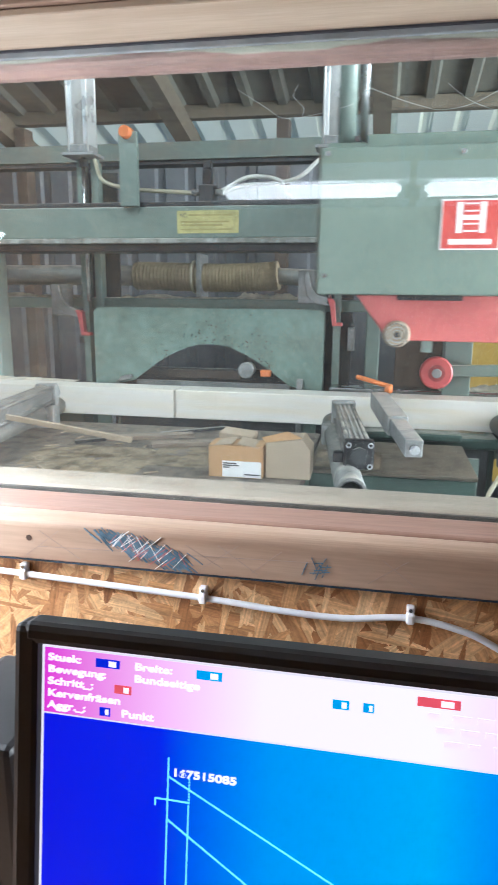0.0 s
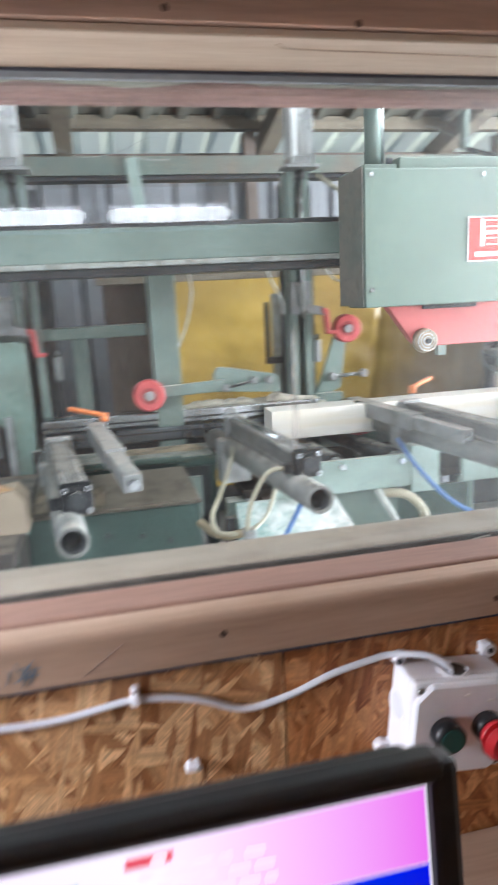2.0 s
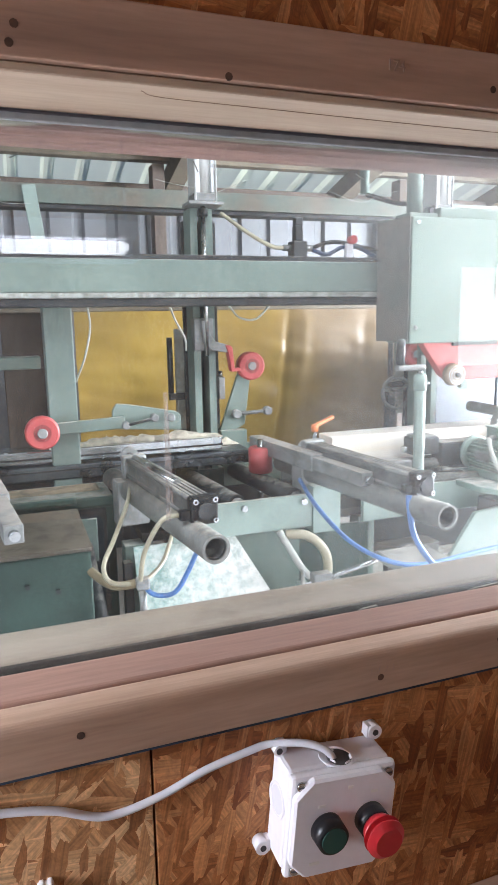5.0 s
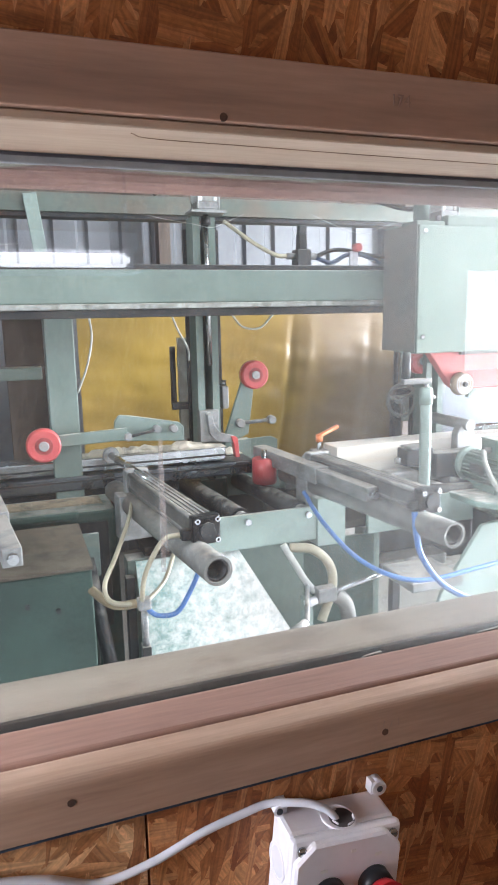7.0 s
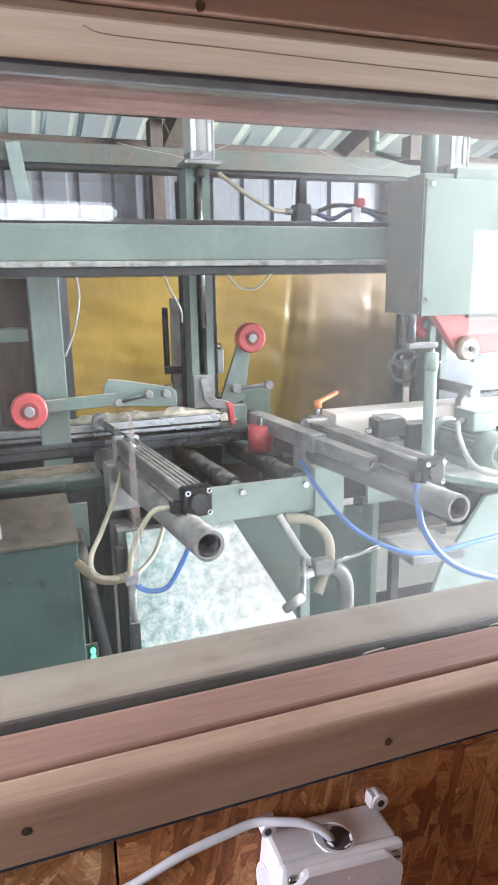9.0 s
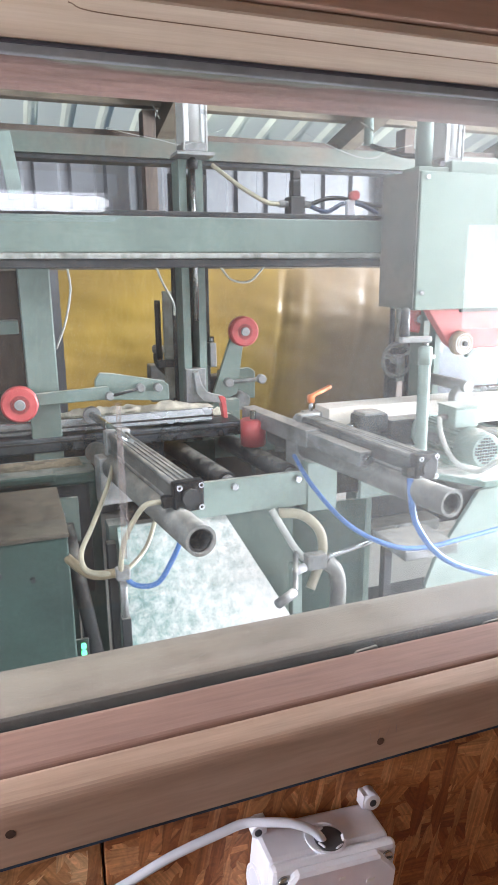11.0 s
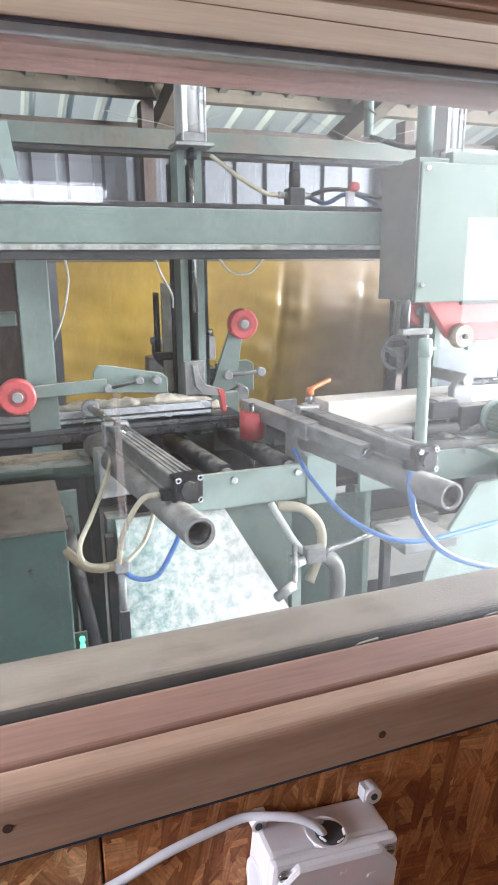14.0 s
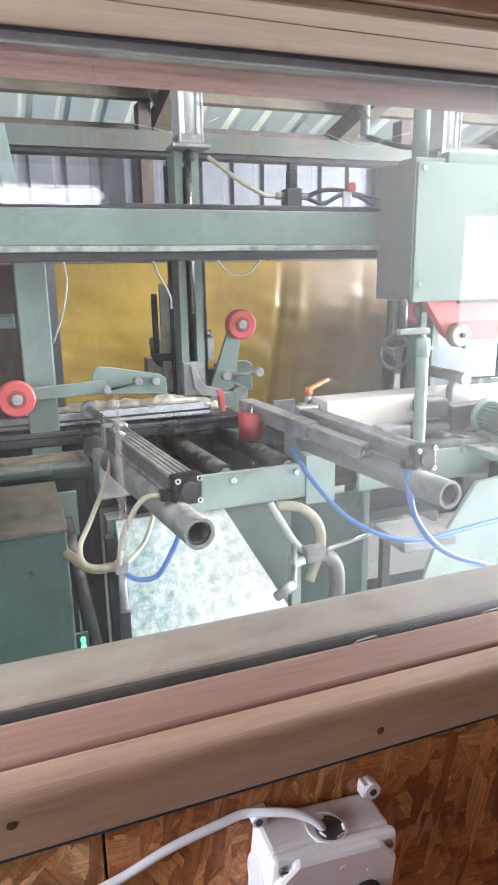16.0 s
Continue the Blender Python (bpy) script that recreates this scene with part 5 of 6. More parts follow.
bed = thing("roller_bed", (0.9, 2.0, 0.0), "pale green roller bed of the machine", "roller bed")
fr = part("front_plate", add_box(shape(), (0.50, 1.885, 0.843), (0.935, 1.900, 0.945), 0.002), GREEN_L, bed)
for x in (0.715, 0.905):
    part("bolt", add_rod(shape(), (x, 1.886, 0.925), (x, 1.872, 0.925), 0.010, 6), STEEL, fr)
part("side_plate", add_box(shape(), (0.9355, 1.88, 0.82), (1.03, 1.95, 0.968), 0.003), GREEN_L, bed)
part("rear_plate", add_box(shape(), (0.40, 2.40, 0.82), (2.8, 2.415, 0.94), 0.002), GREEN, bed)
for x in (0.50, 0.705, 0.895, 1.25, 1.50, 1.75, 2.0):
    rl = part("roller", add_rod(shape(), (x, 1.92, 0.928), (x - 0.05, 2.395, 0.928), 0.030, 28), DARK, bed)
    part("roller_end", add_rod(shape(), (x + 0.002, 1.9005, 0.928), (x, 1.93, 0.928), 0.021, 20), DULL, rl)
part("front_plate", add_box(shape(), (1.12, 1.90, 0.83), (2.8, 1.915, 0.93), 0.002), GREEN_L, bed)
part("lower_panel", add_prism(shape(), [(0.60, 0.842), (0.905, 0.842), (0.905, 0.30), (0.60, 0.30)], 1.915, 1.925, "xz"), GREEN, bed)
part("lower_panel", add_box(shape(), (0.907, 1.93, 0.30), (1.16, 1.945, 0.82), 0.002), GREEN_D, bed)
for x in (0.40, 1.15, 2.6):
    part("leg", add_box(shape(), (x - 0.03, 1.93, 0.0), (x + 0.03, 1.99, 0.84), 0.003), GREEN, bed)
# tray added under the rollers to shut out light and darken the bed
part("dark_undertray", add_box(shape(), (0.42, 1.93, 0.845), (2.7, 2.39, 0.872), 0.003), material("black_chip_dust", (0.035, 0.03, 0.027), 0.9, 0, 0.3, 30, 0.8, 90), bed, "black dusty tray added to keep the bed's inside dark")
part("black_post", add_box(shape(), (0.36, 1.90, 0.0), (0.385, 1.93, 0.80), 0.002), DARK, bed)
chute = thing("chip_chute", (0.62, 1.8, 0.0), "scratched pale chute sheet covered with chips and dust", "chute")
b = shape()
edge = ((0.39, 1.905, 0.842), (0.69, 1.905, 0.842), (0.770, 1.834, 0.69), (1.03, 1.60, 0.20), (0.39, 1.60, 0.20))
near, far = [b.verts.new(p) for p in edge], [b.verts.new((p[0], p[1] + 0.007, p[2])) for p in edge]
b.faces.new(near), b.faces.new(far[::-1])
for k in range(5):
    b.faces.new((near[k], far[k], far[(k + 1) % 5], near[(k + 1) % 5]))
part("sheet", b, CHUTE, chute)
part("support", add_box(shape(), (0.395, 1.60, 0.0), (0.885, 1.64, 0.199), 0.003), GREEN_D, chute)

# table with the cartons and the dark green gear box
table = thing("machine_table", (-0.9, 1.7, 0.0), "dark dusty steel machine table", "table")
part("top", add_box(shape(), (-2.4, 1.40, 0.925), (-0.165, 2.05, 0.958), 0.004), dusted(material("dusty_dark_steel", (0.10, 0.082, 0.07), 0.55, 0.2, 0.3, 3, 0.2), (0.36, 0.31, 0.25), 0.45), table)
part("apron", add_box(shape(), (-2.39, 1.415, 0.80), (-0.175, 1.43, 0.9248), 0.002), GREEN_D, table)
for x in (-2.2, -0.25):
    part("leg", add_box(shape(), (x - 0.05, 1.6, 0.0), (x + 0.05, 1.7, 0.9248), 0.004), GREEN_D, table)
gear = thing("gear_housing", (0.05, 1.78, 0.0), "dark green gear housing with a dusty lid", "housing")
gb = part("body", add_box(shape(), (-0.155, 1.60, 0.0), (0.243, 1.93, 0.955), 0.004), GREEN_D, gear)
part("lid", add_box(shape(), (-0.158, 1.595, 0.9555), (0.247, 1.935, 0.966), 0.003), dusted(material("brown_dusty_lid", (0.12, 0.10, 0.075), 0.7), (0.28, 0.24, 0.18), 0.4), gear)
for x, z in ((0.10, 0.89), (0.165, 0.87), (0.03, 0.83), (0.02, 0.90)):
    part("bolt", add_rod(shape(), (x, 1.601, z), (x, 1.592, z), 0.006, 6), DARK, gb)
lug = thing("bearing_bracket", (0.26, 1.98, 0.0), "green bearing bracket with a bolt", "bracket")
part("plate", add_box(shape(), (0.215, 1.95, 0.80), (0.30, 1.965, 0.925), 0.003), GREEN, lug)
part("bolt", add_rod(shape(), (0.255, 1.951, 0.885), (0.255, 1.938, 0.885), 0.009, 6), STEEL, lug)
part("post", add_box(shape(), (0.235, 1.966, 0.0), (0.28, 2.01, 0.90), 0.003), GREEN_D, lug)
part("strut", add_rod(shape(), (0.262, 1.93, 0.86), (0.36, 1.80, 0.15), 0.020, 10), DARK, lug)
led = thing("indicator_light", (0.262, 1.66, 0.63), "small green indicator light", "indicator")
part("plate", add_box(shape(), (0.2435, 1.660, 0.630), (0.275, 1.668, 0.675), 0.002), DARK, led)
for z in (0.642, 0.660):
    part("lens", add_rod(shape(), (0.262, 1.660, z), (0.262, 1.650, z), 0.0062, 16), glow("green_indicator", (0.15, 1.0, 0.45), 2.0), led)
belts = thing("belt_cover", (0.05, 2.08, 0.90), "dark green belt cover with sawdust on it", "cover")
part("cover", add_box(shape(), (-0.14, 2.02, 0.935), (0.36, 2.20, 0.972), 0.010), GREEN_D, belts)
part("cover_end", add_box(shape(), (-0.14, 1.96, 0.9665), (0.25, 2.02, 0.992), 0.008), GREEN_D, belts)
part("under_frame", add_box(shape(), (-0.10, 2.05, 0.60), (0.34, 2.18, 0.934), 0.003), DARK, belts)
heap("sawdust", 0.06, 0.33, 2.09, 2.18, 0.973, 0.010, 6.0, "thin sawdust on the belt cover", FLOUR)

c1 = thing("carton", (-0.32, 1.54, 0.958), "brown cardboard carton with a white label", "carton", "cartons")
bx = part("box", add_box(shape(), (-0.387, 1.500, 0.958), (-0.256, 1.575, 1.036), 0.002), CARD, c1)
for zz in ((-0.386, -0.330, -25), (-0.262, -0.318, 25)):
    part("flap", add_box(shape(), (min(zz[:2]), 1.50, 1.036), (max(zz[:2]), 1.575, 1.038), 0, pose(0, 0, 0, 0, zz[2] * 0.3, 0)), CARD_P, c1)
lb = part("label", add_box(shape(), (-0.353, 1.4985, 0.960), (-0.259, 1.4996, 0.999)), PAPER, bx, "white label with dark print")
for k, (xa, xb, z) in enumerate(((-0.351, -0.318, 0.992), (-0.351, -0.312, 0.987), (-0.351, -0.335, 0.982), (-0.300, -0.262, 0.966))):
    part("text_bar", add_box(shape(), (xa, 1.4980, z), (xb, 1.4984, z + 0.003)), INK, lb)
c2 = thing("carton", (-0.20, 1.53, 0.958), "pale cardboard carton with an open bent lid", "carton", "cartons")
part("box", add_prism(shape(), [(-0.252, 0.958), (-0.145, 0.958), (-0.145, 1.030), (-0.166, 1.056), (-0.252, 1.042)], 1.515, 1.60, "xz", 0.0015), CARD_P, c2)
part("flap", add_prism(shape(), [(-0.252, 1.043), (-0.166, 1.057), (-0.20, 1.072), (-0.262, 1.055)], 1.52, 1.524, "xz"), CARD, c2)
off = thing("wood_offcut", (-0.34, 1.62, 0.958), "pale wooden offcut standing behind the carton", "offcut")
part("block", add_box(shape(), (-0.385, 1.585, 0.958), (-0.30, 1.66, 1.045), 0.002, pose(0, 0, 0, 0, 6, 0)), CARD_P, off)
heap("sawdust", -0.92, -0.56, 1.46, 1.74, 0.9575, 0.010, 11.0, "yellowish sawdust swept over the machine table", FLOUR)
heap("sawdust", -0.60, -0.40, 1.56, 1.80, 0.9575, 0.006, 12.0, "thin pale sawdust patch on the machine table", FLOUR)
heap("sawdust", -0.15, 0.02, 1.62, 1.80, 0.9665, 0.010, 14.0, "sawdust lying on the housing lid", FLOUR)
random.seed(21)
for k in range(26):
    cx, cy, ln = random.uniform(-1.0, -0.2), random.uniform(1.46, 1.98), random.uniform(0.012, 0.045)
    b = add_box(shape(), (-ln / 2, -0.002, 0), (ln / 2, 0.002, 0.003), 0, pose(0, 0, 0, 0, 0, random.uniform(0, 180)))
    bmesh.ops.translate(b, vec=(cx, cy, 0.9582), verts=b.verts)
    solo("wood_chip", b, CARD_P, "thin pale wood chip on the machine table", "chip", group="wood chips")
for xa, ya, ln, ang in ((-0.66, 1.86, 0.26, 24), (-0.52, 1.80, 0.22, 22)):
    b = add_box(shape(), (-ln / 2, -0.02, 0), (ln / 2, 0.02, 0.012), 0.001, pose(0, 0, 0, 0, 0, ang))
    bmesh.ops.translate(b, vec=(xa, ya, 0.9585), verts=b.verts)
    solo("wood_offcut", b, WOOD_G, "flat weathered offcut strip lying on the table", "offcut")
stick = thing("wood_stick", (-0.80, 1.62, 0.96), "thin pale wooden stick lying over the clamp", "stick")
part("stick", add_box(shape(), (-1.02, 1.600, 1.030), (-0.62, 1.612, 1.044), 0.001, pose(0, 0, 0, 0, 7.5, 0)), CARD_P, stick)
bl = thing("black_bar", (-0.6, 1.9, 0.958), "dark flat steel bar lying across the table", "bar")
part("bar", add_box(shape(), (-0.90, 1.885, 0.959), (-0.42, 1.905, 0.968), 0.001, pose(0, 0, 0, 0, 0, 38)), DARK, bl)


# ---------------------------------------------------------------- side clamps: cylinder over a guide tube
def clamp(x, lab):
    """A side clamp that reaches from the operator's side to the timber; x is its near end."""
    t = thing("side_clamp", (x, 1.45, 0.95), lab, "clamp", "side clamps")
    s = -0.12
    lean = pose(x, 1.45, 1.063, 0, 0, math.degrees(-math.atan(s))) @ pose(-x, -1.45, -1.063)
    def put(name, b_, mat, parent, label=""):
        bmesh.ops.transform(b_, matrix=lean, verts=b_.verts)
        return part(name, b_, mat, parent, label)
    b_ = add_box(shape(), (x - 0.024, 1.478, 1.040), (x + 0.024, 1.95, 1.086), 0.006)
    for dx in (-0.024, 0.024):
        for dz in (-0.023, 0.023):
            add_rod(b_, (x + dx * 0.9, 1.478, 1.063 + dz * 0.9), (x + dx * 0.9, 1.95, 1.063 + dz * 0.9), 0.0065, 10)
    barrel = put("barrel", b_, BARREL, t, "dull grooved aluminium barrel")
    for dx in (-0.012, 0.0, 0.012):
        put("barrel_ridge", add_box(shape(), (x + dx - 0.0028, 1.479, 1.0855), (x + dx + 0.0028, 1.949, 1.0895), 0.0012), DULL, barrel)
    e = put("end_block", add_box(shape(), (x - 0.032, 1.45, 1.031), (x + 0.032, 1.478, 1.095), 0.005), BLACK, t, "black end block with four screws")
    put("end_boss", add_rod(shape(), (x, 1.4495, 1.063), (x, 1.442, 1.063), 0.019, 8), DARK, e)
    for dx in (-0.023, 0.023):
        for dz in (-0.023, 0.023):
            put("screw", add_pipe(shape(), (x + dx, 1.4505, 1.063 + dz), (x + dx, 1.4445, 1.063 + dz), 0.0062, 0.003, 14), STEEL, e)
    put("head_block", add_box(shape(), (x - 0.034, 1.95, 1.029), (x + 0.034, 1.98, 1.097), 0.005), DULL, t)
    put("port", add_box(shape(), (x - 0.055, 1.455, 1.045), (x - 0.0325, 1.475, 1.068), 0.003), BLACK, t)
    tube = put("guide_tube", add_pipe(shape(), (x - 0.022, 1.345, 1.012), (x - 0.022, 2.12, 1.000), 0.031, 0.006, 32), GREYTUBE, t, "grey dusty steel guide tube")
    put("tube_lining", add_pipe(shape(), (x - 0.022, 1.352, 1.012), (x - 0.022, 1.50, 1.010), 0.0245, 0.004, 28), DARK, tube)
    put("tube_plug", add_rod(shape(), (x - 0.022, 1.50, 1.010), (x - 0.022, 1.51, 1.010), 0.0205, 24), BLACK, tube)
    put("tube_holder", add_box(shape(), (x - 0.06, 1.93, 0.90), (x + 0.03, 1.99, 1.030), 0.005), DULL, t)
    rod = put("rod", add_rod(shape(), (x, 1.62, 1.063), (x, 2.00, 1.063), 0.011, 18), STEEL, t, "steel piston rod with a round pad")
    put("pad", add_rod(shape(), (x, 2.00, 1.063), (x, 2.015, 1.063), 0.026, 24, None, 0.003), DULL, rod)
    return t, rod


clamp_a, rod_a = clamp(0.474, "dusty aluminium side clamp over a grey guide tube, with hoses")
clamp_b, rod_b = clamp(1.032, "dusty side clamp over a grey guide tube, with blue hoses")
clamp_c, rod_c = clamp(-0.035, "dusty aluminium side clamp over a grey guide tube")
clamp_d, rod_d = clamp(-0.98, "dusty aluminium side clamp on the table")
clamp_c.location = (-0.030, 1.39, 0.943)


def square_arm(x, y, z, lab):
    """A square bar with an end screw, over the bed, its orange lever at the far end."""
    t = thing("square_stop", (x, y, z), lab, "stop", "square stops")
    lean = pose(x, y, z, 0, 0, math.degrees(math.atan(0.12))) @ pose(-x, -y, -z)
    def put(name, b_, mat, parent, label=""):
        bmesh.ops.transform(b_, matrix=lean, verts=b_.verts)
        return part(name, b_, mat, parent, label)
    put("bar", add_box(shape(), (x - 0.019, y, z - 0.019), (x + 0.019, y + 0.27, z + 0.019), 0.003), DULL, t)
    put("sleeve", add_box(shape(), (x - 0.025, y + 0.24, z - 0.025), (x + 0.025, y + 0.64, z + 0.025), 0.004), DULL, t)
    put("end_screw", add_rod(shape(), (x, y - 0.014, z), (x, y, z), 0.011, 8), STEEL, t)
    return t


arm_b = square_arm(0.965, 1.61, 1.048, "dusty square stop arm with a red roller")
arm_c = square_arm(0.083, 1.41, 1.072, "dusty square stop arm with an orange clamping lever")


def lever(x, y, z, ang, length):
    t = thing("clamping_lever", (x, y, z), "orange plastic clamping lever on a steel stud", "lever", "clamping levers")
    part("stud", add_rod(shape(), (x, y, z - 0.028), (x, y, z + 0.002), 0.007, 12), STEEL, t)
    part("hub", add_rod(shape(), (x, y, z), (x, y, z + 0.026), 0.013, 18, 0.012, 0.002), ORANGE, t)
    b_ = add_box(shape(), (0.0, -0.008, -0.007), (length, 0.008, 0.007), 0.005)
    bmesh.ops.transform(b_, matrix=pose(x, y, z + 0.020) @ pose(0, 0, 0, 0, -14, ang), verts=b_.verts)
    part("handle", b_, ORANGE, t)
    return t


lever(1.085, 2.18, 1.080, 20, 0.095)
lever(0.035, 2.08, 1.090, 172, 0.105)
stud = thing("lever_base", (1.085, 2.18, 1.02), "grey clamping block under the orange lever", "block")
part("block", add_box(shape(), (1.06, 2.15, 0.96), (1.115, 2.21, 1.0515), 0.004), DULL, stud)
part("foot", add_box(shape(), (1.065, 2.155, 0.0), (1.11, 2.205, 0.96), 0.003), DARK, stud)
can = thing("stop_roller", (0.86, 2.10, 0.0), "red plastic stop roller under the arm's end", "roller")
part("roller", add_rod(shape(), (0.868, 2.145, 0.965), (0.868, 2.145, 1.050), 0.040, 32, None, 0.004), RED, can)
part("axle", add_rod(shape(), (0.868, 2.145, 0.60), (0.868, 2.145, 1.075), 0.010, 14), STEEL, can)


# red press rollers
def press_roller(x, y, z, name_label):
    t = thing("press_roller", (x, y, z), name_label, "roller", "press rollers")
    b_ = add_rod(shape(), (x, y - 0.020, z), (x, y + 0.020, z), 0.050, 40, None, 0.005)
    w = part("wheel", b_, RED, t)
    part("recess", add_rod(shape(), (x, y - 0.0212, z), (x, y - 0.0200, z), 0.026, 28), material("worn_red_plastic", (0.30, 0.06, 0.06), 0.5), w)
    part("axle", add_rod(shape(), (x, y - 0.027, z), (x, y + 0.03, z), 0.015, 20, None, 0.002), DULL, w)
    return t


pr = press_roller(0.179, 2.16, 1.147, "red press roller on a green swing arm")
part("swing_arm", add_prism(shape(), [(0.16, 1.130), (0.16, 1.165), (0.43, 1.176), (0.43, 1.138)], 2.185, 2.20, "xz", 0.002), GREEN, pr)
sp = part("bracket", add_prism(shape(), [(0.39, 1.135), (0.395, 1.195), (0.41, 1.215), (0.44, 1.212), (0.60, 1.180), (0.615, 1.165), (0.615, 1.118)], 2.202, 2.215, "xz", 0.002), GREEN, pr)
for x, z in ((0.432, 1.147), (0.525, 1.165), (0.578, 1.163)):
    part("bolt", add_rod(shape(), (x, 2.202, z), (x, 2.175, z), 0.013, 14, None, 0.003), DULL, sp)
part("tie", add_rod(shape(), (0.432, 2.182, 1.147), (0.525, 2.182, 1.165), 0.005, 10), DARK, sp)
press_roller(1.60, 2.36, 1.325, "red press roller beside the far guide column")
hook(1.66, 1.26)
pr2 = press_roller(0.915, 2.36, 1.305, "red press roller on an upright green lever")
part("upright", add_prism(shape(), [(0.885, 1.30), (0.925, 1.27), (0.900, 1.09), (0.835, 1.06), (0.80, 1.06)], 2.385, 2.40, "xz", 0.002), GREEN, pr2)
part("cross_rod", add_rod(shape(), (0.865, 2.375, 1.132), (0.985, 2.375, 1.137), 0.007, 12), DULL, pr2)
for x, z in ((0.865, 1.132), (0.985, 1.137)):
    part("rod_end", add_rod(shape(), (x, 2.36, z), (x, 2.39, z), 0.016, 18, None, 0.003), DULL, pr2)
part("mount", add_box(shape(), (0.80, 2.36, 0.80), (0.90, 2.40, 1.075), 0.004), GREEN, pr2)

# crank post by the right-hand clamp
crank = thing("crank_post", (1.08, 1.55, 1.03), "pale green crank post with a grey hand crank", "crank")
part("tube", add_rod(shape(), (1.080, 1.55, 1.04), (1.078, 1.55, 1.315), 0.0145, 24, None, 0.002), GREEN_L, crank)
part("collar", add_rod(shape(), (1.0785, 1.55, 1.280), (1.078, 1.55, 1.325), 0.0165, 24, None, 0.003), GREEN_L, crank)
part("pin", add_rod(shape(), (1.078, 1.55, 1.322), (1.078, 1.55, 1.336), 0.006, 12), STEEL, crank)
part("crank_arm", add_box(shape(), (1.008, 1.541, 1.335), (1.090, 1.559, 1.349), 0.004), DULL, crank)
part("grip", add_rod(shape(), (1.018, 1.55, 1.349), (1.020, 1.55, 1.415), 0.0115, 20, 0.010, 0.003), DARK, crank)
part("foot", add_box(shape(), (1.036, 1.532, 1.028), (1.098, 1.568, 1.046), 0.003), GREEN, crank)
part("side_nut", add_rod(shape(), (1.094, 1.55, 1.300), (1.102, 1.55, 1.300), 0.006, 8), STEEL, crank)

# hoses
for pts, mat, r, lab in (
    ([(0.421, 1.465, 1.056), (0.38, 1.46, 1.05), (0.345, 1.48, 0.98), (0.335, 1.49, 0.92), (0.338, 1.50, 0.905)], HOSE_Y, 0.0055, "yellowed air hose hanging from the clamp"),
    ([(0.40, 1.95, 1.03), (0.36, 1.78, 1.01), (0.30, 1.62, 0.97), (0.265, 1.56, 0.93), (0.275, 1.53, 0.90), (0.33, 1.51, 0.895)], HOSE_Y, 0.0055, "yellowed air hose looping from the clamp's head"),
    ([(0.34, 1.50, 0.898), (0.395, 1.55, 0.92), (0.43, 1.60, 0.96), (0.46, 1.66, 1.0)], HOSE_Y, 0.0050, "yellowed air hose loop"),
    ([(0.338, 1.505, 0.895), (0.365, 1.49, 0.872), (0.405, 1.47, 0.880), (0.435, 1.46, 0.93), (0.455, 1.45, 0.98)], HOSE_B, 0.0055, "blue air hose loop under the clamp"),
    ([(0.338, 1.505, 0.900), (0.28, 1.55, 0.885), (0.23, 1.62, 0.91)], HOSE_K, 0.010, "brown air hose to the housing"),
    ([(0.99, 1.455, 1.04), (0.985, 1.44, 1.00), (0.995, 1.43, 0.94), (1.03, 1.41, 0.88), (1.09, 1.40, 0.835), (1.20, 1.40, 0.79)], HOSE_B, 0.0075, "blue air hose hanging from the clamp's port"),
    ([(0.90, 1.90, 0.99), (0.91, 1.80, 0.93), (0.95, 1.68, 0.86), (1.02, 1.60, 0.82), (1.12, 1.58, 0.80), (1.30, 1.60, 0.80), (1.60, 1.65, 0.80)], HOSE_B, 0.0065, "dusty blue air hose sagging below the bed"),
    ([(0.835, 1.86, 0.838), (0.90, 1.84, 0.83), (0.95, 1.83, 0.78), (0.955, 1.82, 0.71), (0.91, 1.80, 0.62)], HOSE_Y, 0.014, "yellowed thick hose curving below the bed"),
    ([(0.815, 1.86, 0.85), (0.84, 1.84, 0.80), (0.865, 1.82, 0.75), (0.89, 1.80, 0.715)], HOSE_W, 0.010, "white dusty hose on the valve block"),
    ([(0.95, 1.80, 0.70), (0.99, 1.80, 0.66), (1.0, 1.80, 0.58), (0.98, 1.80, 0.45)], GREYTUBE, 0.022, "grey ribbed hose behind the valve rod"),
):
    solo("air_hose", add_hose(shape(), pts, r, 12, 12, 0.06 if r > 0.02 else 0.0), mat, lab, "hose", group="air hoses")
tee = thing("hose_tee", (0.338, 1.503, 0.885), "grey tee fitting that joins the air hoses", "fitting")
part("body", add_box(shape(), (0.325, 1.49, 0.885), (0.355, 1.515, 0.912), 0.005), DULL, tee)
part("stem", add_rod(shape(), (0.34, 1.503, 0.80), (0.34, 1.503, 0.888), 0.008, 12), DULL, tee)
part("stand", add_box(shape(), (0.33, 1.49, 0.0), (0.35, 1.52, 0.80), 0.002), DARK, tee)
vr = thing("valve_rod", (1.0, 1.78, 0.70), "grey valve block with a long threaded rod", "valve")
part("block", add_box(shape(), (0.885, 1.765, 0.690), (0.945, 1.80, 0.735), 0.005), DULL, vr)
part("rod", add_rod(shape(), (0.945, 1.782, 0.715), (1.20, 1.80, 0.755), 0.008, 12), STEEL, vr)
part("rod_head", add_rod(shape(), (1.195, 1.80, 0.754), (1.235, 1.803, 0.760), 0.016, 16, None, 0.003), DULL, vr)
part("elbow", add_rod(shape(), (0.885, 1.78, 0.70), (0.85, 1.78, 0.69), 0.012, 12), WHITE, vr)
part("post", add_box(shape(), (0.855, 1.80, 0.0), (0.885, 1.83, 0.70), 0.003), GREEN_L, vr)
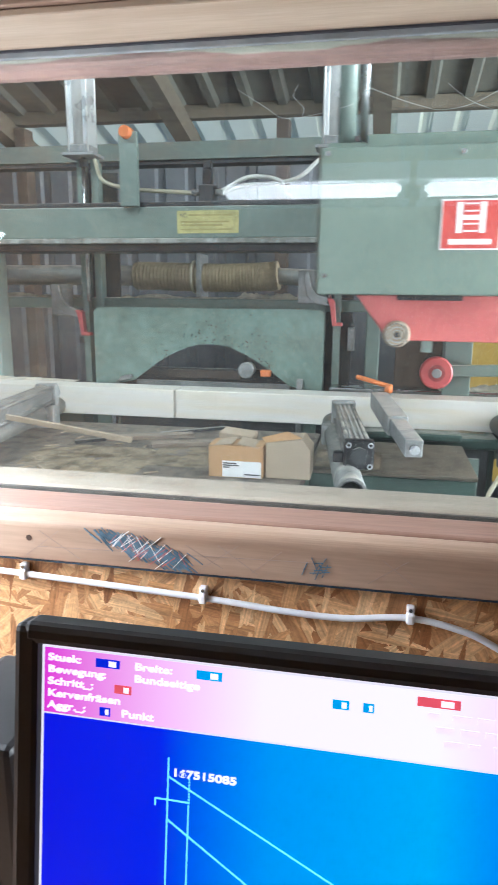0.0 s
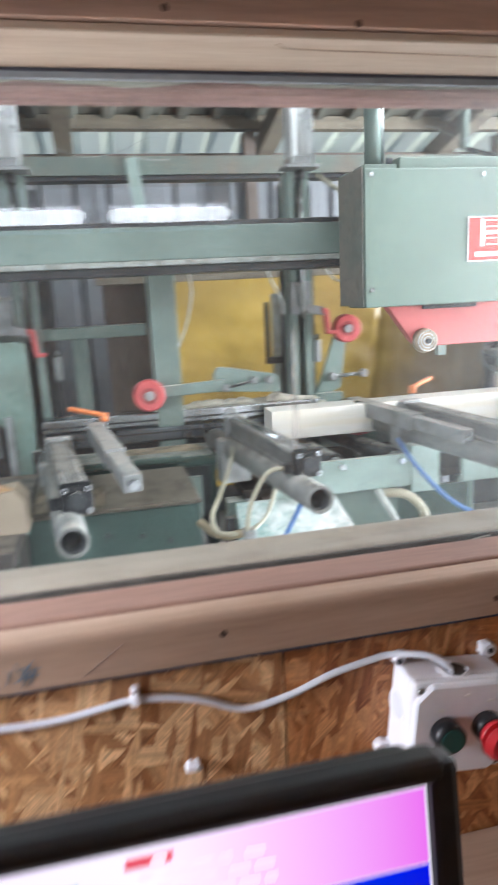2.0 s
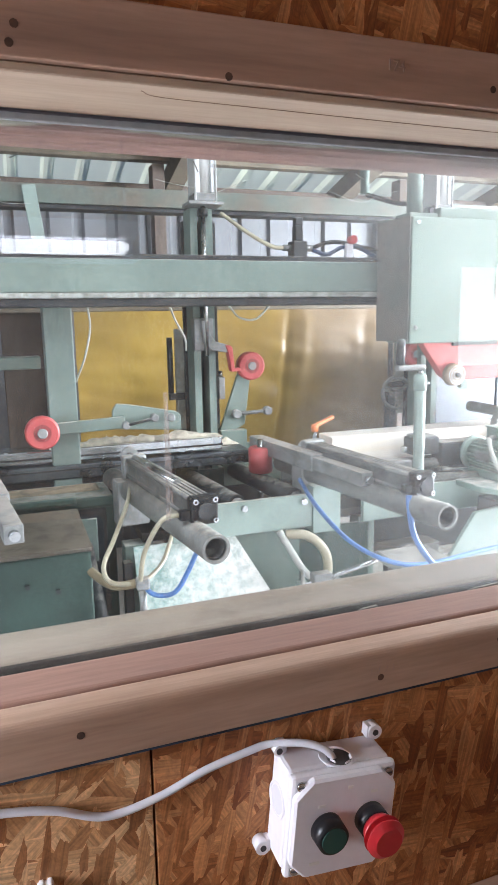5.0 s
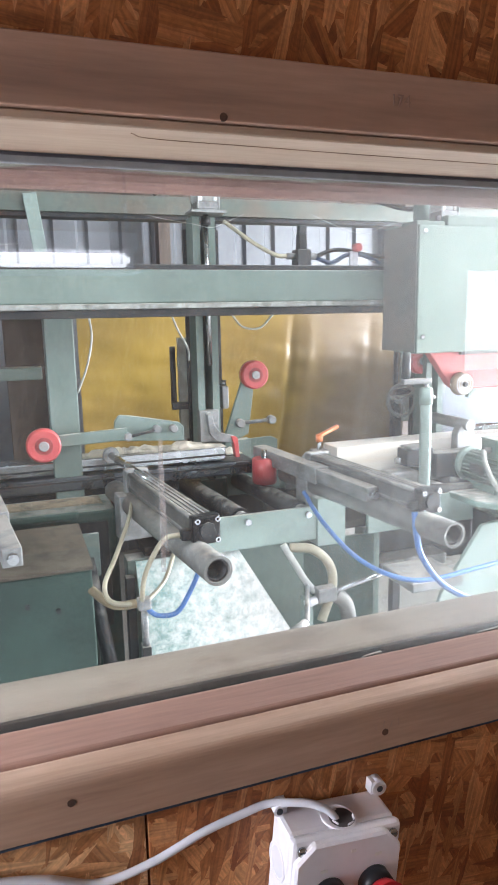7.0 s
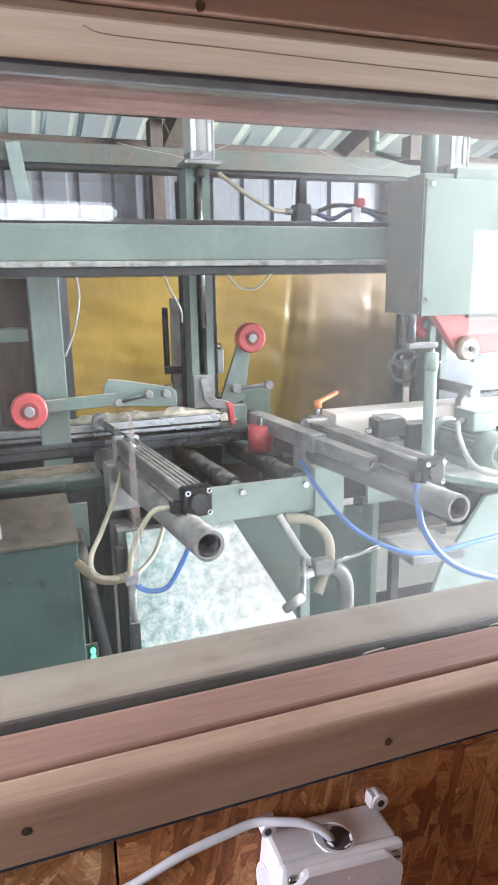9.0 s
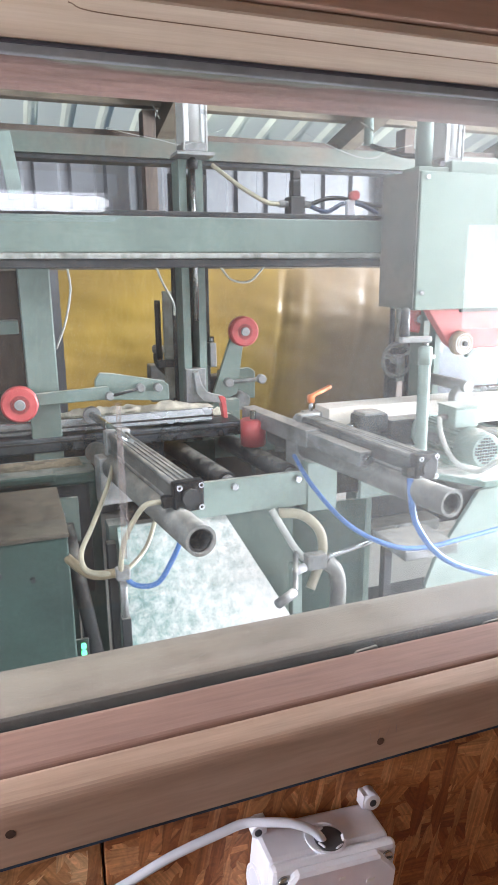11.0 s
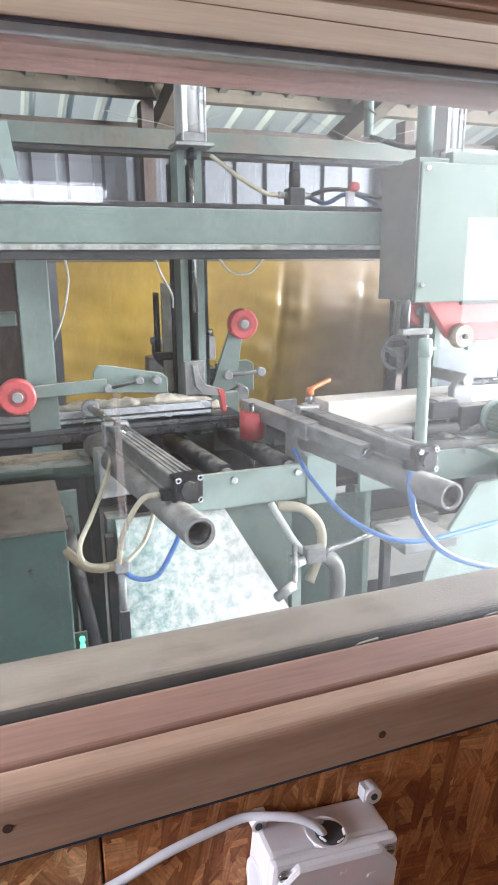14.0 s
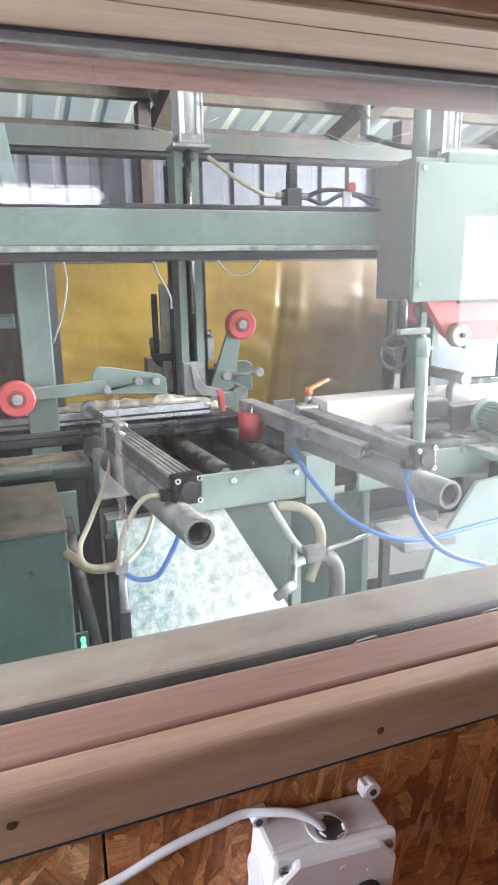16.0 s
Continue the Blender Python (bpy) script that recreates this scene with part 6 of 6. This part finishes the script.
part("tap_handle", add_rod(shape(), (0.70, 1.545, 0.735), (0.755, 1.56, 0.752), 0.012, 16, None, 0.003), DULL, vr)
part("tap_arm", add_rod(shape(), (0.755, 1.56, 0.752), (0.86, 1.79, 0.74), 0.007, 10), DULL, vr)

# lower right: carriage plates under the tool slide
base = thing("machine_pedestal", (1.4, 1.75, 0.0), "pale green base plates under the tool slide", "machine base")
part("plate", add_prism(shape(), [(1.10, 0.775), (1.27, 0.775), (1.27, 0.745), (1.10, 0.745)], 1.62, 1.78, "xz", 0.004), DULL, base)
part("rib", add_prism(shape(), [(1.36, 0.0), (1.27, 0.58), (1.30, 0.66), (1.44, 0.86), (1.90, 0.90), (1.90, 0.0)], 1.76, 1.775, "xz", 0.003), GREEN_L, base)
part("cross_beam", add_box(shape(), (0.92, 1.95, 0.50), (1.9, 2.02, 0.66), 0.004), dusted(material("dusty_grey_beam", (0.42, 0.40, 0.36), 0.7)), base)
# dark sheet put in for the shade of the hollow behind the plates
part("dark_recess_sheet", add_box(shape(), (1.165, 2.05, 0.30), (2.6, 2.07, 0.82), 0.003), DARK, base)
part("dusty_box", add_box(shape(), (1.20, 1.96, 0.66), (1.46, 2.045, 0.70), 0.006), GREYTUBE, base)
part("dark_rod", add_box(shape(), (1.10, 1.72, 0.0), (1.125, 1.745, 0.745), 0.002), DARK, base)
part("rear_table", add_box(shape(), (1.25, 1.93, 0.86), (2.6, 2.18, 0.885), 0.004), GREEN_L, base)
part("cross_tube", add_rod(shape(), (1.15, 1.95, 0.945), (2.3, 1.85, 0.905), 0.020, 20), GREYTUBE, base)
cc = thing("cross_clamp", (1.35, 2.15, 0.0), "grey dusty cross cylinder beside the timber", "cylinder")
part("barrel", add_rod(shape(), (1.36, 2.05, 0.962), (2.0, 1.95, 0.962), 0.020, 20), GREYTUBE, cc)
part("head", add_box(shape(), (1.27, 2.02, 0.935), (1.38, 2.09, 0.985), 0.008), DULL, cc)
part("foot", add_box(shape(), (1.30, 2.03, 0.886), (1.36, 2.08, 0.936), 0.003), DARK, cc)


# rust specks on the saw guard
random.seed(9)
RUST = material("rust", (0.075, 0.048, 0.038), 0.8, 0, 0.3, 60, 0.2)
b = shape()
for k in range(150):
    a = random.uniform(0.1, 0.9)
    x, z = -0.30 - 0.56 * a, 1.075 + 0.135 * math.sin(math.pi * a) + abs(random.gauss(0.006, 0.05))
    if z < 1.325:
        s_ = random.uniform(0.0007, 0.003)
        add_rod(b, (x, 2.263, z), (x, 2.2612, z), s_, 6)
tagged(part("rust_specks", b, RUST, guard), kind="stuff")
# cobwebs outside the pane
b = shape()
for x0, z0, x1, z1, sag in ((-0.16, 1.60, -0.04, 1.585, 0.02), (-0.10, 1.605, -0.09, 1.57, 0.004), (-0.02, 1.60, 0.10, 1.59, 0.02), (0.70, 1.60, 0.86, 1.575, 0.018), (0.78, 1.602, 0.83, 1.55, 0.004), (0.80, 1.60, 0.95, 1.56, 0.01), (0.40, 1.603, 0.50, 1.598, 0.012), (0.88, 1.60, 0.80, 1.565, 0.006), (0.05, 1.60, 0.13, 1.57, 0.008), (0.24, 1.60, 0.33, 1.60, 0.010)):
    pts = [(x0 + (x1 - x0) * u + 0.004 * math.sin(9 * u + x0 * 40), 0.76, z0 + (z1 - z0) * u - sag * math.sin(math.pi * u) + 0.002 * math.sin(23 * u + x0 * 70)) for u in (0, 0.2, 0.4, 0.6, 0.8, 1.0)]
    add_hose(b, pts, 0.00025, 5, 4)
solo("cobweb", b, HOSE_W, "dusty cobweb strands hanging outside the window head", "cobweb", "stuff")

# grey cabinet behind the far end of the machine
swb = thing("switch_cabinet", (2.35, 2.95, 0.0), "dark blue-grey steel cabinet standing behind the machine", "cabinet")
SWB = dusted(material("blue_grey_paint", (0.11, 0.125, 0.15), 0.5, 0, 0.15, 5, 0.1), amount=0.5)
part("body", add_box(shape(), (2.02, 2.82, 0.06), (2.75, 3.08, 1.36), 0.006), SWB, swb)
for x in (2.03, 2.39):
    dr = part("door", add_box(shape(), (x, 2.806, 0.10), (x + 0.35, 2.8195, 1.32), 0.004), SWB, swb)
    part("handle", add_box(shape(), (x + 0.30, 2.790, 0.70), (x + 0.32, 2.806, 0.82), 0.004), DULL, dr)
part("plinth", add_box(shape(), (2.04, 2.84, 0.0), (2.73, 3.06, 0.06), 0.002), DARK, swb)

# ---------------------------------------------------------------- moving things
# the timber that is drawn along the bed
timber = thing("timber", (0.0, 2.2, 0.0), "pale freshly sawn square timber lying on the bed", "timber", "timbers")
part("beam_body", add_box(shape(), (0.0, 2.10, 0.975), (2.6, 2.205, 1.070), 0.0025), TIMBER, timber)
timber_2 = thing("timber", (-0.66, 2.15, 0.0), "pale sawn timber in front of the saw guard", "timber", "timbers")
part("beam_body", add_box(shape(), (-1.60, 2.10, 0.9745), (-0.662, 2.205, 1.0695), 0.0025), TIMBER, timber_2)


def carriage():
    """The green carriage cabinet that travels along the beam; x = 0 is its left edge."""
    t = thing("carriage_cabinet", (0, 1.9, 1.385), "pale green carriage cabinet with a red sign and guard", "cabinet")
    w = 0.78
    cover = part("cover", add_box(shape(), (0, 1.90, 1.385), (w, 2.03, 1.765), 0.004), CABGREEN, t, "smooth pale green sheet cover")
    part("back_case", add_box(shape(), (-0.002, 2.031, 1.395), (w - 0.01, 2.094, 1.775), 0.003), CABGREEN, t)
    part("side_panel", add_box(shape(), (-0.0055, 1.904, 1.390), (-0.0025, 2.090, 1.768)), GRIME, t, "side grey with stuck dust")
    part("top_hood", add_box(shape(), (0.12, 1.93, 1.7655), (w, 2.08, 1.80), 0.004), CABGREEN, t)
    part("top_block", add_box(shape(), (0.015, 1.935, 1.7655), (0.115, 2.02, 1.782), 0.003), CABGREEN, t)
    part("mast", add_rod(shape(), (0.062, 1.985, 1.782), (0.062, 1.985, 2.35), 0.024, 24), GREEN, t)
    part("mast_rod", add_rod(shape(), (0.105, 2.03, 1.80), (0.105, 2.03, 2.35), 0.012, 18), STEEL, t)
    part("hole_mark", add_box(shape(), (0.085, 1.935, 1.783), (0.100, 1.945, 1.797)), INK, t)
    for x, z in ((0.020, 1.435), (0.020, 1.748), (0.365, 1.745), (0.70, 1.435)):
        part("bolt", add_rod(shape(), (x, 1.9005, z), (x, 1.893, z), 0.007, 6), STEEL, cover)
    # sign: a plain emblem in place of the maker's mark
    s = part("sign", add_box(shape(), (0.319, 1.8975, 1.502), (0.471, 1.8995, 1.630)), SIGNWHITE, cover, "red sign with a white emblem")
    part("sign_field", add_box(shape(), (0.323, 1.8966, 1.506), (0.467, 1.8974, 1.626)), SIGNRED, s)
    for lo, hi in (((0.359, 1.545), (0.374, 1.622)), ((0.417, 1.545), (0.432, 1.622)), ((0.374, 1.578), (0.417, 1.590))):
        part("emblem_bar", add_box(shape(), (lo[0], 1.8958, lo[1]), (hi[0], 1.8965, hi[1])), SIGNWHITE, s)
    for lo, hi in (((0.379, 1.548), (0.412, 1.552)), ((0.379, 1.566), (0.412, 1.570)), ((0.379, 1.598), (0.412, 1.602)), ((0.379, 1.616), (0.412, 1.620))):
        part("emblem_line", add_box(shape(), (lo[0], 1.8958, lo[1]), (hi[0], 1.8965, hi[1])), SIGNWHITE, s)
    part("maker_bar", add_box(shape(), (0.342, 1.8958, 1.516), (0.450, 1.8965, 1.530), 0.0002), SIGNWHITE, s)
    # red guard with its pulleys
    guard = part("red_guard", add_prism(shape(), [(0.105, 1.384), (0.190, 1.272), (0.215, 1.256), (0.535, 1.256), (0.62, 1.10), (0.70, 1.10), (0.74, 1.20), (0.74, 1.384)], 1.985, 2.02, "xz", 0.003), REDPAINT, t, "pale red painted blade guard")
    part("guard_slot", add_box(shape(), (0.22, 1.975, 1.370), (0.40, 2.0, 1.3845), 0.002), DARK, t)
    pu = part("pulley", add_rod(shape(), (0.225, 1.985, 1.275), (0.225, 1.955, 1.275), 0.039, 32, 0.035, 0.003), CARD_P, guard, "dust-caked pulley")
    for r in (0.032, 0.023, 0.014):
        part("groove", add_pipe(shape(), (0.225, 1.955, 1.275), (0.225, 1.9535 - 0.0005 * (0.026 - r) * 100, 1.275), r, 0.003), STEEL, guard)
    part("pulley_nut", add_rod(shape(), (0.225, 1.955, 1.275), (0.225, 1.945, 1.275), 0.008, 6), DARK, guard)
    part("drop_strut", add_box(shape(), (0.30, 2.03, 1.22), (0.33, 2.05, 1.385), 0.002), GREEN_L, t)
    return t


cab = carriage()


def tool_slide():
    """Geared motor on a plate that slides to and fro along the bed."""
    x, zc = 1.41, 1.0
    t = thing("tool_slide", (x, 1.75, 0.0), "grey-green electric motor on a dusty sliding plate", "motor")
    motor = part("motor_body", add_rod(shape(), (x, 1.78, zc), (x, 1.975, zc), 0.043, 32), GREEN_L, t, "ribbed grey-green motor housing")
    for k in range(22):
        f_ = add_box(shape(), (-0.0018, 1.785, 0.041), (0.0018, 1.97, 0.051))
        bmesh.ops.transform(f_, matrix=Matrix.Translation((x, 0, zc)) @ Matrix.Rotation(2 * math.pi * k / 22, 4, "Y"), verts=f_.verts)
        part("cooling_rib", f_, GREEN_L, motor)
    fan = part("fan_cover", add_rod(shape(), (x, 1.705, zc), (x, 1.785, zc), 0.050, 36, 0.055, 0.005), GREEN_L, t, "round fan cover with a square grid")
    for i in range(-4, 5):
        for j in range(-4, 5):
            if i * i + j * j <= 17:
                part("grid_hole", add_box(shape(), (x + i * 0.0088 - 0.003, 1.7038, zc + j * 0.0088 - 0.003), (x + i * 0.0088 + 0.003, 1.7047, zc + j * 0.0088 + 0.003)), INK, fan)
    tb = part("terminal_box", add_box(shape(), (x - 0.040, 1.80, zc + 0.046), (x + 0.044, 1.885, zc + 0.105), 0.005), GREEN_L, t)
    part("terminal_lid", add_box(shape(), (x - 0.043, 1.797, zc + 0.1052), (x + 0.047, 1.888, zc + 0.111), 0.003), GREEN_L, tb)
    part("gland", add_rod(shape(), (x - 0.066, 1.84, zc + 0.075), (x - 0.040, 1.84, zc + 0.075), 0.010, 14), DULL, tb)
    part("name_plate", add_box(shape(), (x - 0.0535, 1.85, zc - 0.010), (x - 0.0510, 1.92, zc + 0.020)), DULL, motor)
    part("flange", add_rod(shape(), (x, 1.975, zc), (x, 1.995, zc), 0.060, 30, None, 0.004), GREEN_L, t)
    part("spindle_case", add_box(shape(), (x - 0.13, 1.996, zc - 0.045), (x + 0.05, 2.060, zc + 0.040), 0.006), DARK, t)
    part("tool_head", add_box(shape(), (x - 0.235, 2.010, zc + 0.000), (x - 0.131, 2.075, zc + 0.060), 0.006), DARK, t)
    part("tool_plate", add_box(shape(), (x - 0.225, 1.998, zc + 0.0605), (x - 0.150, 2.07, zc + 0.068), 0.002), DULL, t)
    part("tool_shaft", add_rod(shape(), (x - 0.26, 2.04, zc + 0.020), (x - 0.235, 2.04, zc + 0.020), 0.012, 12), STEEL, t)
    part("motor_foot", add_box(shape(), (x - 0.05, 1.80, 0.936), (x + 0.05, 1.96, 0.962), 0.004), GREEN_L, t)
    plate = part("slide_plate", add_prism(shape(), [(x - 0.14, 1.78), (x - 0.05, 1.64), (x + 0.26, 1.64), (x + 0.26, 2.05), (x - 0.14, 2.05)], 0.915, 0.935, "xy", 0.003), dusted(material("dusted_plate", (0.33, 0.45, 0.40), 0.5), (0.82, 0.79, 0.74), 1.0), t, "green plate white with sawdust")
    part("boss", add_rod(shape(), (x, 1.80, 0.870), (x, 1.80, 0.915), 0.050, 28, None, 0.006), GREYTUBE, plate)
    part("support", add_box(shape(), (x - 0.05, 1.78, 0.775), (x + 0.15, 1.90, 0.8698), 0.004), DARK, t)
    part("motor_cable", add_hose(shape(), [(x - 0.064, 1.84, zc + 0.075), (x - 0.085, 1.80, zc + 0.035), (x - 0.080, 1.74, zc - 0.030), (x - 0.04, 1.69, zc - 0.052), (x + 0.005, 1.66, zc - 0.020), (x + 0.020, 1.64, zc - 0.030), (x + 0.022, 1.625, zc - 0.10), (x + 0.03, 1.61, zc - 0.20), (x + 0.07, 1.60, zc - 0.26)], 0.008, 12, 10), HOSE_W, t, "pale dusty motor cable")
    return t


slide = tool_slide()
grip = thing("timber_gripper", (1.60, 2.10, 0.0), "dark steel gripper on the timber with a steel rod", "gripper")
part("jaw", add_prism(shape(), [(1.56, 0.95), (1.56, 1.09), (1.585, 1.125), (1.615, 1.125), (1.64, 1.08), (1.64, 0.95)], 2.06, 2.095, "xz", 0.004), DULL, grip)
part("jaw_top", add_rod(shape(), (1.60, 2.04, 1.118), (1.60, 2.26, 1.118), 0.020, 20), DULL, grip)
part("rod", add_rod(shape(), (1.60, 2.075, 1.105), (2.20, 2.06, 1.095), 0.012, 16), STEEL, grip)
part("base", add_box(shape(), (1.57, 2.05, 0.60), (1.63, 2.095, 0.95), 0.004), DARK, grip)

# drilling unit behind the guide column, and the two plates by the lever
drill = thing("drilling_unit", (0.80, 2.52, 0.90), "grey drilling unit with a thick dark hose", "drill")
part("case", add_box(shape(), (0.62, 2.50, 1.06), (0.70, 2.56, 1.19), 0.005), DULL, drill)
part("plate", add_prism(shape(), [(0.86, 1.05), (0.86, 1.16), (0.98, 1.165), (1.005, 1.15), (1.005, 1.05)], 2.49, 2.50, "xz", 0.003), GREEN, drill)
part("case", add_box(shape(), (0.70, 2.49, 1.02), (0.90, 2.56, 1.14), 0.005), DARK, drill)
part("thick_hose", add_hose(shape(), [(0.645, 2.47, 1.24), (0.648, 2.47, 1.20), (0.69, 2.46, 1.16), (0.75, 2.45, 1.135), (0.80, 2.46, 1.13)], 0.017, 14), material("dark_rubber_hose", (0.08, 0.075, 0.065), 0.6), drill)
part("hose_end", add_rod(shape(), (0.644, 2.47, 1.235), (0.646, 2.47, 1.262), 0.021, 18, None, 0.004), DULL, drill)
part("clamp_head", add_rod(shape(), (0.93, 2.42, 1.055), (0.93, 2.49, 1.055), 0.032, 20, None, 0.005), DULL, drill)
part("stem", add_box(shape(), (0.74, 2.50, 0.60), (0.86, 2.55, 1.02), 0.004), DARK, drill)
plates = thing("stop_plates", (1.12, 2.36, 0.60), "two grey upright stop plates behind the orange lever", "plate")
for xa, xb in ((1.03, 1.115), (1.145, 1.23)):
    part("plate", add_box(shape(), (xa, 2.350, 0.60), (xb, 2.362, 1.035), 0.003), DULL, plates)


# ---------------------------------------------------------------- keys
def motions():
    walk(cab, [(t, pose(x, 1.9, 1.385)) for t, x in ((0, -0.178), (0.5, 0.040), (1.0, 0.270), (1.5, 0.552), (2.0, 0.800), (2.5, 0.992), (3.0, 1.135), (3.5, 1.200), (4.0, 1.234), (4.5, 1.258), (5.0, 1.274), (5.5, 1.278), (16.0, 1.278))])
    walk(timber, [(t, pose(x, 2.2, 0)) for t, x in ((0, -0.655), (0.5, -0.391), (1.0, -0.08), (1.5, 0.258), (2.0, 0.558), (2.5, 0.795), (3.0, 0.99), (3.5, 1.08), (4.0, 1.105), (5.0, 1.112), (6.0, 1.112), (16.0, 1.112))])
    walk(timber_2, [(t, pose(x, 2.15, 0)) for t, x in ((0, -0.66), (0.5, -0.55), (1.0, -0.545), (16.0, -0.545))])
    walk(slide, [(t, pose(1.41 + 1.08 * x, 1.75, 0)) for t, x in ((0, 0.19), (5.0, 0.185), (5.2, 0.18), (6.3, 0.15), (7.3, 0.128), (7.9, 0.086), (8.5, 0.065), (9.0, 0.036), (9.4, 0.012), (10.4, -0.005), (11.3, 0.002), (11.7, 0.012), (12.2, 0.04), (12.6, 0.07), (13.0, 0.13), (13.4, 0.185), (13.8, 0.225), (14.2, 0.27), (14.8, 0.295), (15.3, 0.285), (15.7, 0.25), (16.0, 0.22))])
    walk(hook_r, [(t, pose(0.752, 2.30, z)) for t, z in ((0, 1.305), (5.2, 1.305), (5.6, 1.29), (6.6, 1.04), (7.1, 1.026), (16.0, 1.026))])
    walk(rod_a, [(t, pose(-0.12 * d, d, 0.024)) for t, d in ((0, 0.0), (5.2, 0.0), (5.7, 0.02), (6.6, 0.20), (7.1, 0.22), (16.0, 0.22))])
    walk(grip, [(t, pose(x, 2.10, 0)) for t, x in ((0, 1.80), (5.2, 1.80), (5.7, 1.79), (6.6, 1.61), (7.1, 1.60), (16.0, 1.60))])
    walk(drill, [(t, pose(0.80 + x, 2.52, 0.90 + z)) for t, x, z in ((0, 0.05, -0.16), (5.2, 0.05, -0.16), (7.3, 0.05, -0.10), (9.2, 0.03, -0.05), (11.3, 0.0, 0.0), (16.0, 0.0, 0.0))])
    walk(plates, [(t, pose(1.12, 2.36, 0.60 + z)) for t, z in ((0, -0.10), (11.5, -0.10), (12.5, -0.02), (13.5, 0.0), (16.0, 0.0))])


motions()
